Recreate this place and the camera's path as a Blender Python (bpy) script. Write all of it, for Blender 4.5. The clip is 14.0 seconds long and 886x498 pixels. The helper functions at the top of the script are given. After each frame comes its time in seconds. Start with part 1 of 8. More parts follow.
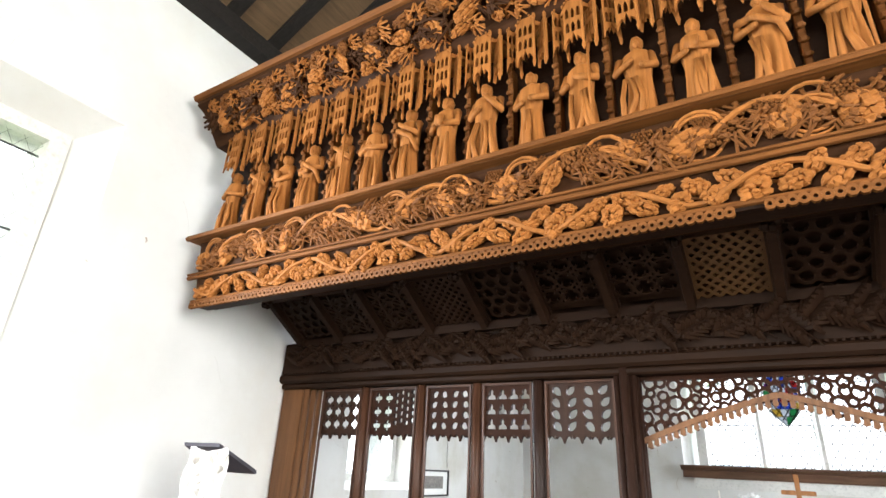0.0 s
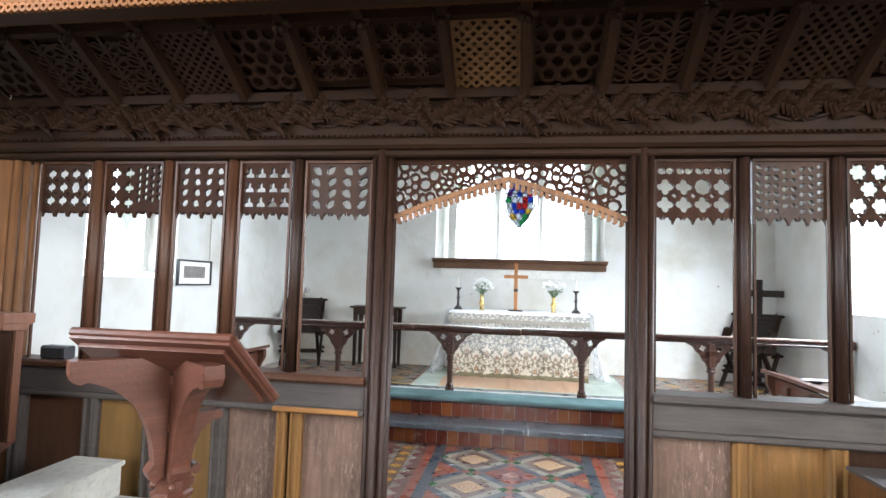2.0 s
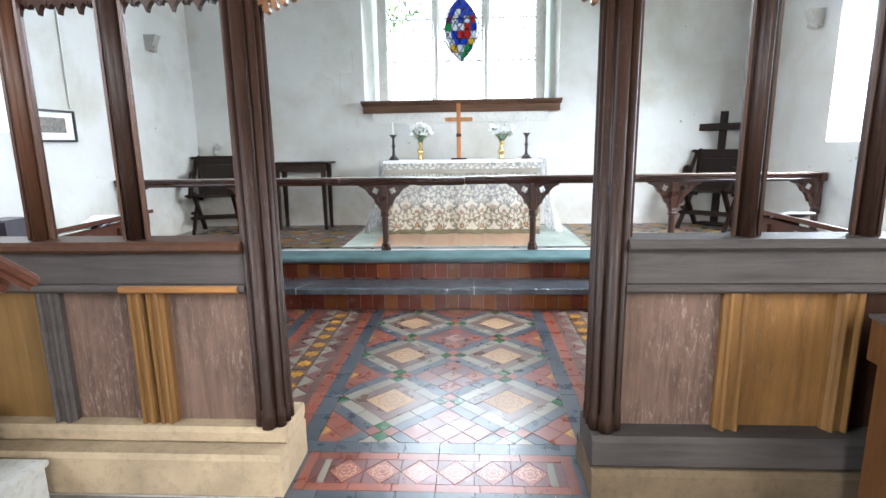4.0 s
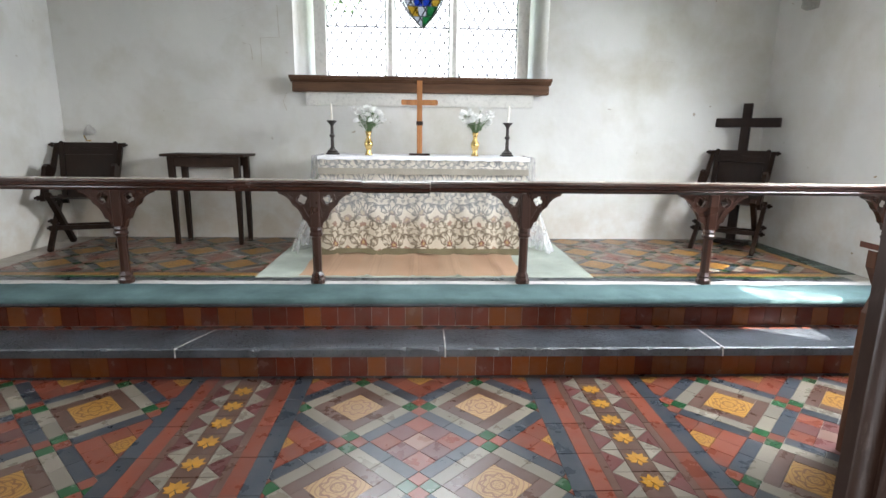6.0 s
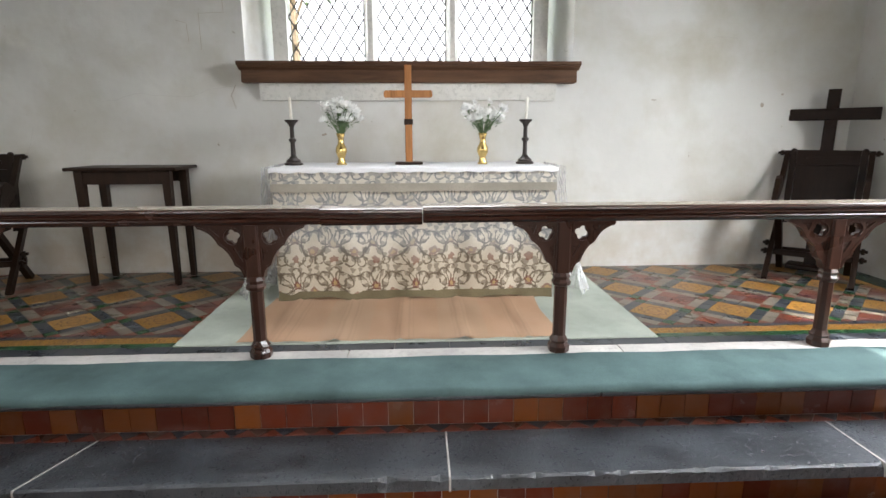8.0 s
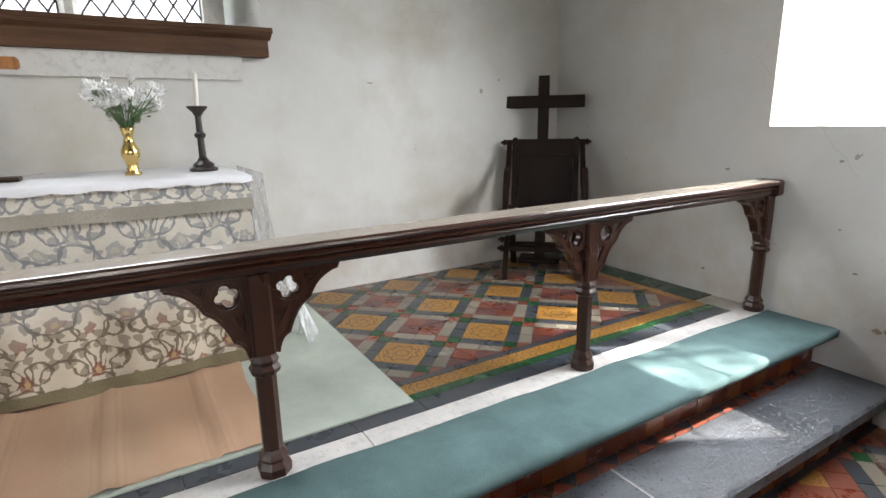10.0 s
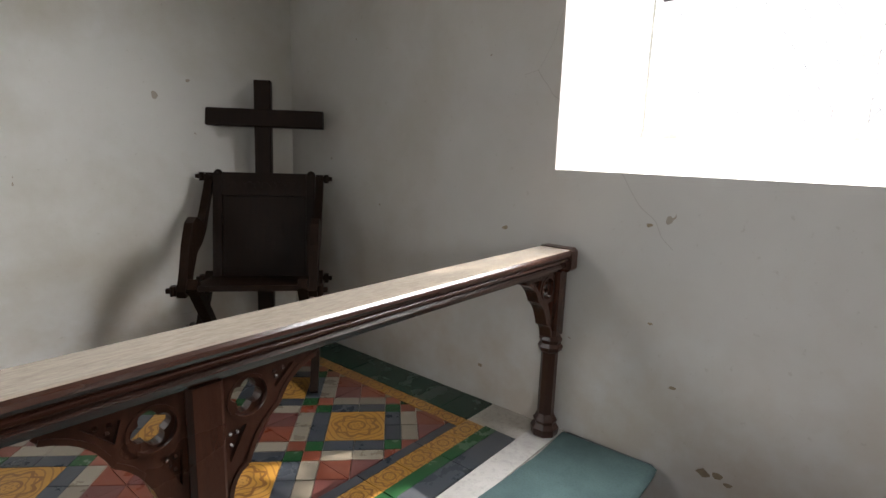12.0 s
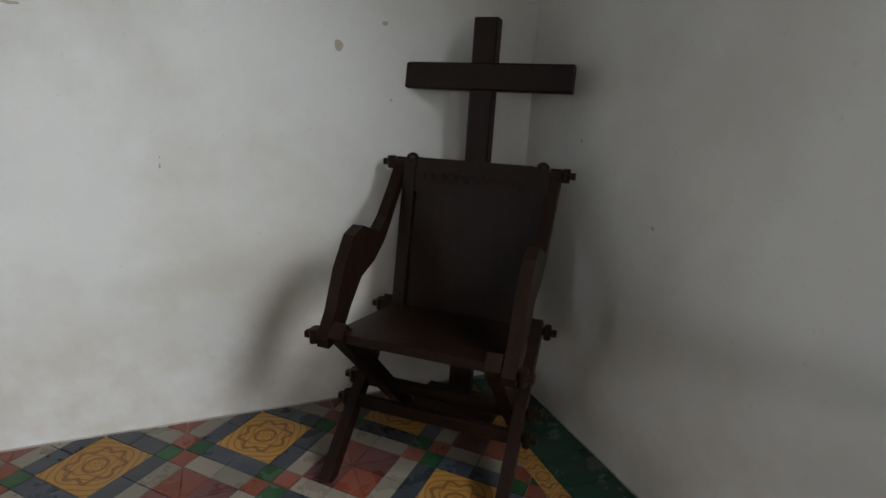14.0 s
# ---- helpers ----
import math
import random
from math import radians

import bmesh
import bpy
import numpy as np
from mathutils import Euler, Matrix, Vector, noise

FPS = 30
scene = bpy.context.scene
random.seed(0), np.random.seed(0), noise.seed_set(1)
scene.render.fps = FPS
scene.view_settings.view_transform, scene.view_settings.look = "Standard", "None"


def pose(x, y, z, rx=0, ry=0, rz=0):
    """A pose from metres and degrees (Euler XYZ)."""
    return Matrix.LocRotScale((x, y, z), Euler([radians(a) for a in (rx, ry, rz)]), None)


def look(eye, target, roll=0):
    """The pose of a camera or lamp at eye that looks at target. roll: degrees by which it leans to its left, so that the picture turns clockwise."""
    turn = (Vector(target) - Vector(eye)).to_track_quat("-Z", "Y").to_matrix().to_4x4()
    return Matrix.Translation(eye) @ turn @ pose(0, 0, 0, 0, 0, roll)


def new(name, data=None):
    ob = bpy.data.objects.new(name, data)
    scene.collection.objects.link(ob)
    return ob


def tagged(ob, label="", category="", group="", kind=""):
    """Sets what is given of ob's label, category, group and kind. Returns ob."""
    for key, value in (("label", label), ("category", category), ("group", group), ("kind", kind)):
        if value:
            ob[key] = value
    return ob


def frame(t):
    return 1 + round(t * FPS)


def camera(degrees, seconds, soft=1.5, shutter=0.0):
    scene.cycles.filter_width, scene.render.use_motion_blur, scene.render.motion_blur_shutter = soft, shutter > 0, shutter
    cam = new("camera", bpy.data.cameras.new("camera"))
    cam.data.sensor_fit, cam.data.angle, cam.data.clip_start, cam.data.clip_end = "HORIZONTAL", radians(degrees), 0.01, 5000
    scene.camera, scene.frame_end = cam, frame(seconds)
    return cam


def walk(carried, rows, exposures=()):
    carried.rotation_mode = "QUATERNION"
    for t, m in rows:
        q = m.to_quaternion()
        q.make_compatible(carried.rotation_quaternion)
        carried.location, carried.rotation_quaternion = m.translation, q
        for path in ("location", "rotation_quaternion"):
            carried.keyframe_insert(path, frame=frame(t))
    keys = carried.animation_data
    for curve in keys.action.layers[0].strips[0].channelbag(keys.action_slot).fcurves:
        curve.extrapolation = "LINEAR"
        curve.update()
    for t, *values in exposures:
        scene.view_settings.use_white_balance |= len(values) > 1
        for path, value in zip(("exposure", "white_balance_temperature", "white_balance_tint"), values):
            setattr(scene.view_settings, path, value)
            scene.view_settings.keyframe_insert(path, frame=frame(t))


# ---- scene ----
cam = camera(79.5, 14.0)
METRES, EYE, TILT, LEAN, TURN = 8.0, 1.96, 0.0, 0.0, 32.3
ROWS = [
    (0.0, 0.0, 0.0, 0.0, -1.08, 22.3, -2.63),
    (0.5, 0.0009, -0.0004, -0.0052, -3.91, 17.7, -3.51),
    (1.0, 0.0043, 0.0025, -0.0118, -8.42, 12.59, -3.74),
    (1.5, 0.0125, 0.0072, -0.0189, -16.99, 7.77, -2.46),
    (2.0, 0.0194, 0.0089, -0.026, -23.95, 3.66, -1.7),
    (2.5, 0.0304, 0.0165, -0.0345, -28.65, -1.65, -0.98),
    (3.0, 0.051, 0.0387, -0.0411, -28.89, -6.21, 0.56),
    (5.5, 0.1605, 0.2332, -0.0508, -31.75, -12.56, -0.39),
    (6.0, 0.1853, 0.2842, -0.0489, -34.52, -12.05, -0.72),
    (6.5, 0.1989, 0.3098, -0.0493, -35.0, -11.64, -1.08),
    (7.0, 0.2262, 0.3467, -0.0473, -33.84, -11.61, 0.16),
    (9.5, 0.3485, 0.4898, -0.0485, -50.21, -13.95, 0.76),
    (10.0, 0.3871, 0.4951, -0.0454, -63.4, -13.43, 0.99),
    (10.5, 0.4356, 0.4864, -0.0487, -72.47, -13.06, 0.25),
    (11.0, 0.4822, 0.478, -0.0449, -77.93, -12.62, -1.68),
    (11.5, 0.53, 0.4795, -0.0446, -83.09, -11.45, -1.5),
    (12.0, 0.5712, 0.4817, -0.045, -82.45, -10.48, -1.84),
    (12.5, 0.6202, 0.4856, -0.0492, -72.72, -13.4, -1.7),
    (13.0, 0.6535, 0.4943, -0.0475, -64.68, -14.15, -1.16),
    (13.5, 0.6919, 0.5084, -0.0464, -59.2, -16.23, -1.76),
    (14.0, 0.7092, 0.5181, -0.0402, -53.81, -15.17, -2.54),
]
EXPOSURES = [(0.0, 3.62, 6200, 10), (1.5, 3.78, 6000, 9), (2.5, 3.94, 5800, 8), (5.5, 3.63, 6050, 10), (7.0, 3.34, 6550, 12), (9.5, 3.02, 6450, 12), (11.0, 2.56, 6650, 14), (12.5, 2.15, 6800, 14), (13.0, 2.09, 6700, 14), (14.0, 2.4, 6300, 11)]
walk(cam, [(t, pose(0, 0, EYE, TILT, LEAN, TURN) @ pose(METRES * x, METRES * y, METRES * z, 90 + pitch, roll, yaw)) for t, x, y, z, yaw, pitch, roll in ROWS], EXPOSURES)

# ---- light ----
SUN_DIR = Vector((-1.0, 0.56, -1.5)).normalized()
world = bpy.data.worlds.new("sky")
scene.world = world
world.use_nodes = True
_n = world.node_tree.nodes
_sky = _n.new("ShaderNodeTexSky")
_sky.sky_type = "NISHITA"
_sky.sun_disc = False
_sky.sun_elevation = math.asin(-SUN_DIR.z)
_sky.sun_rotation = math.atan2(-SUN_DIR.x, -SUN_DIR.y)
_sky.air_density, _sky.dust_density = 1.0, 2.0
world.node_tree.links.new(_sky.outputs[0], _n["Background"].inputs[0])
_n["Background"].inputs[1].default_value = 0.06


def sun_lamp():
    lamp = bpy.data.lights.new("sun", "SUN")
    lamp.energy, lamp.angle, lamp.color = 5.0, radians(0.6), (1.0, 0.95, 0.86)
    ob = new("sun", lamp)
    ob.matrix_world = look((9, -2, 14), Vector((9, -2, 14)) + SUN_DIR)


def window_light(name, centre, target, w, h, watts, color=(0.93, 0.97, 1.0)):
    """Skylight that comes in through a window's opening."""
    lamp = bpy.data.lights.new(name, "AREA")
    lamp.shape, lamp.size, lamp.size_y, lamp.energy, lamp.color = "RECTANGLE", w, h, watts, color
    lamp.spread = radians(150)
    ob = new(name, lamp)
    ob.matrix_world = look(centre, target)
    return ob


sun_lamp()
window_light("sky_light_east", (0.03, 8.73, 3.1), (0.03, 3.5, 2.2), 1.9, 1.8, 15)
window_light("sky_light_south_chancel", (4.16, 5.84, 2.6), (2.2, 5.8, 0.2), 1.3, 1.2, 27)
window_light("sky_light_north_chancel", (-3.95, 4.9, 2.5), (0, 4.95, 0.2), 0.85, 1.1, 2.6)
window_light("sky_light_north_nave", (-3.9, 0.45, 2.9), (3, 0.8, 1.8), 1.6, 2.0, 29)
window_light("sky_light_south_nave", (4.0, -0.25, 2.9), (-3, 1.2, 2.6), 2.0, 2.0, 34, (1.0, 0.97, 0.9))
window_light("sky_light_west", (0.0, -6.25, 3.4), (0, 3, 3.2), 2.1, 2.7, 30, (1.0, 0.95, 0.86))

# ---- materials ----


class Nodes:
    """Small helper round a material's node tree."""

    def __init__(self, name):
        self.mat = bpy.data.materials.new(name)
        self.mat.use_nodes = True
        self.tree = self.mat.node_tree
        self.bsdf = self.tree.nodes["Principled BSDF"]

    def add(self, kind, **inputs):
        node = self.tree.nodes.new("ShaderNode" + kind)
        for key, value in inputs.items():
            self.put(node.inputs[key.replace("_", " ")], value)
        return node

    def put(self, socket, value):
        if isinstance(value, bpy.types.NodeSocket):
            self.tree.links.new(value, socket)
        elif isinstance(value, tuple) and len(value) == 3 and socket.type == "RGBA":
            socket.default_value = (*value, 1)
        else:
            socket.default_value = value

    def coords(self, stretch=(1, 1, 1), turn=(0, 0, 0)):
        tc = self.add("TexCoord")
        mp = self.add("Mapping", Vector=tc.outputs["Object"], Scale=stretch, Rotation=turn)
        return mp.outputs[0]

    def noise(self, vec, scale, detail=4.0, rough=0.55, distort=0.0):
        return self.add("TexNoise", Vector=vec, Scale=scale, Detail=detail, Roughness=rough, Distortion=distort).outputs["Fac"]

    def math(self, op, a, b=0.0, c=0.0):
        node = self.add("Math")
        node.operation = op
        for n, value in enumerate((a, b, c)):
            self.put(node.inputs[n], value)
        return node.outputs[0]

    def ramp(self, fac, lo, hi):
        node = self.add("MapRange", Value=fac)
        node.inputs["From Min"].default_value, node.inputs["From Max"].default_value = lo, hi
        return node.outputs[0]

    def mix(self, fac, a, b, blend="MIX"):
        node = self.add("Mix")
        node.data_type, node.blend_type = "RGBA", blend
        self.put(node.inputs[0], fac)
        self.put(node.inputs[6], a)
        self.put(node.inputs[7], b)
        return node.outputs[2]

    def bump(self, height, strength=0.3, distance=0.01):
        node = self.add("Bump", Height=height, Strength=strength, Distance=distance)
        self.put(self.bsdf.inputs["Normal"], node.outputs[0])

    def done(self, color, rough=0.6, metal=0.0, spec=0.5, coat=0.0):
        self.put(self.bsdf.inputs["Base Color"], color)
        self.put(self.bsdf.inputs["Roughness"], rough)
        self.put(self.bsdf.inputs["Metallic"], metal)
        self.put(self.bsdf.inputs["Specular IOR Level"], spec)
        self.put(self.bsdf.inputs["Coat Weight"], coat)
        return self.mat


def scaled(c, k):
    return tuple(v * k for v in c)


def wood(name, base, axis="z", rough=0.5, wear=0.35, fine=1.0, spec=0.2, worn_sheen=0.0, scuff=0.0):
    """Oak: long grain along an axis, darker pores, worn patches."""
    m = Nodes(name)
    s = {"x": (1.2, 16, 16), "y": (16, 1.2, 16), "z": (16, 16, 1.2)}[axis]
    v = m.coords(s)
    g = m.noise(v, 2.2 * fine, 6, 0.65, 0.6)
    big = m.noise(m.coords(), 2.3, 3)
    col = m.mix(m.ramp(g, 0.3, 0.7), scaled(base, 0.55), scaled(base, 1.25))
    col = m.mix(m.math("MULTIPLY", m.ramp(big, 0.4, 0.75), wear), col, scaled(base, 1.9))
    rnd = m.add("ObjectInfo").outputs["Random"]
    col = m.mix(m.math("MULTIPLY", rnd, 0.3), col, scaled(base, 0.6))
    if scuff:
        mark = m.ramp(m.noise(m.coords((7, 7, 1.6), (0.2, 0.15, 0)), 11, 8, 0.78, 0.5), 0.52, 0.66)
        patch = m.ramp(m.noise(m.coords(), 4.0, 3), 0.35, 0.65)
        col = m.mix(m.math("MULTIPLY", m.math("MULTIPLY", mark, patch), scuff), col, (0.36, 0.28, 0.23))
    # upward faces paler: worn wood plus window sheen put into the colour
    if worn_sheen:
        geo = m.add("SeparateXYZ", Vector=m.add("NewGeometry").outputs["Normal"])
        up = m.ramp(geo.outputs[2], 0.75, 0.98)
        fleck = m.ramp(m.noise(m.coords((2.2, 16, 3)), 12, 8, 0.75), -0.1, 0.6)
        col = m.mix(m.math("MULTIPLY", m.math("MULTIPLY", up, worn_sheen), fleck), col, (0.40, 0.35, 0.285))
    m.bump(m.math("ADD", g, m.noise(m.coords(), 60, 2)), 0.25, 0.004)
    return m.done(col, m.ramp(g, -0.6, 1.4) if rough is None else m.math("ADD", m.math("MULTIPLY", big, 0.25), rough - 0.12), 0, spec)


def plaster(name, base, stain, amount=0.35, low=0.0):
    """Limewashed wall: soft blotches, trowel marks, hairline cracks, flaked spots, low damp that also paints warm
    light.
    """
    m = Nodes(name)
    v = m.coords()
    a, b = m.noise(v, 0.7, 5, 0.6), m.noise(v, 5.0, 6, 0.6)
    col = m.mix(m.ramp(a, 0.3, 0.7), base, scaled(base, 0.82))
    col = m.mix(m.math("MULTIPLY", m.ramp(m.noise(v, 1.1, 6, 0.6, 0.15), 0.48, 0.74), amount), col, stain)
    col = m.mix(m.math("MULTIPLY", m.ramp(m.noise(m.coords((1, 1, 0.6)), 3.4, 8, 0.72, 0.2), 0.55, 0.72), amount * 0.28), col, scaled(stain, 1.15))
    col = m.mix(m.math("MULTIPLY", m.ramp(m.noise(v, 38.0, 3, 0.6), 0.66, 0.74), amount * 0.35), col, scaled(stain, 0.7))
    vor = m.add("TexVoronoi", Vector=m.mix(0.12, v, m.add("TexNoise", Vector=v, Scale=3.0).outputs["Color"]), Scale=0.55)
    vor.feature = "DISTANCE_TO_EDGE"
    crack = m.math("LESS_THAN", vor.outputs["Distance"], 0.0005)
    gate = m.math("GREATER_THAN", m.noise(v, 0.9, 2), 0.56)
    col = m.mix(m.math("MULTIPLY", m.math("MULTIPLY", crack, gate), 0.28), col, (0.25, 0.22, 0.19))
    fl = m.math("GREATER_THAN", m.noise(v, 9.0, 3, 0.5, 0.5), 0.755)
    col = m.mix(m.math("MULTIPLY", fl, 0.7), col, (0.30, 0.24, 0.18))
    if low:
        z = m.add("SeparateXYZ", Vector=v).outputs[2]
        damp_dapple = m.math("MULTIPLY", m.ramp(m.math("ADD", z, m.math("MULTIPLY", a, -0.9)), 0.75, 0.15), m.ramp(b, 0.35, 0.6))
        col = m.mix(m.math("MULTIPLY", damp_dapple, low), col, (0.42, 0.30, 0.18))
    m.bump(m.math("ADD", m.noise(v, 2.5, 3), m.math("MULTIPLY", b, 0.35)), 0.35, 0.02)
    return m.done(col, 0.9, 0, 0.15)


def stone(name, base, scale=6.0, rough=0.75, var=0.5, bump=0.4, spec=0.3):
    m = Nodes(name)
    v = m.coords()
    a, b = m.noise(v, scale * 0.35, 5, 0.6), m.noise(v, scale * 5, 6, 0.7)
    col = m.mix(m.ramp(a, 0.3, 0.7), scaled(base, 1 - var * 0.5), scaled(base, 1 + var * 0.4))
    col = m.mix(m.math("MULTIPLY", m.ramp(b, 0.5, 0.75), 0.6), col, scaled(base, 0.5))
    m.bump(m.math("ADD", a, m.math("MULTIPLY", b, 0.6)), bump, 0.01)
    return m.done(col, m.math("ADD", m.math("MULTIPLY", b, 0.35), rough - 0.17), 0, spec)


def tile(name, base, rough=0.25, var=0.4, motif=None):
    """Encaustic floor tile: fired colour, scuffs, a little different from tile to tile."""
    m = Nodes(name)
    v = m.add("NewGeometry").outputs["Position"]
    a, b = m.noise(v, 7.0, 5, 0.6), m.noise(v, 55.0, 4, 0.7)
    rnd = m.add("ObjectInfo").outputs["Random"]
    isl = m.add("NewGeometry").outputs["Random Per Island"]
    mixr = m.math("FRACT", m.math("ADD", rnd, isl))
    base = scaled(base, 0.6)
    col = m.mix(m.ramp(mixr, 0.0, 1.0), scaled(base, 1 - var * 0.55), scaled(base, 1 + var * 0.3))
    col = m.mix(m.math("MULTIPLY", m.ramp(a, 0.45, 0.8), 0.2), col, (0.19, 0.165, 0.15))
    if motif:
        tc = m.add("TexCoord").outputs["UV"]
        sep = m.add("SeparateXYZ", Vector=tc)
        x, y = m.math("SUBTRACT", sep.outputs[0], 0.5), m.math("SUBTRACT", sep.outputs[1], 0.5)
        r = m.math("SQRT", m.math("ADD", m.math("MULTIPLY", x, x), m.math("MULTIPLY", y, y)))
        ang = m.math("ARCTAN2", y, x)
        petal = m.math("MULTIPLY", m.math("SINE", m.math("MULTIPLY", ang, 8.0)), 0.045)
        rr = m.math("ADD", r, petal)
        ring = m.math("COMPARE", rr, 0.34, 0.03)
        ring2 = m.math("COMPARE", r, 0.15, 0.02)
        curl = m.math("GREATER_THAN", m.math("SINE", m.math("ADD", m.math("MULTIPLY", r, 62.0), m.math("MULTIPLY", m.math("SINE", m.math("MULTIPLY", ang, 4.0)), 2.2))), 0.72)
        pat = m.math("MAXIMUM", m.math("MAXIMUM", ring, ring2), m.math("MULTIPLY", curl, 0.75))
        col = m.mix(m.math("MULTIPLY", pat, 0.92), col, motif)
    col = m.mix(m.math("MULTIPLY", m.ramp(b, 0.62, 0.75), 0.5), col, scaled(base, 0.4))
    m.bump(m.math("ADD", m.math("MULTIPLY", b, 0.3), a), 0.18, 0.004)
    return m.done(col, m.math("ADD", m.math("MULTIPLY", a, 0.3), rough - 0.1), 0, 0.36)


def cloth(name, base, scale=220.0, var=0.25, rough=0.95):
    m = Nodes(name)
    v = m.coords()
    a, b = m.noise(v, 3.0, 5, 0.6), m.noise(v, scale, 2)
    col = m.mix(m.ramp(a, 0.3, 0.75), scaled(base, 1 - var), scaled(base, 1 + var * 0.5))
    col = m.mix(m.math("MULTIPLY", m.ramp(b, 0.45, 0.7), 0.35), col, scaled(base, 0.55))
    m.bump(m.math("ADD", b, m.math("MULTIPLY", a, 2.0)), 0.4, 0.004)
    return m.done(col, rough, 0, 0.1)


def plain(name, base, rough=0.5, metal=0.0, var=0.25, scale=20.0):
    m = Nodes(name)
    a = m.noise(m.coords(), scale, 5, 0.6)
    col = m.mix(m.ramp(a, 0.3, 0.7), scaled(base, 1 - var), scaled(base, 1 + var * 0.6))
    m.bump(a, 0.12, 0.004)
    return m.done(col, m.math("ADD", m.math("MULTIPLY", a, 0.2), rough - 0.1), metal)


def brocade():
    """Cream damask with mirrored grey-green and rust flower scrolls."""
    m = Nodes("brocade")
    v = m.coords()
    warp = m.add("TexNoise", Vector=v, Scale=7.0, Detail=2.0).outputs["Fac"]
    sep = m.add("SeparateXYZ", Vector=v)
    wa, wb = m.noise(m.coords((1, 1, 1.3)), 6.5, 2), m.noise(m.coords((1.2, 1, 1), (0, 0, 1)), 5.5, 2)
    x = m.math("MULTIPLY_ADD", wa, 0.085, m.math("ADD", m.math("ADD", sep.outputs[0], sep.outputs[1]), 0.37))
    z = m.math("MULTIPLY_ADD", wb, 0.09, sep.outputs[2])
    x = m.math("MULTIPLY", x, 1.0)
    z = m.math("MULTIPLY", z, 1.0)
    px = m.math("PINGPONG", x, 0.135)
    pz = m.math("MODULO", m.math("ADD", z, m.math("MULTIPLY", m.math("FLOOR", m.math("DIVIDE", x, 0.27)), 0.0)), 0.29)

    blot = m.noise(v, 34.0, 3, 0.6)

    def dist(cx, cz, sx=1.0, sz=1.0):
        a = m.math("MULTIPLY", m.math("SUBTRACT", px, cx), sx)
        b = m.math("MULTIPLY", m.math("SUBTRACT", pz, cz), sz)
        d = m.math("SQRT", m.math("ADD", m.math("MULTIPLY", a, a), m.math("MULTIPLY", b, b)))
        return m.math("ADD", d, m.math("MULTIPLY", m.math("SUBTRACT", warp, 0.5), 0.02)), m.math("ARCTAN2", b, a)

    def ring(cx, cz, r, w, sx=1.0, sz=1.0):
        return m.math("LESS_THAN", m.math("ABSOLUTE", m.math("SUBTRACT", dist(cx, cz, sx, sz)[0], r)), m.math("MULTIPLY", m.ramp(blot, 0.3, 0.7), w * 2.6))

    def flower(cx, cz, r, n):
        d, a = dist(cx, cz)
        edge = m.math("MULTIPLY_ADD", m.math("SINE", m.math("MULTIPLY", a, n)), r * 0.14, r)
        return m.math("LESS_THAN", m.math("MULTIPLY_ADD", m.math("SUBTRACT", blot, 0.5), r * 0.9, d), edge)

    def most(*some):
        out = some[0]
        for one in some[1:]:
            out = m.math("MAXIMUM", out, one)
        return out

    scroll = most(ring(0.0, 0.07, 0.075, 0.004), ring(0.135, 0.15, 0.085, 0.004), ring(0.06, 0.20, 0.05, 0.004), ring(0.09, 0.04, 0.035, 0.004), ring(0.0, 0.22, 0.06, 0.004, 1.6, 1.0))
    leaf = most(flower(0.05, 0.115, 0.022, 3.0), flower(0.105, 0.225, 0.027, 5.0), flower(0.03, 0.27, 0.021, 4.0), flower(0.085, 0.09, 0.019, 3.0), flower(0.118, 0.05, 0.020, 4.0), flower(0.03, 0.02, 0.017, 3.0), flower(0.07, 0.165, 0.016, 4.0), flower(0.11, 0.275, 0.018, 3.0), flower(0.05, 0.235, 0.014, 5.0))
    bloom = most(flower(0.0, 0.165, 0.030, 6.0), flower(0.135, 0.10, 0.030, 5.0), flower(0.0, 0.05, 0.026, 5.0))
    core = most(flower(0.0, 0.165, 0.014, 5.0), flower(0.135, 0.10, 0.013, 4.0))
    fade = m.ramp(m.math("MULTIPLY_ADD", wb, 0.15, sep.outputs[2]), 0.36, 0.52)
    cream = m.mix(m.ramp(m.noise(v, 4.0, 4), 0.3, 0.7), (0.50, 0.46, 0.39), (0.72, 0.68, 0.61))
    cream = m.mix(fade, (0.52, 0.455, 0.36), cream)
    vine = m.mix(fade, (0.11, 0.08, 0.052), (0.20, 0.21, 0.225))
    rose = m.mix(fade, (0.17, 0.045, 0.028), (0.30, 0.30, 0.30))
    gold = m.mix(fade, (0.42, 0.28, 0.13), (0.50, 0.46, 0.38))
    col = m.mix(m.math("MULTIPLY", scroll, 0.85), cream, vine)
    col = m.mix(m.math("MULTIPLY", leaf, 0.6), col, vine)
    col = m.mix(m.math("MULTIPLY", bloom, 0.7), col, rose)
    col = m.mix(m.math("MULTIPLY", core, 0.9), col, gold)
    weave = m.noise(v, 260, 2)
    col = m.mix(m.math("MULTIPLY", m.ramp(weave, 0.45, 0.7), 0.25), col, scaled((0.4, 0.36, 0.3), 0.6))
    m.bump(m.math("ADD", weave, m.math("MULTIPLY", scroll, 0.8)), 0.3, 0.003)
    return m.done(col, 0.85, 0, 0.2)


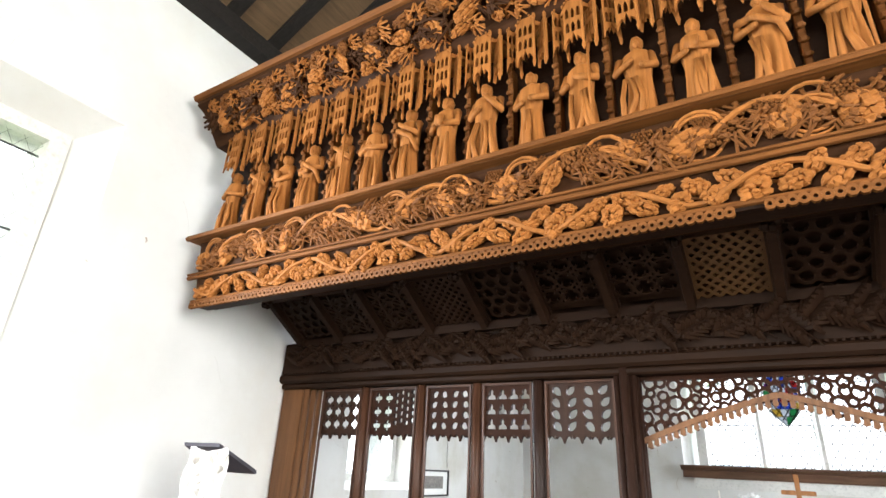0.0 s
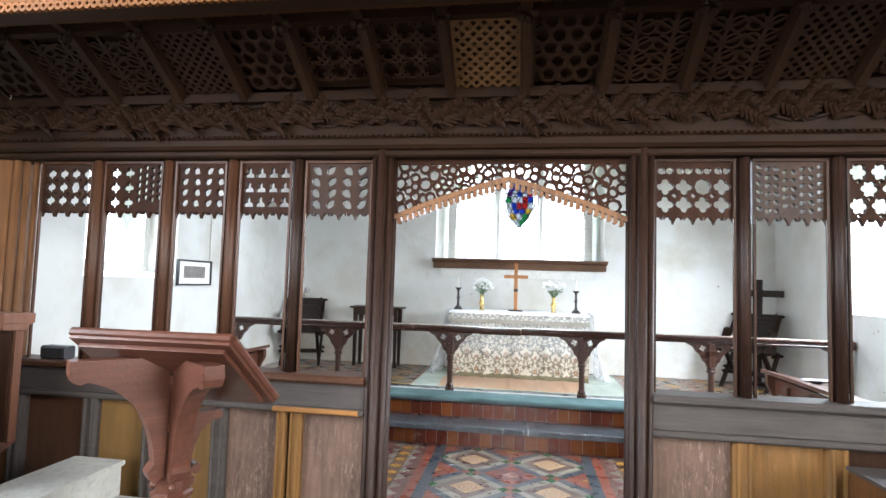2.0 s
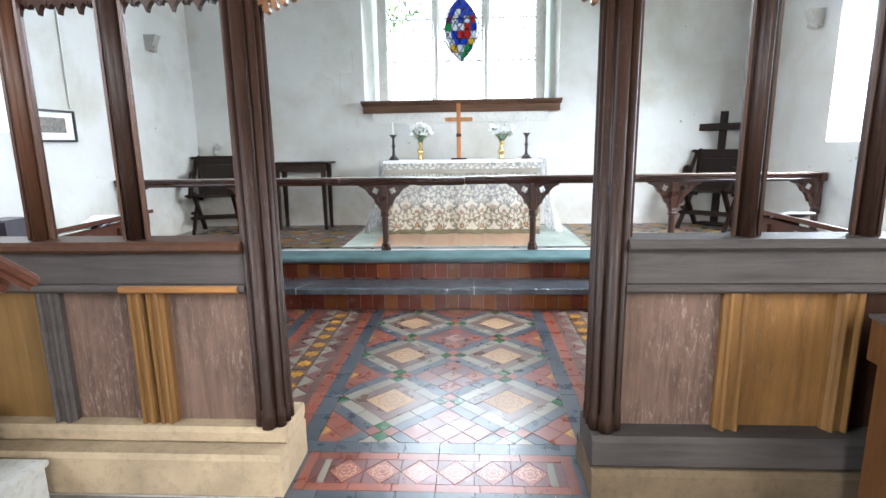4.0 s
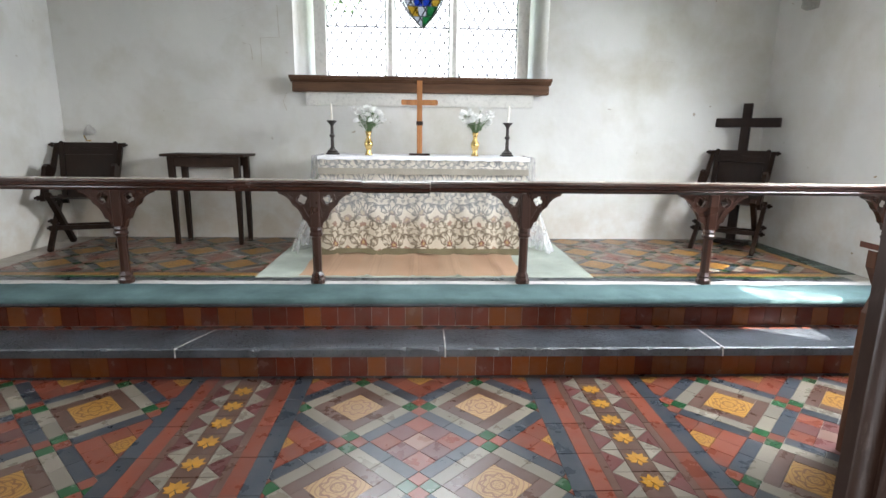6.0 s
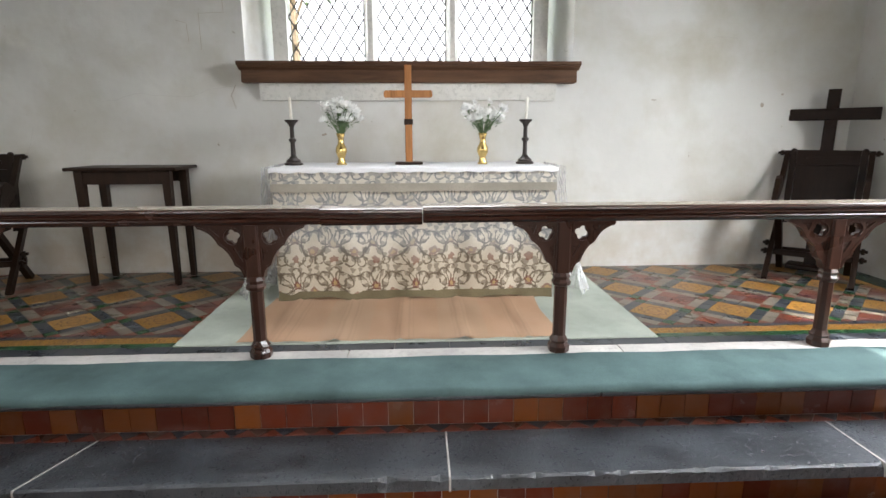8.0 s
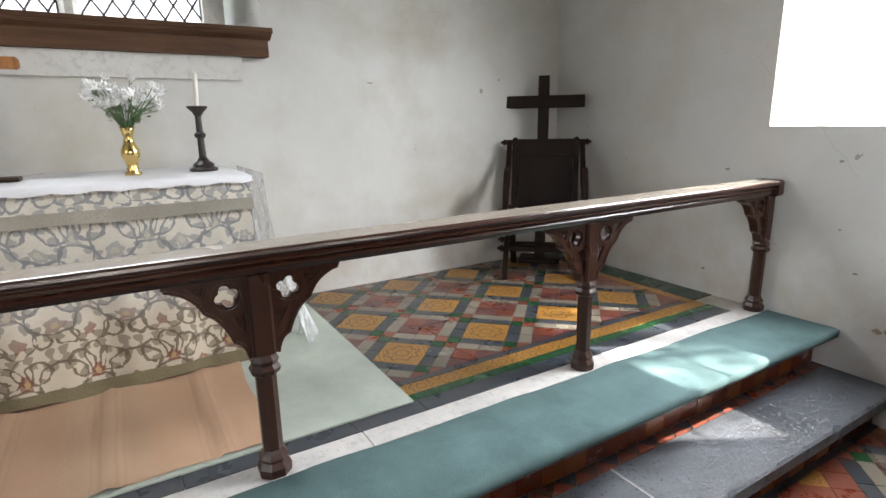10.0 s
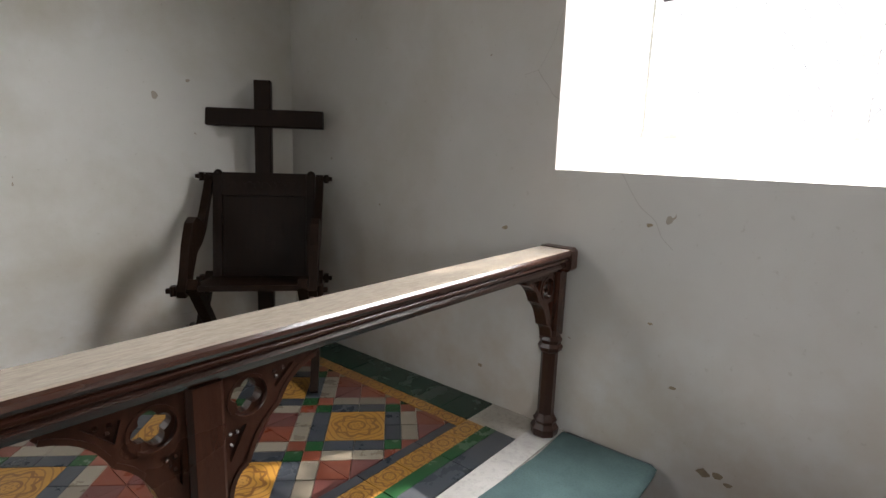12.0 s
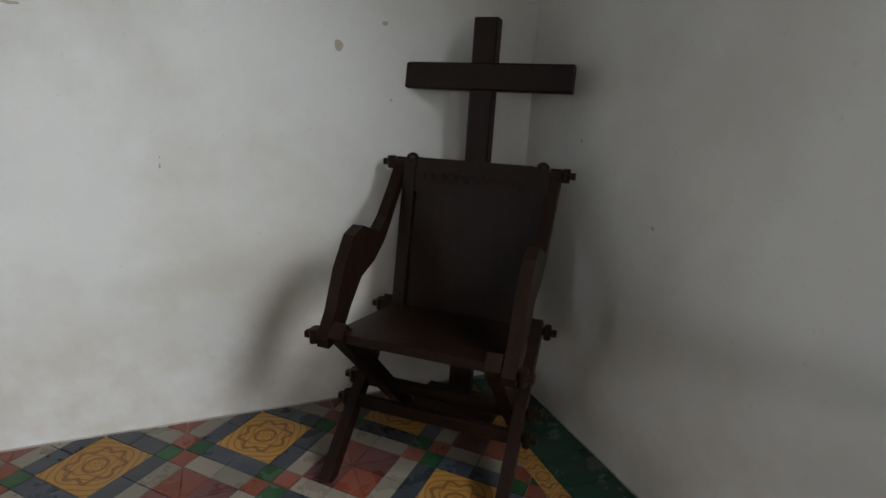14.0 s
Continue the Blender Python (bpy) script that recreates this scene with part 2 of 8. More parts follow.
def striped_cloth():
    """Faded tan cloth with thin double stripes and soft creases."""
    m = Nodes("tan_runner")
    v = m.coords()
    sep = m.add("SeparateXYZ", Vector=v)
    x = m.math("MULTIPLY_ADD", m.noise(v, 4.0, 3), 0.02, sep.outputs[0])
    p = m.math("PINGPONG", x, 0.17)
    line = m.math("MAXIMUM", m.math("COMPARE", p, 0.025, 0.006), m.math("MULTIPLY", m.math("COMPARE", p, 0.05, 0.004), 0.7))
    tone = m.math("GREATER_THAN", m.math("PINGPONG", x, 0.34), 0.2)
    col = m.mix(m.math("MULTIPLY", tone, 0.35), (0.45, 0.285, 0.185), (0.42, 0.305, 0.21))
    col = m.mix(m.math("MULTIPLY", m.ramp(m.noise(v, 3.0, 5), 0.35, 0.75), 0.4), col, (0.49, 0.345, 0.245))
    col = m.mix(m.math("MULTIPLY", line, 0.22), col, (0.30, 0.20, 0.135))
    weave = m.noise(v, 200, 2)
    m.bump(m.math("ADD", weave, m.math("MULTIPLY", m.noise(m.coords((1, 0.3, 1)), 7, 4), 2.5)), 0.4, 0.006)
    return m.done(col, 0.95, 0, 0.1)


def clear_glass(name, tint=(1, 1, 1), gloss=0.06, veil=0.0):
    m = Nodes(name)
    n = m.tree.nodes
    tr = m.add("BsdfTransparent", Color=tint)
    gl = m.add("BsdfGlossy", Color=(1, 1, 1), Roughness=0.08)
    mx = m.add("MixShader", Fac=gloss)
    m.tree.links.new(tr.outputs[0], mx.inputs[1])
    m.tree.links.new(gl.outputs[0], mx.inputs[2])
    out = mx
    if veil:
        df = m.add("BsdfDiffuse", Color=(0.85, 0.86, 0.88))
        crease = m.ramp(m.noise(m.coords((1, 1, 0.4)), 14, 4, 0.6, 1.0), 0.45, 0.75)
        out = m.add("MixShader", Fac=m.math("MULTIPLY_ADD", crease, veil, veil * 0.5))
        m.tree.links.new(mx.outputs[0], out.inputs[1])
        m.tree.links.new(df.outputs[0], out.inputs[2])
    m.tree.links.new(out.outputs[0], n["Material Output"].inputs["Surface"])
    return m.mat


def glow(name, color, strength):
    m = Nodes(name)
    em = m.add("Emission", Color=color, Strength=strength)
    m.tree.links.new(em.outputs[0], m.tree.nodes["Material Output"].inputs["Surface"])
    return m.mat


M_WALL = plaster("limewash", (0.77, 0.77, 0.755), (0.60, 0.56, 0.48), 0.35)
M_WALL_CH = plaster("old_limewash", (0.70, 0.695, 0.67), (0.46, 0.43, 0.35), 0.8, 0.35)
# the low ochre stain here also paints warm light dapples under the window
M_WALL_S = plaster("flaking_limewash", (0.67, 0.66, 0.64), (0.47, 0.43, 0.36), 0.65, 0.3)
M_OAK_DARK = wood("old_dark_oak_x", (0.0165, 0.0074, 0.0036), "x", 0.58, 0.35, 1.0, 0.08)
M_OAK_DARK_Z = wood("old_dark_oak_z", (0.028, 0.0122, 0.0066), "z", 0.48, 0.35, 1.0, 0.12)
M_JAMB = wood("old_jamb_oak", (0.0205, 0.0092, 0.0056), "z", 0.46, 0.45, 1.7, 0.2, 0.0, 0.09)
M_TRACERY = wood("dark_tracery_oak", (0.024, 0.0088, 0.0042), "z", 0.55, 0.35, 1.0, 0.06)
M_OAK_RED = wood("red_brown_oak", (0.055, 0.0235, 0.0125), "z", 0.42)
M_OAK_GREY = wood("weathered_grey_oak", (0.050, 0.041, 0.037), "x", 0.6, 0.5)
M_OAK_WORN = wood("worn_panel_oak", (0.098, 0.059, 0.043), "z", 0.6, 0.4, 1.0, 0.2, 0.0, 0.55)
M_OAK_HONEY = wood("honey_oak", (0.145, 0.071, 0.021), "z", 0.5, 0.3, 0.5, 0.2, 0.0, 0.15)
M_OAK_OCHRE = wood("ochre_panel_oak", (0.13, 0.072, 0.024), "z", 0.5, 0.3, 0.4, 0.2)
M_OAK_COVE = wood("pale_cove_oak", (0.062, 0.028, 0.009), "x", 0.55)
M_OAK_HONEY_X = wood("honey_oak_x", (0.20, 0.09, 0.028), "x", 0.45)
# strong worn patches, which also put golden highlights into the colour
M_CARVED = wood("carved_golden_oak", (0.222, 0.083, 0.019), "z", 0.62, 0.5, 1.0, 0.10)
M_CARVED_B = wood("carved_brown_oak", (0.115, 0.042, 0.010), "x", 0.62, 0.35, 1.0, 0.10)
# darker copy of the carved oak, with the shade of recesses in its colour
M_CARVED_SHADE = wood("carved_shade_oak", (0.035, 0.014, 0.005), "x", 0.65, 0.35, 1.0, 0.06)
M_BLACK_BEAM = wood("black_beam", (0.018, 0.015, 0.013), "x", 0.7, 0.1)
M_CEIL_BOARD = wood("ceiling_board", (0.12, 0.075, 0.04), "y", 0.7)
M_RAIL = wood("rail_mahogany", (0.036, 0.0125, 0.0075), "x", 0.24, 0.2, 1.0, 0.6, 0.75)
M_RAIL_POST = wood("rail_post_wood", (0.036, 0.0135, 0.008), "z", 0.29, 0.25, 1.0, 0.5)
M_LECTERN = wood("lectern_mahogany", (0.07, 0.026, 0.016), "x", 0.32, 0.2)
M_PULPIT = wood("pulpit_wood", (0.15, 0.066, 0.040), "z", 0.45, 0.3)
M_CHAIR = wood("dark_chair_oak", (0.0135, 0.0062, 0.0034), "z", 0.42, 0.25, 1.0, 0.16)
M_TABLE = wood("table_oak", (0.024, 0.012, 0.007), "z", 0.45, 0.3)
M_CROSS = wood("cross_oak", (0.40, 0.17, 0.06), "z", 0.4, 0.2)
M_CABINET = wood("cabinet_pine", (0.080, 0.033, 0.011), "z", 0.42, 0.2)
M_SHELF = wood("shelf_oak", (0.10, 0.052, 0.03), "x", 0.5, 0.3)
M_STEP_STONE = stone("pale_step_stone", (0.42, 0.41, 0.38), 5)
M_SILL_STONE = stone("tan_sill_stone", (0.27, 0.20, 0.125), 5, 0.8, 0.8, 0.6)
M_PLINTH_DARK = stone("brown_plinth_stone", (0.10, 0.068, 0.038), 6, 0.85, 0.9, 0.8)
M_WIN_STONE = stone("window_stone", (0.66, 0.65, 0.61), 6, 0.85, 0.2)
M_SLATE = stone("slate_slab", (0.052, 0.058, 0.067), 11, 0.30, 1.3, 1.0, 0.6)
M_STRIP = stone("pale_stone_strip", (0.43, 0.41, 0.39), 8, 0.7)
M_FLAG = stone("nave_flagstone", (0.17, 0.15, 0.13), 5, 0.6)
M_GROUT = stone("grout", (0.40, 0.37, 0.33), 12, 0.85)
M_CARPET = cloth("green_carpet", (0.09, 0.142, 0.143), 160.0, 0.4)
M_MAT = cloth("pale_green_mat", (0.44, 0.48, 0.42))
M_TAN = striped_cloth()
M_LINEN = cloth("white_linen", (0.82, 0.82, 0.84), 300, 0.06)
M_FRINGE = cloth("fringe", (0.17, 0.14, 0.085), 120)
M_BROCADE = brocade()
M_BAND = cloth("grey_braid", (0.36, 0.33, 0.28), 140)
M_BRASS = plain("brass", (0.72, 0.52, 0.20), 0.22, 1.0, 0.15)
M_DARKMETAL = plain("dark_turned_wood", (0.02, 0.013, 0.010), 0.35)
M_WAX = plain("candle_wax", (0.86, 0.83, 0.75), 0.4, 0, 0.06)
M_PETAL = plain("white_petal", (0.85, 0.85, 0.83), 0.7, 0, 0.1)
M_LEAF = plain("leaf_green", (0.09, 0.15, 0.06), 0.6, 0, 0.3)
M_LEAD = plain("lead_came", (0.05, 0.05, 0.052), 0.5, 0.3)
M_IRON = plain("iron", (0.03, 0.03, 0.03), 0.5, 0.5)
M_FRAME = plain("black_frame", (0.015, 0.014, 0.014), 0.35)
M_PAPER = plain("white_mount", (0.80, 0.79, 0.76), 0.8, 0, 0.04)
M_PRINT = plain("grey_print", (0.22, 0.20, 0.18), 0.7, 0, 0.5, 40)
M_BOOK = plain("dark_book", (0.035, 0.03, 0.04), 0.5)
M_PAGE = plain("book_page", (0.72, 0.74, 0.80), 0.8, 0, 0.08)
M_BLUE = plain("blue_cloth", (0.03, 0.12, 0.55), 0.7)
M_BARE = plain("bare_plaster", (0.34, 0.27, 0.19), 0.9, 0, 0.25, 9)
M_GRASS = plain("grass", (0.06, 0.11, 0.03), 0.9, 0, 0.4, 2)
M_FOLIAGE = plain("tree_leaves", (0.07, 0.13, 0.035), 0.6, 0, 0.4, 3)
M_BARK = plain("bark", (0.12, 0.09, 0.06), 0.9, 0, 0.4, 12)
M_SPEAKER = plain("grey_speaker", (0.42, 0.41, 0.39), 0.6)
M_GLASS = clear_glass("window_glass", (0.97, 0.98, 0.98))
M_POST_HONEY = wood("brown_post_oak", (0.13, 0.06, 0.026), "z", 0.5)
M_PLASTIC = clear_glass("clear_plastic", (0.97, 0.97, 0.98), 0.13, 0.42)
T_RED = tile("tile_red", (0.255, 0.066, 0.037))
T_PURPLE = tile("tile_maroon", (0.16, 0.055, 0.05))
T_BROWN = tile("tile_brown", (0.14, 0.075, 0.055))
T_BUFF = tile("tile_buff", (0.29, 0.25, 0.195))
T_PINK = tile("tile_pink", (0.32, 0.18, 0.14))
T_SLATE = tile("tile_slate", (0.055, 0.065, 0.08))
T_GREEN = tile("tile_green", (0.022, 0.10, 0.036), 0.2)
T_GREEN_D = tile("tile_dark_green", (0.015, 0.06, 0.04), 0.2)
T_YELLOW = tile("tile_yellow", (0.52, 0.27, 0.055), 0.3, 0.3, (0.13, 0.05, 0.016))
T_MOTIF = tile("tile_red_motif", (0.24, 0.065, 0.042), 0.26, 0.3, (0.36, 0.20, 0.14))
T_FLEUR = tile("tile_fleur_yellow", (0.60, 0.29, 0.035), 0.25, 0.3)
T_OCHRE = tile("tile_pale_ochre", (0.50, 0.31, 0.14), 0.35, 0.3, (0.17, 0.085, 0.05))
T_RISER = tile("tile_riser_red", (0.19, 0.036, 0.015), 0.18, 0.6)
T_RISER_O = tile("tile_riser_orange", (0.27, 0.078, 0.018), 0.18, 0.5)

# ---- mesh helpers ----
from mathutils.geometry import tessellate_polygon


def face(bm, pts):
    return bm.faces.new([bm.verts.new(p) for p in pts])


def prism(bm, pts, depth):
    """A solid between the polygon pts and the same polygon moved by depth."""
    d = Vector(depth)
    a = [bm.verts.new(p) for p in pts]
    b = [bm.verts.new(Vector(p) + d) for p in pts]
    bm.faces.new(list(reversed(a)))
    bm.faces.new(b)
    for i in range(len(a)):
        j = (i + 1) % len(a)
        bm.faces.new((a[i], a[j], b[j], b[i]))


def box(bm, x0, x1, y0, y1, z0, z1, c=0.0):
    """A box; c cuts its four long top and bottom edges."""
    if c:
        prof = [(y0 + c, z0), (y1 - c, z0), (y1, z0 + c), (y1, z1 - c), (y1 - c, z1), (y0 + c, z1), (y0, z1 - c), (y0, z0 + c)]
        prism(bm, [(x0, y, z) for y, z in prof], (x1 - x0, 0, 0))
    else:
        prism(bm, [(x0, y0, z0), (x1, y0, z0), (x1, y1, z0), (x0, y1, z0)], (0, 0, z1 - z0))


def post(bm, x0, x1, y0, y1, z0, z1, c=0.008):
    """An upright with cut corners."""
    pr = [(x0 + c, y0), (x1 - c, y0), (x1, y0 + c), (x1, y1 - c), (x1 - c, y1), (x0 + c, y1), (x0, y1 - c), (x0, y0 + c)]
    prism(bm, [(x, y, z0) for x, y in pr], (0, 0, z1 - z0))


def lathe(bm, prof, n=12, at=(0, 0, 0), turn=0.0):
    rings = []
    for r, z in prof:
        rings.append([bm.verts.new((at[0] + r * math.cos(turn + math.tau * i / n), at[1] + r * math.sin(turn + math.tau * i / n), at[2] + z)) for i in range(n)])
    for a, b in zip(rings, rings[1:]):
        for i in range(n):
            j = (i + 1) % n
            bm.faces.new((a[i], a[j], b[j], b[i]))
    bm.faces.new(list(reversed(rings[0])))
    bm.faces.new(rings[-1])


def tube(bm, pts, r, n=6, end=None):
    """A round bar along points; it tapers to end."""
    pts = [Vector(p) for p in pts]
    rings = []
    for i, p in enumerate(pts):
        d = (pts[min(i + 1, len(pts) - 1)] - pts[max(i - 1, 0)]).normalized()
        side = d.cross(Vector((0.1, 0.97, 0.2)))
        side = side.normalized() if side.length > 0.05 else d.cross(Vector((1, 0, 0))).normalized()
        up = d.cross(side)
        rr = r + ((end if end is not None else r) - r) * i / max(1, len(pts) - 1)
        rings.append([bm.verts.new(p + rr * (math.cos(math.tau * k / n) * side + math.sin(math.tau * k / n) * up)) for k in range(n)])
    for a, b in zip(rings, rings[1:]):
        for i in range(n):
            j = (i + 1) % n
            bm.faces.new((a[i], a[j], b[j], b[i]))
    bm.faces.new(list(reversed(rings[0])))
    bm.faces.new(rings[-1])


def blob(bm, c, r, nu=7, nv=5, lump=0.0, rnd=random):
    """A rounded knob with radii r; lump makes it uneven."""
    cols = []
    for i in range(nu):
        row = []
        for j in range(1, nv):
            a, b = math.tau * i / nu, math.pi * j / nv
            k = 1 + lump * (rnd.random() - 0.5)
            row.append(bm.verts.new((c[0] + k * r[0] * math.cos(a) * math.sin(b), c[1] + k * r[1] * math.sin(a) * math.sin(b), c[2] + k * r[2] * math.cos(b))))
        cols.append(row)
    top, bot = bm.verts.new((c[0], c[1], c[2] + r[2])), bm.verts.new((c[0], c[1], c[2] - r[2]))
    for i in range(nu):
        a, b = cols[i], cols[(i + 1) % nu]
        bm.faces.new((top, a[0], b[0]))
        bm.faces.new((bot, b[-1], a[-1]))
        for j in range(nv - 2):
            bm.faces.new((a[j], a[j + 1], b[j + 1], b[j]))


def shaped(name, bm, material, smooth=False):
    bmesh.ops.recalc_face_normals(bm, faces=bm.faces[:])
    me = bpy.data.meshes.new(name)
    bm.to_mesh(me)
    bm.free()
    me.materials.append(material)
    if smooth:
        for p in me.polygons:
            p.use_smooth = True
    return me


def part(name, bm, material, parent=None, label="", smooth=False):
    """Links a bmesh as one mesh object, under a thing or a part if one is given."""
    ob = new(name, shaped(name, bm, material, smooth))
    if parent:
        ob.parent = parent
    return tagged(ob, label) if label else ob


def thing(name, label, category, group="", kind="", at=None):
    ob = new(name)
    ob.empty_display_size = 0.1
    if at is not None:
        ob.matrix_basis = at if isinstance(at, Matrix) else Matrix.Translation(at)
    return tagged(ob, label, category, group, kind)


def fresh():
    return bmesh.new()


def solid(fn, *args, **kw):
    bm = bmesh.new()
    fn(bm, *args, **kw)
    return bm

# ---- structure ----
XN, XS, YE, YS = -3.66, 3.74, 8.5, 3.35
PLAT = 0.46
THICK = 0.62


def hexa(bm, lo, hi):
    """A solid from four lower and four upper corners."""
    v = [bm.verts.new(p) for p in (*lo, *hi)]
    for q in ((3, 2, 1, 0), (4, 5, 6, 7), (0, 1, 5, 4), (1, 2, 6, 5), (2, 3, 7, 6), (3, 0, 4, 7)):
        bm.faces.new([v[i] for i in q])


def wall_run(name, axis, plane, out, a0, a1, z1, openings, material, label):
    """A thick wall along x or y with splayed window openings (u0, u1, z0, z1, splay)."""
    bm = fresh()

    def at(u, z, d):
        w = plane + out * d
        return (u, w, z) if axis == "x" else (w, u, z)

    def block(i0, i1, o0, o1, zl_in, zl_out, zh_in, zh_out):
        hexa(bm, [at(i0, zl_in, 0), at(i1, zl_in, 0), at(o1, zl_out, THICK), at(o0, zl_out, THICK)],
             [at(i0, zh_in, 0), at(i1, zh_in, 0), at(o1, zh_out, THICK), at(o0, zh_out, THICK)])

    start_i, start_o = a0, a0
    for u0, u1, z0, zt, s in sorted(openings):
        block(start_i, u0, start_o, u0 + s, -0.3, -0.3, z1, z1)
        block(u0, u1, u0 + s, u1 - s, -0.3, -0.3, z0, z0 + s * 0.9)
        block(u0, u1, u0 + s, u1 - s, zt, zt - s * 0.7, z1, z1)
        start_i, start_o = u1, u1 - s
    block(start_i, a1, start_o, a1, -0.3, -0.3, z1, z1)
    return tagged(part(name, bm, material), label, "wall", kind="structure")


wall_run("wall_north_nave", "y", XN, -1, -6.6, YS, 5.6, [(-0.55, 1.49, 1.35, 4.1, 0.30)], M_WALL, "white limewashed thick nave wall with a splayed window")
wall_run("wall_north_chancel", "y", XN, -1, YS, YE + THICK, 5.6, [(4.25, 5.50, 1.72, 3.3, 0.18)], M_WALL_CH, "white limewashed chancel wall with a lattice window")
wall_run("wall_south_nave", "y", XS, 1, -6.6, YS, 5.6, [(-1.5, 1.0, 1.5, 4.1, 0.30)], M_WALL, "white limewashed nave wall on the sunny side")
wall_run("wall_south_chancel", "y", XS, 1, YS, YE + THICK, 5.6, [(4.95, 6.73, 1.54, 3.5, 0.22)], M_WALL_S, "grey-white chancel wall, flaking, below a bright window")
wall_run("wall_east", "x", YE, 1, XN, XS, 7.9, [(-1.27, 1.34, 2.06, 4.3, 0.14)], M_WALL_CH, "stained old limewash wall behind the altar")
wall_run("wall_west", "x", -6.0, -1, XN, XS, 7.9, [(-1.2, 1.2, 1.8, 4.9, 0.1)], M_WALL, "white limewashed end wall of the nave")

# roof over the nave: boards, black rafters and wall plates; plain vault over the chancel
RIDGE = (0.04, 7.7)


def roof_slope(bm, x0, z0, x1, z1, y0, y1, t):
    hexa(bm, [(x0, y0, z0), (x1, y0, z1), (x1, y1, z1), (x0, y1, z0)], [(x0, y0, z0 + t), (x1, y0, z1 + t), (x1, y1, z1 + t), (x0, y1, z0 + t)])


bm = fresh()
for x in (XN - THICK, XS + THICK):
    zx = 5.52 - 0.35
    roof_slope(bm, x, zx, RIDGE[0], RIDGE[1], -6.7, YS + 0.1, 0.08)
nave_ceiling = tagged(part("ceiling_nave", bm, M_CEIL_BOARD), "brown boarded nave ceiling between black rafters", "ceiling", kind="structure")
bm = fresh()
for x in (XN - THICK, XS + THICK):
    roof_slope(bm, x, 5.17, RIDGE[0], RIDGE[1] - 0.3, YS + 0.1, YE + THICK, 0.08)
tagged(part("ceiling_chancel", bm, M_WALL), "white plastered chancel ceiling", "ceiling", kind="structure")
for n, x in enumerate((XN, XS)):
    s = 1 if x < 0 else -1
    bm = fresh()
    box(bm, min(x, x + s * 0.16), max(x, x + s * 0.16), -6.0, YS, 5.36, 5.52)
    tagged(part("wall_plate", bm, M_BLACK_BEAM), "black timber wall plate under the rafters", "beam", kind="structure")
    for k in range(21):
        y = -5.9 + k * 0.46
        bm = fresh()
        x1, z1 = x + s * 0.0, 5.50
        hexa(bm, [(x1, y, z1), (RIDGE[0], y, RIDGE[1] - 0.12), (RIDGE[0], y + 0.13, RIDGE[1] - 0.12), (x1, y + 0.13, z1)],
             [(x1, y, z1 + 0.1), (RIDGE[0], y, RIDGE[1] - 0.004), (RIDGE[0], y + 0.13, RIDGE[1] - 0.004), (x1, y + 0.13, z1 + 0.1)])
        part("rafter", bm, M_BLACK_BEAM, nave_ceiling)

bm = fresh()
box(bm, XN, XS, YS + 0.02, YS + 0.2, 4.75, 7.9)
tagged(part("wall_tympanum", bm, M_WALL), "white plaster above the loft", "wall", kind="structure")

# floors
bm = fresh()
box(bm, XN, XS, -6.0, 3.18, -0.3, -0.004)
floor_nave = tagged(part("floor_nave", bm, M_FLAG), "dark worn stone nave floor", "floor", kind="structure")
bm = fresh()
box(bm, XN, XS, 3.18, 6.06, -0.3, -0.006)
floor_chancel = tagged(part("floor_chancel", bm, M_GROUT), "patterned red, slate and yellow Victorian tile floor", "floor", kind="structure")
bm = fresh()
box(bm, XN, XS, 6.345, YE, -0.3, PLAT - 0.006)
floor_sanctuary = tagged(part("floor_sanctuary", bm, M_GROUT), "raised altar floor of yellow, red and green tiles", "floor", kind="structure")
bm = fresh()
box(bm, XN, XS, 6.02, 6.345, -0.3, 0.168)
step_core = tagged(part("altar_step", bm, M_GROUT), "two altar steps with red glazed tile risers", "step", kind="structure")

# slate slabs of the lower step, cracked joints between them
for x0, x1, sk in ((XN, -1.98, 0.13), (-1.976, 0.19, 0.0), (0.194, 2.02, 0.0), (2.024, XS, 0.0)):
    bm = fresh()
    c = 0.012
    s1 = 0.13 if x1 == -1.98 else 0.0
    s0 = 0.13 if x0 == -1.976 else 0.0
    chip = random.Random(int(x0 * 100))
    n = max(4, int((x1 - x0) / 0.035))
    rows = []
    for i in range(n + 1):
        xf, xb = x0 + (x1 - x0) * i / n, x0 + s0 + (x1 + s1 - x0 - s0) * i / n
        e = chip.uniform(0, 0.005) + (chip.uniform(0.004, 0.016) if chip.random() < 0.16 else 0)
        rows.append([bm.verts.new(p) for p in ((xb, 6.27, 0.172), (xf, 5.925, 0.172), (xf, 5.925 + e * 0.5, 0.224 - e), (xf, 5.934 + e, 0.2295), (xb, 6.27, 0.23))])
    for ra, rb in zip(rows, rows[1:]):
        for i in range(5):
            bm.faces.new((ra[i], rb[i], rb[(i + 1) % 5], ra[(i + 1) % 5]))
    bm.faces.new(rows[0])
    bm.faces.new(list(reversed(rows[-1])))
    part("slab", bm, M_SLATE, step_core, "worn blue-grey slate slab")
for x0, x1 in ((XN, -2.02), (-2.01, 0.9), (0.91, XS)):
    bm = fresh()
    box(bm, x0, x1, 6.225, 6.60, 0.405, PLAT - 0.002, 0.012)
    part("nosing", bm, M_SLATE, step_core, "dark slate nosing under the carpet")
bm = fresh()
for x0, x1 in ((XN, -1.9), (-1.893, -0.3), (-0.293, 1.15), (1.157, 2.6), (2.607, XS)):
    box(bm, x0, x1, 6.604, 6.714, PLAT - 0.05, PLAT)
part("kerb_strip", bm, M_STRIP, floor_sanctuary, "pale stone strip below the altar rail")

# ---- tiles ----


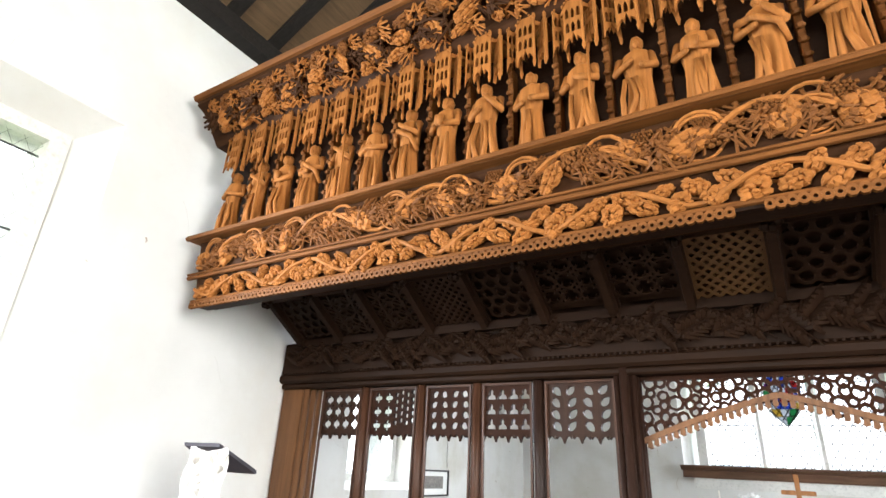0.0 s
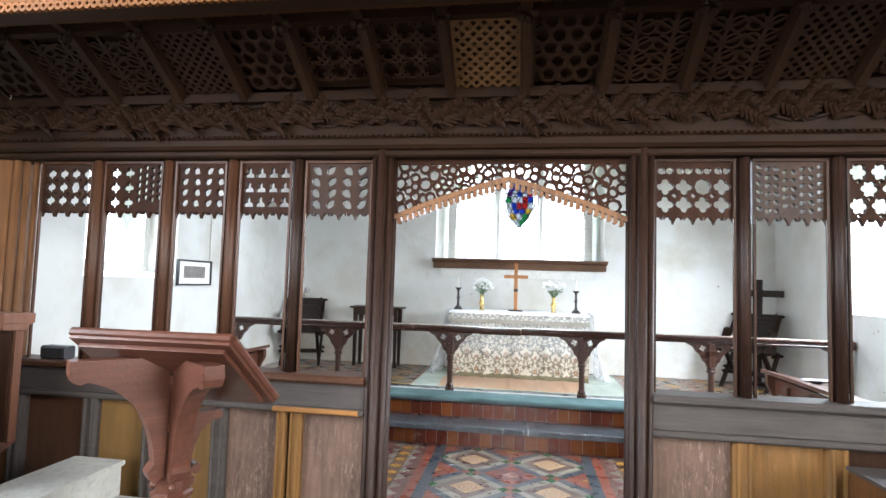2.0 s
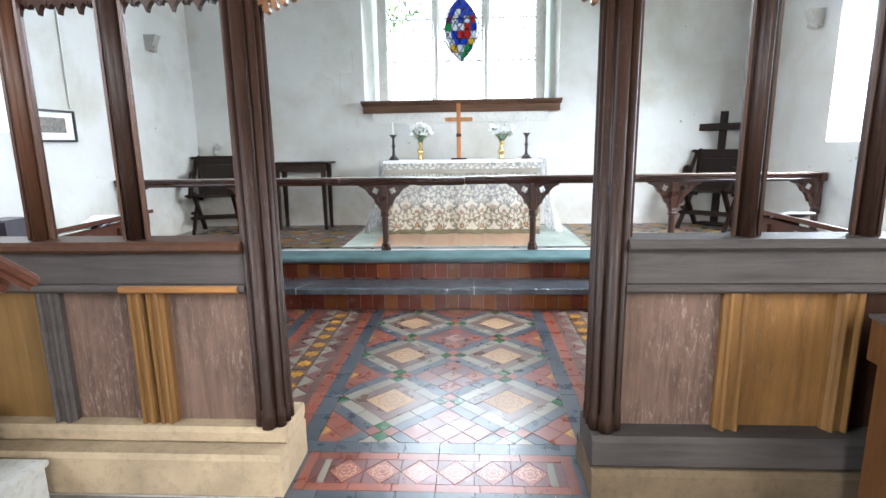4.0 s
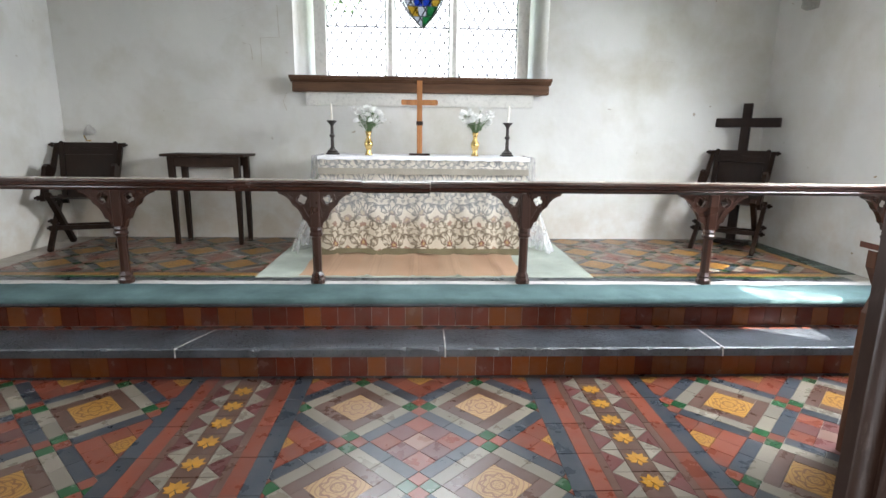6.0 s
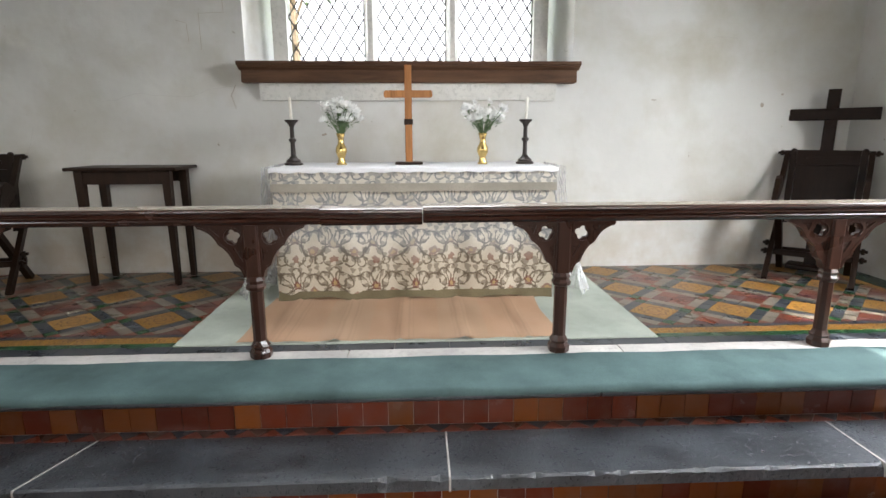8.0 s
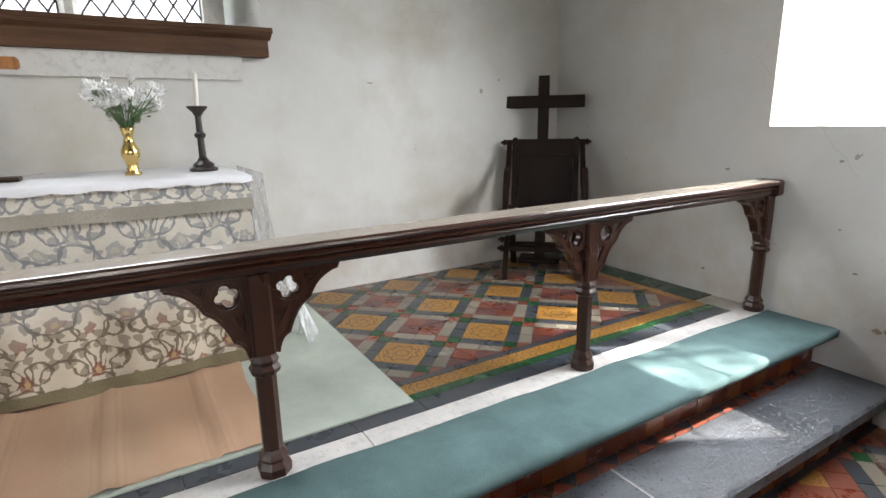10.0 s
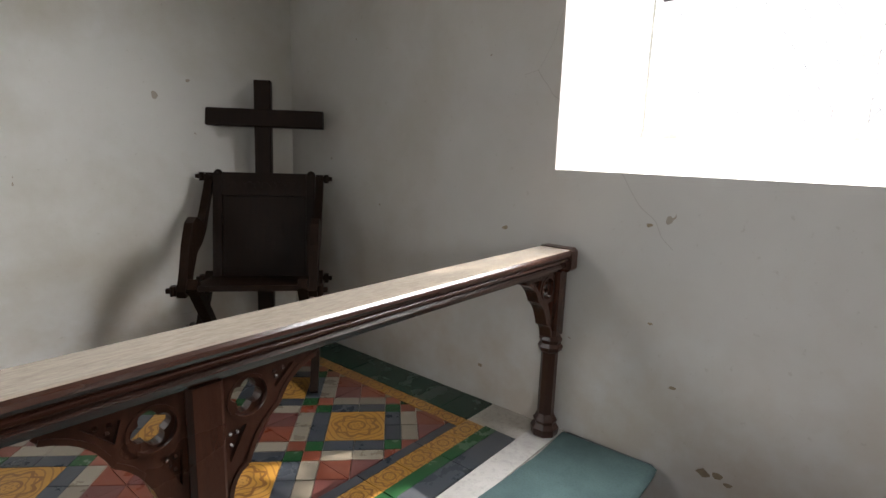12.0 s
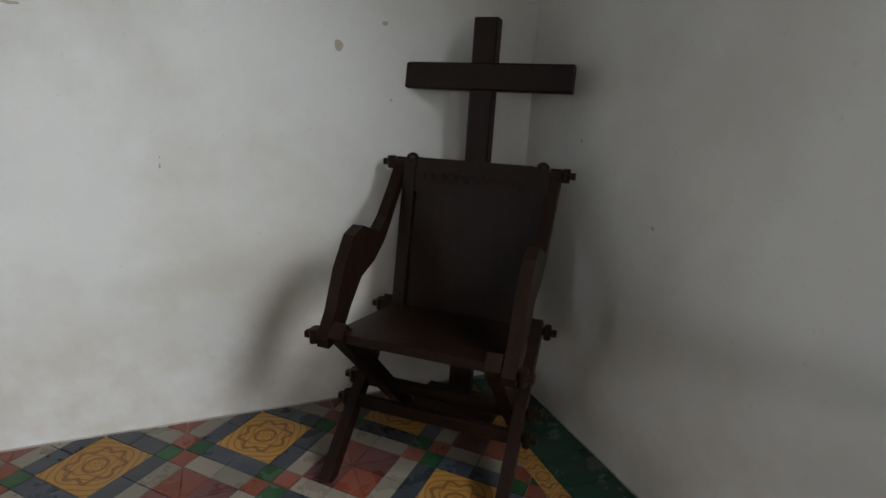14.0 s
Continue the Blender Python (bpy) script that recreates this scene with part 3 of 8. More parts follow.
def clip_poly(poly, x0, x1, y0, y1):
    for ax, lim, sg in ((0, x0, 1), (0, x1, -1), (1, y0, 1), (1, y1, -1)):
        out = []
        for i, p in enumerate(poly):
            q = poly[(i + 1) % len(poly)]
            a, b = sg * (p[ax] - lim), sg * (q[ax] - lim)
            if a >= 0:
                out.append(p)
            if a * b < 0:
                k = a / (a - b)
                out.append((p[0] + k * (q[0] - p[0]), p[1] + k * (q[1] - p[1])))
        poly = out
        if len(poly) < 3:
            return []
    return poly


def area(poly):
    return 0.5 * sum(poly[i - 1][0] * poly[i][1] - poly[i][0] * poly[i - 1][1] for i in range(len(poly)))


def quad(c, hu, hv, u, v):
    """A rectangle round c with half sides hu and hv along the directions u and v."""
    return [(c[0] + a * hu * u[0] + b * hv * v[0], c[1] + a * hu * u[1] + b * hv * v[1]) for a, b in ((-1, -1), (1, -1), (1, 1), (-1, 1))]


class Tiling:
    def __init__(self, z, near):
        self.z, self.near, self.pieces = z, near, []

    def add(self, poly, material, bounds=None, frame_uv=None):
        if bounds:
            poly = clip_poly(poly, *bounds)
        if len(poly) >= 3 and abs(area(poly)) > 2e-4:
            self.pieces.append((poly if area(poly) > 0 else poly[::-1], material, frame_uv))

    def lay(self, parent, name="tile", most=300):
        joined, count = {}, 0
        rnd = random.Random(5)
        for poly, material, fuv in self.pieces:
            cx, cy = sum(p[0] for p in poly) / len(poly), sum(p[1] for p in poly) / len(poly)
            x0, x1, y0, y1 = self.near
            dz = rnd.uniform(-0.0012, 0.0008)
            per = min(math.dist((cx, cy), p) for p in poly)
            k = max(0.6, 1 - 0.0026 / max(per, 0.01))
            shape = [(cx + (p[0] - cx) * k, cy + (p[1] - cy) * k) for p in poly]
            uvs = [(0.5 + ((p[0] - fuv[0][0]) * fuv[1][0] + (p[1] - fuv[0][1]) * fuv[1][1]) / fuv[2], 0.5 + (-(p[0] - fuv[0][0]) * fuv[1][1] + (p[1] - fuv[0][1]) * fuv[1][0]) / fuv[2]) for p in shape] if fuv else [(0, 0)] * len(shape)
            own = x0 < cx < x1 and y0 < cy < y1 and count < most
            if own:
                count += 1
                key, ox, oy, oz = None, cx, cy, self.z + dz
            else:
                key, ox, oy, oz = material.name, 0.0, 0.0, dz + self.z
            verts, faces, uv = joined.setdefault(key, ([], [], [])) if key else ([], [], [])
            b = len(verts)
            n = len(shape)
            verts += [(x - ox, y - oy, (0 if key is None else oz)) for x, y in shape]
            verts += [(x - ox, y - oy, (0 if key is None else oz) - 0.008) for x, y in poly]
            faces.append(tuple(range(b, b + n)))
            uv.append(uvs)
            for i in range(n):
                j = (i + 1) % n
                faces.append((b + n + i, b + n + j, b + j, b + i))
                uv.append([(0, 0)] * 4)
            if own:
                self.mesh(name, verts, faces, uv, material, parent).location = (ox, oy, oz)
        for key, (verts, faces, uv) in joined.items():
            tagged(self.mesh(name + "s", verts, faces, uv, bpy.data.materials[key], parent), kind="stuff")

    def mesh(self, name, verts, faces, uv, material, parent):
        me = bpy.data.meshes.new(name)
        me.from_pydata(verts, [], faces)
        layer = me.uv_layers.new(name="UVMap")
        flat = [c for f in uv for pair in f for c in pair]
        layer.data.foreach_set("uv", flat)
        me.materials.append(material)
        ob = new(name, me)
        ob.parent = parent
        return ob


def diamond_cells(t, bounds, x0, y0, half, border, yellow_fill, chancel):
    """A field of diamond cells: yellow tiles and red tiles by turns, framed by strips with small corner squares."""
    r = math.sqrt(0.5)
    u, v = (r, r), (-r, r)
    side = half * math.sqrt(2)
    inner = side / 2 - border
    bx0, bx1, by0, by1 = bounds
    ni, nj = int((bx1 - bx0) / half) + 4, int((by1 - by0) / half) + 4
    i0, j0 = int((bx0 - x0) / half) - 2, int((by0 - y0) / half) - 2
    for i in range(i0, i0 + ni):
        for j in range(j0, j0 + nj):
            if (i + j) % 2:
                continue
            c = (x0 + i * half, y0 + j * half)
            yellow = (i % 2 == 0)
            if c[0] < bx0 - half or c[0] > bx1 + half or c[1] < by0 - half or c[1] > by1 + half:
                continue
            strip = (T_BUFF if yellow else T_SLATE) if chancel else (T_SLATE if yellow else T_BUFF)
            corner = T_GREEN if yellow else T_RED

            def off(a, b):
                return (c[0] + a * u[0] + b * v[0], c[1] + a * u[1] + b * v[1])

            e = inner + border / 2
            for a, b in ((e, e), (e, -e), (-e, e), (-e, -e)):
                t.add(quad(off(a, b), border / 2, border / 2, u, v), corner, bounds)
            for sg in (1, -1):
                for h in (-1, 1):
                    t.add(quad(off(h * inner / 2, sg * e), inner / 2, border / 2, u, v), strip, bounds)
                    t.add(quad(off(sg * e, h * inner / 2), border / 2, inner / 2, u, v), strip, bounds)
            if yellow and chancel:
                w = inner - 0.071
                g = (inner + w) / 2
                hw = (inner - w) / 2
                for sg in (1, -1):
                    t.add(quad(off(0, sg * g), inner, hw, u, v), T_BROWN, bounds)
                    t.add(quad(off(sg * g, 0), hw, w, u, v), T_BROWN, bounds)
                t.add(quad(c, w, w, u, v), yellow_fill, bounds, (c, u, 2 * w))
            elif yellow:
                t.add(quad(c, inner, inner, u, v), yellow_fill, bounds, (c, u, 2 * inner))
            elif chancel:
                s3 = inner / 3
                cut = min(c[0] - bx0, bx1 - c[0], by1 - c[1]) < s3
                for a in (-1, 0, 1):
                    for b in (-1, 0, 1):
                        mid = a == 0 and b == 0
                        t.add(quad(off(a * 2 * s3, b * 2 * s3), s3, s3, u, v), (T_YELLOW if cut else T_PINK) if mid else (T_PURPLE if (a + b) % 2 and not cut else T_RED), bounds, (c, u, 2 * s3) if mid else None)
            else:
                pts = [off(inner, inner), off(-inner, inner), off(-inner, -inner), off(inner, -inner)]
                for k in range(4):
                    p, q = pts[k], pts[(k + 1) % 4]
                    m = ((p[0] + q[0]) / 2, (p[1] + q[1]) / 2)
                    t.add([p, m, c], T_PURPLE if k % 2 else T_RED, bounds)
                    t.add([m, q, c], T_RED if k % 2 else T_PURPLE, bounds)


def long_strip(t, x0, x1, y0, y1, material, step=0.3):
    n = max(1, round((y1 - y0) / step))
    for k in range(n):
        a, b = y0 + (y1 - y0) * k / n, y0 + (y1 - y0) * (k + 1) / n
        t.add([(x0, a), (x1, a), (x1, b), (x0, b)], material)


CX = 0.03
FY0, FY1 = 3.66, 6.02
chancel_tiles = Tiling(0.0, (-1.3, 1.36, 4.55, 6.02))
fleurs = []
diamond_cells(chancel_tiles, (CX - 0.70, CX + 0.70, FY0, FY1 - 0.04), CX - 0.365, 5.60, 0.365, 0.075, T_OCHRE, True)
for sg in (-1, 1):
    def band(a, b, material, step=0.3):
        xa, xb = sorted((CX + sg * a, CX + sg * b))
        long_strip(chancel_tiles, xa, xb, FY0, FY1 - 0.04, material, step)
    band(0.70, 0.80, T_SLATE)
    band(0.80, 0.885, T_RED)
    band(0.885, 0.925, T_BROWN)
    band(1.255, 1.295, T_BROWN)
    band(1.295, 1.38, T_RED)
    band(1.38, 1.47, T_SLATE)
    y = FY0
    inside = (XN, XS, FY0, FY1 - 0.04)
    while y < FY1 - 0.05:
        for a, b in ((0.925, 1.025), (1.155, 1.255)):
            xo, xi = CX + sg * a, CX + sg * b
            mid, top = y + 0.0925, y + 0.185
            flip = a > 1
            apex, base = (xi, xo) if not flip else (xo, xi)
            chancel_tiles.add([(base, y), (apex, mid), (base, top)], T_PURPLE, inside)
            chancel_tiles.add([(base, y), (apex, y), (apex, mid)], T_BUFF, inside)
            chancel_tiles.add([(base, top), (apex, mid), (apex, top)], T_BUFF, inside)
        xa, xb = sorted((CX + sg * 1.025, CX + sg * 1.155))
        chancel_tiles.add([(xa, y), (xb, y), (xb, y + 0.185), (xa, y + 0.185)], T_BROWN, inside)
        if y < FY1 - 0.2:
            fleurs.append(((xa + xb) / 2, y + 0.0925))
        y += 0.185
    bnd = (XN + 0.02, CX - 1.47, FY0, FY1 - 0.04) if sg < 0 else (CX + 1.47, XS - 0.02, FY0, FY1 - 0.04)
    diamond_cells(chancel_tiles, bnd, CX + sg * 1.87, 5.60, 0.365, 0.075, T_YELLOW, True)
for k in range(24):
    xa = XN + (XS - XN) * k / 24
    chancel_tiles.add([(xa, FY1 - 0.04), (xa + 0.308, FY1 - 0.04), (xa + 0.308, FY1), (xa, FY1)], T_SLATE)
# threshold: slate bands round a red panel with a row of motif diamonds
def row_of(x0, x1, y0, y1, n, material):
    for k in range(n):
        a, b = x0 + (x1 - x0) * k / n, x0 + (x1 - x0) * (k + 1) / n
        chancel_tiles.add([(a, y0), (b, y0), (b, y1), (a, y1)], material)


row_of(-0.73, 0.73, 3.56, 3.66, 8, T_SLATE)
row_of(-0.73, 0.73, 3.182, 3.25, 8, T_SLATE)
row_of(-0.62, 0.62, 3.50, 3.56, 6, T_RED)
row_of(-0.62, 0.62, 3.25, 3.305, 6, T_RED)
for sg in (-1, 1):
    for a, b, material in ((0.67, 0.73, T_SLATE), (0.62, 0.67, T_RED)):
        row_of(*sorted((sg * a, sg * b)), 3.25, 3.56, 1, material)
    row_of(*sorted((sg * 0.575, sg * 0.62)), 3.305, 3.50, 1, T_PURPLE)
    row_of(*sorted((sg * 0.54, sg * 0.575)), 3.305, 3.50, 1, T_BUFF)
r = math.sqrt(0.5)
for k in range(6):
    cx, cy, hx, hy = -0.45 + k * 0.18, 3.4025, 0.09, 0.0975
    chancel_tiles.add([(cx - hx, cy), (cx, cy - hy), (cx + hx, cy), (cx, cy + hy)], T_MOTIF, None, ((cx, cy), (r, r), 0.135))
    for sx in (-1, 1):
        for sy in (-1, 1):
            chancel_tiles.add([(cx + sx * hx, cy), (cx + sx * hx, cy + sy * hy), (cx, cy + sy * hy)], T_PURPLE)

sanct_tiles = Tiling(PLAT, (1.35, 3.6, 6.8, 8.4))
GX = 3.46
diamond_cells(sanct_tiles, (XN + 0.25, GX, 7.0, YE - 0.02), 1.60, 7.265, 0.262, 0.068, T_YELLOW, False)
for x0 in range(24):
    a, b = XN + 0.002 + x0 * 0.3, XN + 0.002 + (x0 + 1) * 0.3
    b = min(b, GX + 0.27)
    sanct_tiles.add([(a, 6.718), (b, 6.718), (b, 6.812), (a, 6.812)], T_SLATE)
    sanct_tiles.add([(a, 6.812), (b, 6.812), (b, 6.866), (a, 6.866)], T_GREEN)
    b = min(b, GX + 0.072)
    for h in (0, 1):
        aa, bb = a + (b - a) * h / 2, a + (b - a) * (h + 1) / 2
        sanct_tiles.add([(aa, 6.866), (bb, 6.866), (bb, 6.958), (aa, 6.958)], T_YELLOW, None, (((aa + bb) / 2, 6.912), (1, 0), 0.15))
    b = min(b, GX)
    sanct_tiles.add([(a, 6.958), (b, 6.958), (b, 7.0), (a, 7.0)], T_SLATE)
for k in range(10):
    a, b = 6.962 + k * 0.153, 6.962 + (k + 1) * 0.153
    sanct_tiles.add([(GX, a), (GX + 0.07, a), (GX + 0.07, b), (GX, b)], T_YELLOW, None, ((GX + 0.035, (a + b) / 2), (1, 0), 0.15))
    sanct_tiles.add([(GX + 0.07, a), (GX + 0.27, a), (GX + 0.27, b), (GX + 0.07, b)], T_GREEN_D)

# ---- rood screen ----
HEAD, TRB, RAILT = 2.56, 2.15, 1.17


def moulded_mullion(bm, x, y0, y1, w, z0, z1):
    """Clustered shafts: a slab with round rolls on the faces."""
    box(bm, x - w * 0.28, x + w * 0.28, y0 + w * 0.15, y1 - w * 0.15, z0, z1)
    for px, py, r in ((x, y0 + w * 0.22, w * 0.2), (x, y1 - w * 0.22, w * 0.2), (x - w * 0.32, (y0 + y1) / 2, w * 0.17), (x + w * 0.32, (y0 + y1) / 2, w * 0.17)):
        lathe(bm, [(r, z0), (r, z1)], 8, (px, py, 0))


screen = thing("rood_screen", "dark carved oak rood screen with pierced tracery heads", "screen")
for x, w, z0 in ((-3.47, 0.36, 0.0), (-0.768, 0.15, 0.292), (0.770, 0.15, 0.297), (3.52, 0.36, 0.0)):
    bm = fresh()
    if w > 0.2:
        post(bm, x - 0.18, x + 0.06 if x < 0 else x + 0.18, 3.3, 3.52, z0, HEAD + 0.02, 0.02)
        for k in range(3):
            xx = x + (0.09 + k * 0.045) * (1 if x < 0 else -1)
            lathe(bm, [(0.028 - k * 0.004, z0), (0.028 - k * 0.004, HEAD)], 8, (xx, 3.33 + k * 0.03, 0))
    else:
        box(bm, x - 0.055, x + 0.055, 3.30, 3.46, z0, HEAD)
        for k, (dx, dy, r) in enumerate(((0, 0, 0.028), (-0.047, 0.022, 0.02), (0.047, 0.022, 0.02), (-0.058, 0.07, 0.016), (0.058, 0.07, 0.016), (-0.055, 0.12, 0.018), (0.055, 0.12, 0.018), (-0.03, 0.165, 0.022), (0.03, 0.165, 0.022))):
            lathe(bm, [(r * 1.25, z0), (r * 1.25, z0 + 0.07), (r, z0 + 0.09), (r, HEAD)], 8, (x + dx, 3.29 + dy, 0))
    part("jamb", bm, M_JAMB if w < 0.2 else M_POST_HONEY, screen, "moulded oak upright", True)

MULL = (-2.77, -2.245, -1.785, -1.335, 1.335, 1.82, 2.275, 2.75)
for x in MULL:
    bm = fresh()
    moulded_mullion(bm, x, 3.32, 3.44, 0.085, RAILT - 0.02, HEAD)
    part("mullion", bm, M_OAK_RED if x < -1.5 else M_JAMB, screen, smooth=True)

# head beam with its mouldings
bm = fresh()
box(bm, XN + 0.02, XS - 0.02, 3.24, 3.5, HEAD, 2.635, 0.02)
box(bm, XN + 0.03, XS - 0.03, 3.27, 3.47, HEAD - 0.045, HEAD - 0.001, 0.012)
part("head_rail", bm, M_OAK_DARK, screen)
bm = fresh()
box(bm, XN + 0.02, XS - 0.02, 3.26, 3.5, 2.64, 2.90, 0.01)
part("bressumer", bm, M_OAK_DARK, screen, "dark beam carved with leaf trails")

# middle rail, panels, sill on each side of the doorway
for side, (x0, x1) in enumerate(((-3.3, -0.83), (0.83, 3.35))):
    bm = fresh()
    box(bm, x0, x1, 3.27, 3.47, 1.12, RAILT, 0.015)
    part("rail_cap", bm, M_OAK_GREY if side else M_OAK_RED, screen)
    bm = fresh()
    box(bm, x0, x1, 3.315, 3.44, 0.975, 1.118)
    part("middle_rail", bm, M_OAK_GREY, screen, "weathered grey oak rail")
    bm = fresh()
    box(bm, x0, x1, 3.285, 3.46, 0.935, 0.973, 0.012)
    part("rail_moulding", bm, M_OAK_GREY, screen)
    if side == 0:
        bm = fresh()
        box(bm, -1.40, -0.86, 3.275, 3.30, 0.938, 0.970, 0.008)
        part("repair_strip", bm, M_OAK_HONEY_X, screen, "newer honey-coloured repair strip")
STILES_L = ((-3.228, M_OAK_GREY), (-2.686, M_OAK_GREY), (-2.25, M_OAK_GREY), (-1.777, M_OAK_GREY), (-1.356, M_OAK_HONEY), (-1.268, M_OAK_HONEY))
STILES_R = ((1.312, M_OAK_HONEY), (1.782, M_OAK_HONEY), (2.3, M_OAK_HONEY), (2.8, M_OAK_HONEY), (3.3, M_OAK_HONEY))
for x, material in STILES_L + STILES_R:
    w = 0.056 if x > 0 else 0.052 if material is M_OAK_GREY else 0.039
    bm = fresh()
    z0 = 0.297 if x > 0 else 0.292
    post(bm, x - w, x + w, 3.315, 3.42, z0, 0.934, 0.016)
    for sg in (-1, 1):
        lathe(bm, [(w * 0.26, z0), (w * 0.26, 0.934)], 8, (x + sg * w * 0.52, 3.312, 0))
    part("stile", bm, material, screen)
PANELS = ((-3.175, -2.739, M_OAK_RED), (-2.633, -2.303, M_OAK_OCHRE), (-2.197, -1.83, M_OAK_OCHRE), (-1.724, -1.396, M_OAK_WORN), (-1.228, -0.83, M_OAK_WORN),
          (0.83, 1.255, M_OAK_WORN), (1.369, 1.725, M_OAK_HONEY), (1.839, 2.244, M_OAK_DARK_Z), (2.34, 2.76, M_OAK_HONEY), (2.84, 3.26, M_OAK_WORN))
for x0, x1, material in PANELS:
    bm = fresh()
    box(bm, x0, x1, 3.36, 3.385, 0.292, 0.934)
    part("panel", bm, material, screen)
bm = fresh()
box(bm, 0.70, XS - 0.03, 3.23, 3.5, 0.145, 0.296, 0.02)
part("sill", bm, M_OAK_GREY, screen, "dark weathered timber sill")
bm = fresh()
box(bm, -3.6, -0.69, 3.272, 3.56, 0.207, 0.291, 0.02)
box(bm, -3.6, -0.69, 3.18, 3.56, -0.01, 0.205, 0.02)
tagged(part("plinth", bm, M_SILL_STONE), "worn tan stone plinth under the screen", "plinth", kind="structure")
bm = fresh()
box(bm, 0.70, XS, 3.215, 3.56, -0.01, 0.143, 0.02)
tagged(part("plinth", bm, M_PLINTH_DARK), "rough brown stone plinth under the screen", "plinth", kind="structure")


# ---- altar rail ----
RY, RT = 6.66, 1.238
POSTS = (-3.58, -2.17, -0.745, 0.815, 2.245, 3.67)


def foil_ring(bm, cx, cz, r, y, d, n=3, bar=0.012):
    """A pierced foil: overlapping small rings."""
    for k in range(n):
        a = math.pi / 2 + math.tau * k / n
        ring(bm, cx + r * 0.52 * math.cos(a), cz + r * 0.52 * math.sin(a), r * 0.5, bar, y, d + 0.0006 * k)


def ring(bm, cx, cz, r, bar, y, d, n=10, squash=1.0):
    """A flat ring in the xz plane with depth d, centred on y."""
    lay = []
    for yy in (y - d / 2, y + d / 2):
        for rr in (r - bar / 2, r + bar / 2):
            lay.append([bm.verts.new((cx + rr * math.cos(math.tau * i / n), yy, cz + squash * rr * math.sin(math.tau * i / n))) for i in range(n)])
    fi, fo, bi, bo = lay
    for i in range(n):
        j = (i + 1) % n
        for a, b in ((fi, fo), (fo, bo), (bo, bi), (bi, fi)):
            bm.faces.new((a[i], a[j], b[j], b[i]))


def flat_bar(bm, p, q, w, y, d):
    """A flat bar in the xz plane from p to q."""
    dx, dz = q[0] - p[0], q[1] - p[1]
    n = math.hypot(dx, dz) or 1
    ox, oz = -dz / n * w / 2, dx / n * w / 2
    prism(bm, [(p[0] + ox, y - d / 2, p[1] + oz), (q[0] + ox, y - d / 2, q[1] + oz), (q[0] - ox, y - d / 2, q[1] - oz), (p[0] - ox, y - d / 2, p[1] - oz)], (0, d, 0))


def plate_with_hole(bm, outer, cx, cz, hole, y, d):
    """A plate with a foiled hole: quads between the hole and the outline, by angle."""
    n = len(hole)
    ring_o = []
    for hx, hz in hole:
        dx, dz = hx - cx, hz - cz
        best = None
        for i in range(len(outer)):
            (ax, az), (bx, bz) = outer[i], outer[(i + 1) % len(outer)]
            ex, ez = bx - ax, bz - az
            den = dx * ez - dz * ex
            if abs(den) < 1e-9:
                continue
            k = ((ax - cx) * ez - (az - cz) * ex) / den
            s = ((ax - cx) * dz - (az - cz) * dx) / den
            if k > 0 and -1e-6 <= s <= 1 + 1e-6 and (best is None or k < best):
                best = k
        best = best or 1.2
        ring_o.append((cx + dx * best, cz + dz * best))
    lay = [[bm.verts.new((x, yy, z)) for x, z in pts] for yy in (y - d / 2, y + d / 2) for pts in (hole, ring_o)]
    fi, fo, bi, bo = lay
    for i in range(n):
        j = (i + 1) % n
        for a, b in ((fi, fo), (fo, bo), (bo, bi), (bi, fi)):
            bm.faces.new((a[i], a[j], b[j], b[i]))


def strip(bm, pts, w, y, d):
    """A flat band of width w along points in the xz plane, with depth d."""
    rows = []
    for i, p in enumerate(pts):
        a, b = pts[max(i - 1, 0)], pts[min(i + 1, len(pts) - 1)]
        dx, dz = b[0] - a[0], b[1] - a[1]
        n = math.hypot(dx, dz) or 1
        ox, oz = -dz / n * w / 2, dx / n * w / 2
        rows.append([bm.verts.new(v) for v in ((p[0] + ox, y - d / 2, p[1] + oz), (p[0] - ox, y - d / 2, p[1] - oz), (p[0] - ox, y + d / 2, p[1] - oz), (p[0] + ox, y + d / 2, p[1] + oz))])
    for a, b in zip(rows, rows[1:]):
        for i in range(4):
            j = (i + 1) % 4
            bm.faces.new((a[i], a[j], b[j], b[i]))
    bm.faces.new(rows[0])
    bm.faces.new(list(reversed(rows[-1])))


def bow(p, m, q, n=7):
    """Points along a curve from p to q pulled towards m."""
    return [((1 - t) ** 2 * p[0] + 2 * t * (1 - t) * m[0] + t * t * q[0], (1 - t) ** 2 * p[1] + 2 * t * (1 - t) * m[1] + t * t * q[1]) for t in (k / n for k in range(n + 1))]


def holed_board(bm, outer, holes, y, d):
    """A flat board in the xz plane, d thick, with openings cut through it."""
    loops = [outer] + holes
    flat = [p for loop in loops for p in loop]
    tris = tessellate_polygon([[Vector((p[0], p[1], 0)) for p in loop] for loop in loops])
    front = [bm.verts.new((p[0], y - d / 2, p[1])) for p in flat]
    back = [bm.verts.new((p[0], y + d / 2, p[1])) for p in flat]
    for a, b, c in tris:
        if len({a, b, c}) == 3:
            bm.faces.new((front[a], front[b], front[c]))
            bm.faces.new((back[c], back[b], back[a]))
    n = 0
    for loop in loops:
        for i in range(len(loop)):
            a, b = n + i, n + (i + 1) % len(loop)
            bm.faces.new((front[a], front[b], back[b], back[a]))
        n += len(loop)


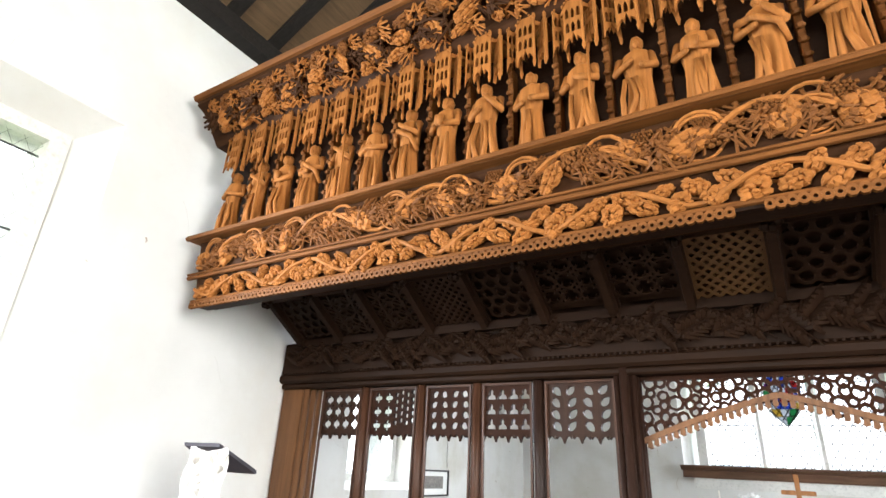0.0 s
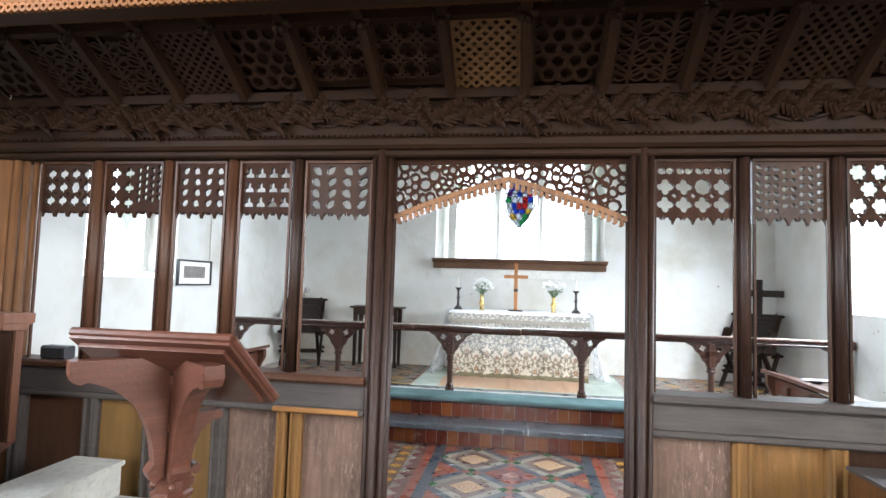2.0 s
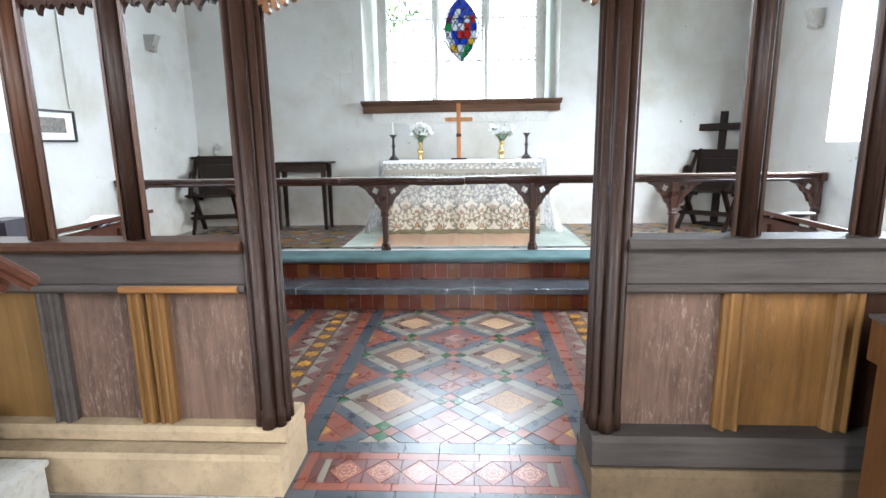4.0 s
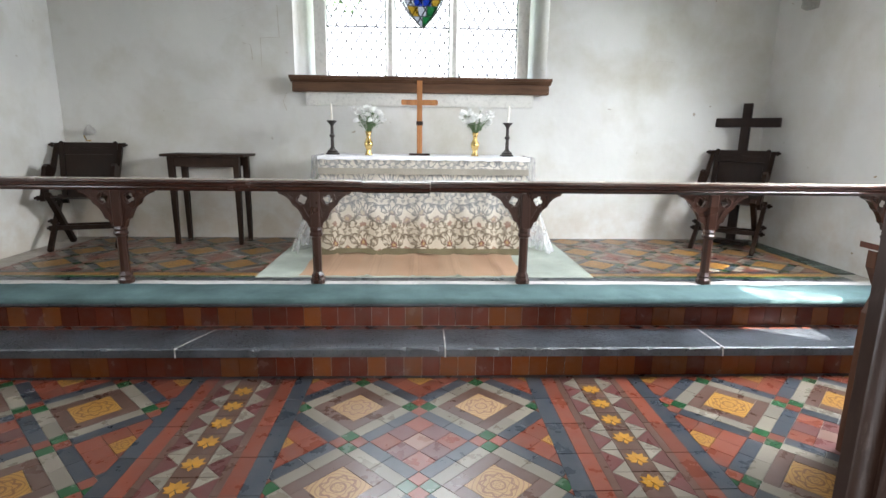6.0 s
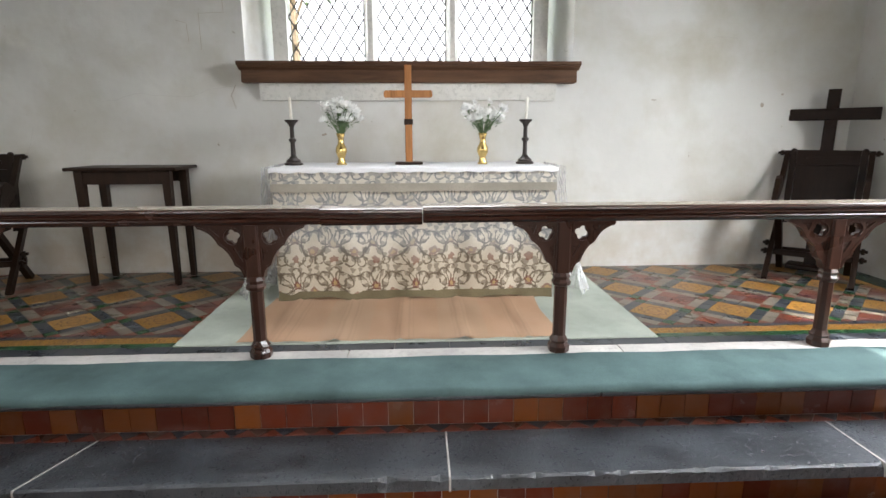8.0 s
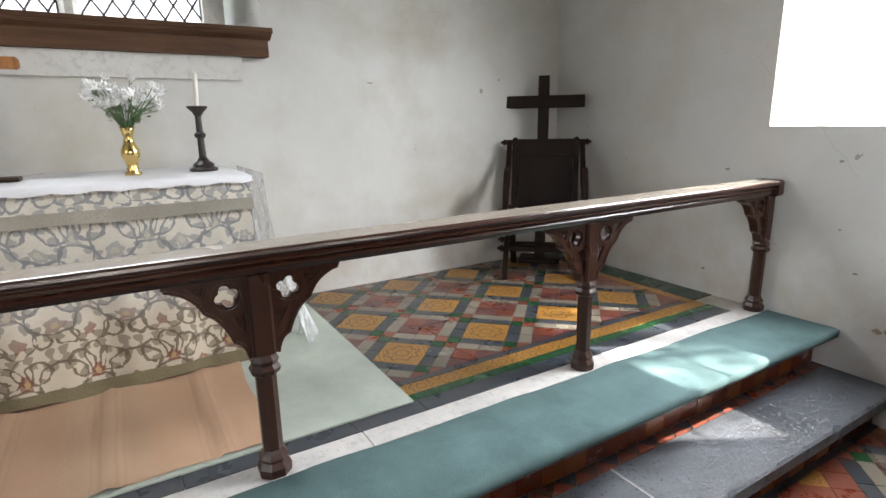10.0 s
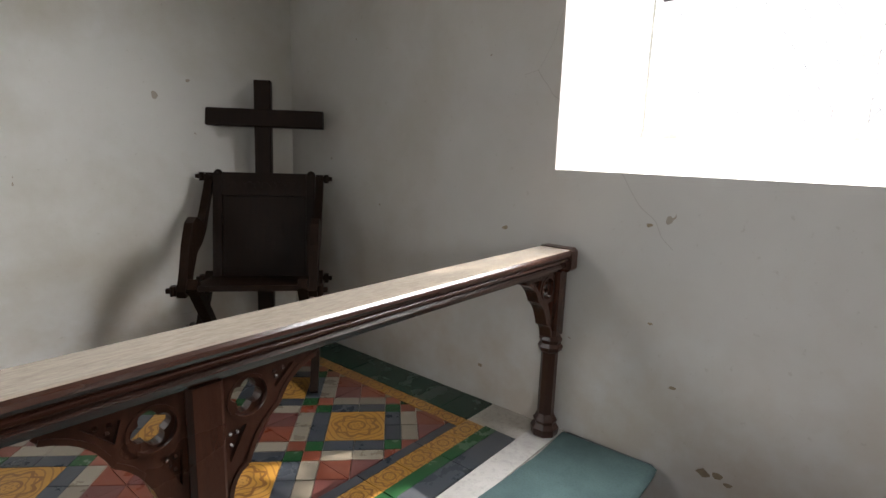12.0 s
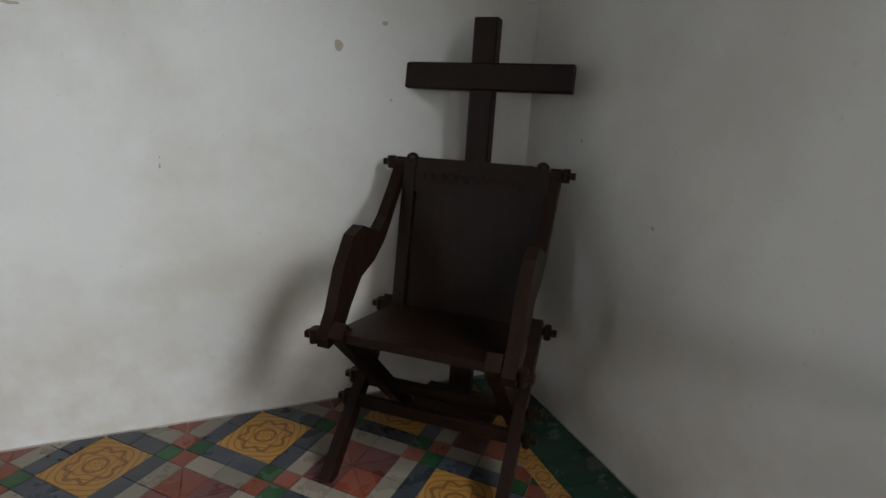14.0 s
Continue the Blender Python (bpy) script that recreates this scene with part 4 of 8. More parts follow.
def lobes(cx, cz, r, n, turn=0.0, deep=0.3, steps=24):
    """Outline of a foil with n lobes."""
    return [(cx + r * (1 - deep + deep * abs(math.cos(n * (math.tau * k / steps - turn) / 2))) * math.cos(math.tau * k / steps), cz + r * (1 - deep + deep * abs(math.cos(n * (math.tau * k / steps - turn) / 2))) * math.sin(math.tau * k / steps)) for k in range(steps)]


def bracket(bm, x, sg, top, y, d=0.042):
    """A spandrel board: sunk round eye with a pierced foil, two sunk leaf triangles, cusped hollow edge."""
    def world(p):
        return (x + sg * p[0], top - p[1])
    eye, tip1, tip2 = (0.062, 0.060), (0.128, 0.098), (0.054, 0.205)
    edge = [(0.0, 0.0), (0.232, 0.0), (0.236, 0.008)] + bow((0.226, 0.018), (0.155, 0.030), tip1) + bow(tip1, (0.078, 0.125), tip2)[1:] + bow(tip2, (0.022, 0.212), (0.014, 0.266))[1:] + [(0.0, 0.266)]
    disc = [(eye[0] + 0.043 * math.cos(math.tau * k / 28), eye[1] + 0.043 * math.sin(math.tau * k / 28)) for k in range(28)]
    leaf1 = [(0.112, 0.020), (0.172, 0.016), (0.124, 0.062)]
    leaf2 = [(0.014, 0.118), (0.056, 0.118), (0.018, 0.190)]
    holed_board(bm, [world(p) for p in edge], [[world(p) for p in h] for h in (disc, leaf1, leaf2)], y, d)
    holed_board(bm, [world(p) for p in disc], [[world(p) for p in lobes(*eye, 0.036, 4, 0.3, 0.36, 36)]], y, d - 0.020)
    for leaf in (leaf1, leaf2):
        holed_board(bm, [world(p) for p in leaf], [], y, d - 0.020)
        mx, mz = sum(p[0] for p in leaf) / 3, sum(p[1] for p in leaf) / 3
        for p in leaf:
            q = world((mx + (p[0] - mx) * 0.34, mz + (p[1] - mz) * 0.34))
            blob(bm, (q[0], y, q[1]), (0.007, d / 2 - 0.003, 0.007), 6, 4)
    for n, (p, m, q) in enumerate((((0.228, 0.014), (0.155, 0.030), tip1), (tip1, (0.078, 0.125), tip2), (tip2, (0.022, 0.212), (0.014, 0.266)))):
        strip(bm, [world(v) for v in bow(p, m, q)], 0.010, y, d + 0.007 + 0.001 * n)
    ring(bm, *world(eye), 0.044, 0.006, y, d + 0.005, 28)


rail = thing("altar_rail", "dark mahogany altar rail on turned posts with pierced brackets", "railing")
# two lengths of handrail that meet at the gate, a little out of line
HALF = [(0.040, 0.0), (0.046, 0.012), (0.060, 0.016), (0.064, 0.026), (0.060, 0.034), (0.056, 0.040), (0.070, 0.044), (0.077, 0.050), (0.077, 0.056), (0.070, 0.062), (0.070, 0.066), (0.082, 0.070), (0.086, 0.078), (0.084, 0.088), (0.076, 0.095), (0.066, 0.098)]
PROF = [(-y, z) for y, z in HALF] + [(y, z) for y, z in reversed(HALF)]
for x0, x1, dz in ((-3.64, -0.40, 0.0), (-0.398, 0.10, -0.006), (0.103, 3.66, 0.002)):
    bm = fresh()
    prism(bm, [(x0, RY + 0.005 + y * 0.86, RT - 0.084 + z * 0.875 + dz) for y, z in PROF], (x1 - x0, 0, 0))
    part("handrail", bm, M_RAIL, rail, "polished dark handrail, top worn and painted pale for sheen")
for x in POSTS:
    bm = fresh()
    k = 0.036
    lathe(bm, [(0.055, 0), (0.058, 0.03), (0.045, 0.05), (0.05, 0.062), (0.042, 0.075), (0.034, 0.09), (0.034, 0.355), (0.047, 0.365), (0.051, 0.38), (0.041, 0.395), (0.047, 0.41), (0.036, 0.43)], 8, (x, RY, PLAT), math.pi / 8)
    post(bm, x - 0.036, x + 0.036, RY - 0.036, RY + 0.036, PLAT + 0.431, RT - 0.084, 0.009)
    p = part("rail_post", bm, M_RAIL_POST, rail)
    for sg in ((-1, 1) if -3.5 < x < 3.6 else ((1,) if x < 0 else (-1,))):
        bm = fresh()
        bracket(bm, x + sg * 0.030, sg, RT - 0.082, RY)
        part("bracket", bm, M_RAIL_POST, p)
bm = fresh()
box(bm, 3.663, 3.712, 6.592, 6.738, RT - 0.085, RT + 0.007, 0.012)
part("end_cap", bm, M_RAIL_POST, rail)

# carpet along the rail: thin, slightly rucked, hanging over the nosing
bm = fresh()
rnd = random.Random(3)
N = 90
rows = []
for i in range(N + 1):
    x = XN + 0.03 + (XS - XN - 0.06) * i / N
    wob = 0.006 * math.sin(i * 0.7) + rnd.uniform(-0.003, 0.003)
    ruck = 0.012 * math.exp(-((x - 1.95) / 0.03) ** 2)
    rows.append([(x, 6.215 + wob * 0.5, PLAT - 0.026), (x, 6.208 + wob, PLAT + 0.004), (x, 6.235 + wob, PLAT + 0.012 + ruck), (x, 6.42, PLAT + 0.009 + ruck + wob * 0.3), (x, 6.592 + wob, PLAT + 0.008), (x, 6.602 + wob, PLAT - 0.001)])
vs = [[bm.verts.new(p) for p in r] for r in rows]
for a, b in zip(vs, vs[1:]):
    for j in range(5):
        bm.faces.new((a[j], b[j], b[j + 1], a[j + 1]))
tagged(part("carpet", bm, M_CARPET, None, "", True), "long faded green carpet runner along the altar rail", "carpet")

# ---- outside ----
bm = fresh()
lathe(bm, [(300, -0.5), (300, -0.35)], 40)
tagged(part("ground", bm, M_GRASS), "green churchyard grass reaching to the distance", "ground", kind="structure")
bm = fresh()
for i in range(48):
    a, b = math.tau * i / 48, math.tau * (i + 1) / 48
    face(bm, [(60 * math.cos(a), 60 * math.sin(a), -0.4), (60 * math.cos(b), 60 * math.sin(b), -0.4), (60 * math.cos(b), 60 * math.sin(b), 42), (60 * math.cos(a), 60 * math.sin(a), 42)])
tagged(part("backdrop", bm, glow("bright_haze", (0.93, 0.97, 1.0), 0.42)), "bright white summer haze", "sky", kind="structure")


def tree(at, height, spread, seed, count, low=0.55, high=0.95, limbs=16):
    """A garden tree: tapered trunk, limbs and many small leaves in clumps."""
    rnd = random.Random(seed)
    t = thing("tree", "leafy green churchyard tree outside the window", "tree", "churchyard trees", at=at)
    bm = fresh()
    tube(bm, [(0, 0, -0.4), (0.05, 0.03, height * 0.3), (-0.04, 0.05, height * 0.6)], 0.16, 8, 0.07)
    tips = []
    for k in range(limbs):
        a, z = rnd.uniform(0, math.tau), height * rnd.uniform(0.45, 0.62)
        tip = (spread * math.cos(a) * rnd.uniform(0.1, 0.9), spread * math.sin(a) * rnd.uniform(0.1, 0.9), height * rnd.uniform(low, high))
        tube(bm, [(0, 0.03, z), (tip[0] * 0.5, tip[1] * 0.5, z * 0.6 + tip[2] * 0.4), tip], 0.034, 5, 0.008)
        tips.append(tip)
    part("trunk", bm, M_BARK, t)
    verts, faces = [], []
    for k in range(count):
        c = rnd.choice(tips)
        p = Vector(c) + Vector((rnd.gauss(0, 0.32), rnd.gauss(0, 0.32), rnd.gauss(0, 0.26)))
        q = Euler((rnd.uniform(0, 6), rnd.uniform(0, 6), rnd.uniform(0, 6))).to_matrix()
        s = rnd.uniform(0.05, 0.09)
        b = len(verts)
        verts += [tuple(p + q @ Vector(w)) for w in ((-s, 0, 0), (0, -s * 0.45, 0.01), (s, 0, 0), (0, s * 0.45, 0.01))]
        faces.append((b, b + 1, b + 2, b + 3))
    me = bpy.data.meshes.new("crown")
    me.from_pydata(verts, [], faces)
    me.materials.append(M_FOLIAGE)
    ob = new("crown", me)
    ob.parent = t


tree((7.0, 4.35, 0), 9.4, 1.5, 4, 3600, 0.82, 0.94, 10)
# unseen tree, added to keep the sun out of the south nave window
tree((7.6, -2.25, 0), 10.4, 1.9, 8, 4800, 0.68, 0.92)
tree((-2.4, 15.5, 0), 8.2, 2.0, 15, 1500)

# ---- windows ----


def lattice_window(name, label, axis, plane, u0, u1, z0, z1, lights, stone_w=0.11, step=0.105, panes=False):
    """A stone-mullioned window with diamond leaded lights set in an opening."""
    w = thing(name, label, "window", kind="structure")

    def put(bm, a0, a1, d0, d1, c0, c1):
        if axis == "x":
            box(bm, a0, a1, plane + d0, plane + d1, c0, c1)
        else:
            box(bm, plane + d0, plane + d1, a0, a1, c0, c1)

    bm = fresh()
    put(bm, u0 - 0.12, u0, -0.08, 0.08, z0 - 0.08, z1 + 0.1)
    put(bm, u1, u1 + 0.12, -0.08, 0.08, z0 - 0.08, z1 + 0.1)
    put(bm, u0, u1, -0.08, 0.08, z1, z1 + 0.1)
    put(bm, u0, u1, -0.10, 0.10, z0 - 0.08, z0)
    part("frame", bm, M_WIN_STONE, w, "pale stone window frame")
    edges = [u0 + (u1 - u0) * k / lights for k in range(lights + 1)]
    for e in edges[1:-1]:
        bm = fresh()
        if axis == "x":
            prism(bm, [(e - stone_w / 2, plane, z0), (e - 0.02, plane - 0.09, z0), (e + 0.02, plane - 0.09, z0), (e + stone_w / 2, plane, z0), (e + 0.02, plane + 0.07, z0), (e - 0.02, plane + 0.07, z0)], (0, 0, z1 - z0))
        else:
            prism(bm, [(plane, e - stone_w / 2, z0), (plane - 0.09, e - 0.02, z0), (plane - 0.09, e + 0.02, z0), (plane, e + stone_w / 2, z0), (plane + 0.07, e + 0.02, z0), (plane + 0.07, e - 0.02, z0)], (0, 0, z1 - z0))
        part("mullion", bm, M_WIN_STONE, w)
    rnd = random.Random(2)
    for k in range(lights):
        a0, a1 = edges[k] + (stone_w / 2 if k else 0), edges[k + 1] - (stone_w / 2 if k < lights - 1 else 0)
        bm = fresh()
        lead = fresh()
        hs, ht = step, step * 1.55
        ni, nj = int((a1 - a0) / hs) + 2, int((z1 - z0) / ht) + 2

        def pt(u, z, d=0.0):
            return (u, plane + d, z) if axis == "x" else (plane + d, u, z)

        for i in range(ni):
            for j in range(2 * nj):
                cu, cz = a0 + (i + 0.5 * (j % 2)) * hs, z0 + j * ht / 2
                poly = clip_poly([(cu - hs / 2, cz), (cu, cz - ht / 2), (cu + hs / 2, cz), (cu, cz + ht / 2)], a0, a1, z0, z1)
                if len(poly) > 2:
                    face(bm, [pt(*p, rnd.uniform(-0.002, 0.002)) for p in poly])
                    for q in range(2):
                        p, r = poly[q], poly[(q + 1) % len(poly)]
                        if math.dist(p, r) > 0.01:
                            tube(lead, [pt(*p, -0.004), pt(*r, -0.004)], 0.006 if name == "window_east" else 0.001, 4)
        bars = int((z1 - z0) / 0.55)
        for b in range(1, bars + 1):
            tube(lead, [pt(a0, z0 + b * 0.55, -0.02), pt(a1, z0 + b * 0.55, -0.02)], 0.008, 5)
        g = part("glazing", bm, M_GLASS, w, "diamond panes of clear old glass")
        g.visible_shadow = False
        part("lead", lead, M_LEAD, g, "dark lead lattice")
    return w


east_window = lattice_window("window_east", "three-light leaded window above the altar", "x", 8.80, -0.98, 1.06, 2.14, 4.15, 3)
lattice_window("window_south", "bright leaded window in the sunny wall", "y", 4.28, 5.13, 6.555, 1.71, 3.37, 2)
lattice_window("window_north", "small leaded lattice window with an iron stay", "y", -4.02, 4.44, 5.34, 1.86, 3.15, 1)
lattice_window("window_nave", "tall splayed white nave window", "y", -4.05, -0.28, 1.20, 1.6, 3.9, 2)
lattice_window("window_nave_south", "tall leaded nave window", "y", 4.15, -1.2, 0.7, 1.8, 3.9, 3)
lattice_window("window_west", "large leaded west window", "x", -6.4, -1.1, 1.1, 1.9, 4.8, 3)

# stained glass medallion in the middle light: pieces of coloured glass in a pointed oval
medal = thing("medallion", "pointed oval stained glass medallion in bright colours", "stained glass", at=(0.04, 8.765, 3.10))
GLASSES = [clear_glass("glass_" + n, c, 0.04, 0.0) for n, c in (("blue", (0.003, 0.009, 0.075)), ("red", (0.07, 0.003, 0.003)), ("white", (0.10, 0.105, 0.115)), ("yellow", (0.09, 0.055, 0.006)), ("green", (0.004, 0.035, 0.01)), ("violet", (0.02, 0.004, 0.028)))]


def oval_half(z, h=0.42, w=0.245):
    k = min(1.0, abs(z) / h)
    return w * (1 - k ** 1.9)


rows = ((-0.42, -0.30, (2, 4)), (-0.30, -0.20, (3, 2, 4)), (-0.20, -0.12, (2, 0, 0, 3)), (-0.12, -0.02, (2, 0, 1, 1, 2)), (-0.02, 0.08, (4, 2, 2, 1, 0)), (0.08, 0.17, (5, 2, 0, 2, 1)), (0.17, 0.26, (0, 2, 0, 0)), (0.26, 0.42, (0, 0)))
rnd = random.Random(8)
leads = fresh()
for z0, z1, cols in rows:
    for k, ci in enumerate(cols):
        def xat(z, f):
            return -oval_half(z) * 0.9 + 2 * 0.9 * oval_half(z) * f
        f0, f1 = k / len(cols), (k + 1) / len(cols)
        j = rnd.uniform(-0.04, 0.04)
        steps = 4
        left = [(xat(z0 + (z1 - z0) * s / steps, f0), z0 + (z1 - z0) * s / steps) for s in range(steps + 1)]
        right = [(xat(z0 + (z1 - z0) * s / steps, f1), z0 + (z1 - z0) * s / steps) for s in range(steps + 1)]
        bm = fresh()
        pts = left + right[::-1]
        vs, seen = [], set()
        for x, z in pts:
            key = (round(x, 4), round(z, 4))
            if key not in seen:
                seen.add(key)
                vs.append((x, 0, z))
        if len(vs) > 2:
            face(bm, vs)
            p = part("glass_piece", bm, GLASSES[ci], medal)
            p.visible_shadow = False
            tube(leads, [(x, -0.004, z) for x, z in right], 0.004, 4)
            tube(leads, [(left[0][0], -0.004, z0), (right[0][0] + 1e-3, -0.004, z0)], 0.004, 4)
for s in (-1, 1):
    for kk, rr in ((1.0, 0.009), (0.9, 0.005)):
        tube(leads, [(s * kk * oval_half(-0.42 + 0.84 * i / 20), -0.003, (-0.42 + 0.84 * i / 20)) for i in range(21)], rr, 5)
part("lead", leads, M_LEAD, medal, "dark lead outlines")

# moulded oak shelf under the east window, pale board below it
shelf = thing("window_shelf", "moulded oak shelf board below the east window", "shelf", at=(0.035, 8.498, 1.99))
for name, prof, half in (("front_board", ((0.0, 0.0), (-0.098, 0.0), (-0.103, 0.02), (-0.098, 0.092), (0.0, 0.092)), 1.315), ("cornice_moulding", ((0.0, 0.093), (-0.100, 0.093), (-0.118, 0.104), (-0.136, 0.112), (-0.142, 0.124), (0.0, 0.124)), 1.33), ("shelf_top", ((0.0, 0.125), (-0.148, 0.125), (-0.152, 0.134), (-0.148, 0.155), (0.0, 0.155)), 1.335)):
    bm = fresh()
    prism(bm, [(-half, y, z) for y, z in prof], (2 * half, 0, 0))
    part(name, bm, M_SHELF, shelf)
bm = fresh()
hexa(bm, [(-1.16, 8.47, 1.86), (1.20, 8.47, 1.86), (1.20, 8.499, 1.86), (-1.16, 8.499, 1.86)], [(-1.16, 8.44, 1.988), (1.20, 8.44, 1.988), (1.20, 8.499, 1.988), (-1.16, 8.499, 1.988)])
tagged(part("sill_board", bm, M_WIN_STONE), "pale painted board below the shelf", "board", kind="structure")

# ---- pierced work ----


def pierced(bm, kind, x0, x1, z0, z1, y, d, rnd):
    """Fills a rectangle of the xz plane with pierced carving of one kind; thickness varies a hair from bar to bar."""
    w, h = x1 - x0, z1 - z0

    def dd():
        return d + rnd.uniform(-0.003, 0.003)

    flat_bar(bm, (x0, z1 - 0.008), (x1, z1 - 0.008), 0.018, y, d + 0.006)
    flat_bar(bm, (x0 + 0.006, z0), (x0 + 0.006, z1), 0.014, y, d + 0.005)
    flat_bar(bm, (x1 - 0.006, z0), (x1 - 0.006, z1), 0.014, y, d + 0.004)
    if kind == "rings":
        n = max(3, round(w / 0.125))
        s = w / n
        for i in range(n):
            for j in range(int(h / s) + 1):
                cz = z1 - s * (j + 0.5)
                if cz - s * 0.3 < z0:
                    continue
                cx = x0 + s * (i + 0.5)
                ring(bm, cx, cz, s * 0.47, 0.015, y, dd(), 12)
                for a in range(4):
                    t = math.pi / 4 + math.pi / 2 * a
                    flat_bar(bm, (cx + s * 0.45 * math.cos(t), cz + s * 0.45 * math.sin(t)), (cx + s * 0.26 * math.cos(t), cz + s * 0.26 * math.sin(t)), 0.012, y, dd())
                    u = math.pi / 2 * a
                    flat_bar(bm, (cx + s * 0.45 * math.cos(t), cz + s * 0.45 * math.sin(t)), (cx + s * 0.70 * math.cos(t), cz + s * 0.70 * math.sin(t)), 0.016, y, dd())
    elif kind == "holes":
        s = w / max(4, round(w / 0.098))
        j, z = 0, z1 - s / 2
        while z > z0 + s * 0.2:
            k = int(w / s) + 1
            for i in range(k):
                cx = x0 + s * (i + 0.5 * (j % 2))
                if x0 < cx < x1:
                    ring(bm, cx, z, s * 0.48, 0.02, y, dd(), 10, 1.1)
            j, z = j + 1, z - s * 0.86
    elif kind == "leaf":
        n = max(2, round(w / 0.2))
        s = w / n
        for i in range(n):
            cx = x0 + s * (i + 0.5)
            flat_bar(bm, (cx, z0), (cx, z1), 0.02, y, dd())
            for j in range(int(h / 0.095)):
                cz = z0 + 0.05 + j * 0.095
                for sg in (-1, 1):
                    ring(bm, cx + sg * s * 0.27, cz + 0.01, 0.041, 0.013, y, dd(), 10)
                    flat_bar(bm, (cx + sg * 0.02, cz), (cx + sg * s * 0.5, cz + 0.045), 0.018, y, dd())
    elif kind == "rows":
        for j in range(int(h / 0.14) + 1):
            cz = z1 - j * 0.14
            if cz < z0 + 0.03:
                continue
            flat_bar(bm, (x0, cz - 0.132), (x1, cz - 0.132), 0.016, y, dd())
            n = max(3, round(w / 0.12))
            s = w / n
            for i in range(n):
                cx = x0 + s * (i + 0.5)
                ring(bm, cx, cz - 0.082, s * 0.38, 0.015, y, dd(), 10)
                ring(bm, cx, cz - 0.025, s * 0.20, 0.011, y, dd(), 8)
                flat_bar(bm, (cx - s / 2, cz - 0.132), (cx - s / 2, cz), 0.017, y, dd())
    else:
        s = 0.062
        n = int((w + h) / s) + 1
        for k in range(n):
            for sg in (1, -1):
                a, b = (x0 + k * s - h, z0), (x0 + k * s, z1)
                if sg < 0:
                    a, b = (a[0], z1), (b[0], z0)
                t0, t1 = max(0, (x0 - a[0]) / h), min(1, (x1 - a[0]) / h)
                if t1 - t0 > 0.05:
                    p = (a[0] + h * t0, a[1] + (b[1] - a[1]) * t0)
                    q = (a[0] + h * t1, a[1] + (b[1] - a[1]) * t1)
                    flat_bar(bm, p, q, 0.02, y, dd())


def bell(cx, cz, r):
    """Outline of a small bell-shaped piercing with a round head."""
    return [(cx - r, cz - r * 0.9), (cx + r, cz - r * 0.9), (cx + r * 0.9, cz - r * 0.3), (cx + r * 0.4, cz), (cx + r * 0.42, cz + r * 0.5), (cx + r * 0.2, cz + r * 0.95), (cx - r * 0.2, cz + r * 0.95), (cx - r * 0.42, cz + r * 0.5), (cx - r * 0.4, cz), (cx - r * 0.9, cz - r * 0.3)]


def slot(cx, cz, rx, rz, turn, steps=10):
    """Outline of a leaf-shaped piercing, pointed at one end."""
    c, s = math.cos(turn), math.sin(turn)
    pts = []
    for k in range(steps):
        a = math.tau * k / steps
        u, v = rx * math.cos(a) * (1.25 if k == 0 else 1.0), rz * math.sin(a)
        pts.append((cx + u * c - v * s, cz + u * s + v * c))
    return pts


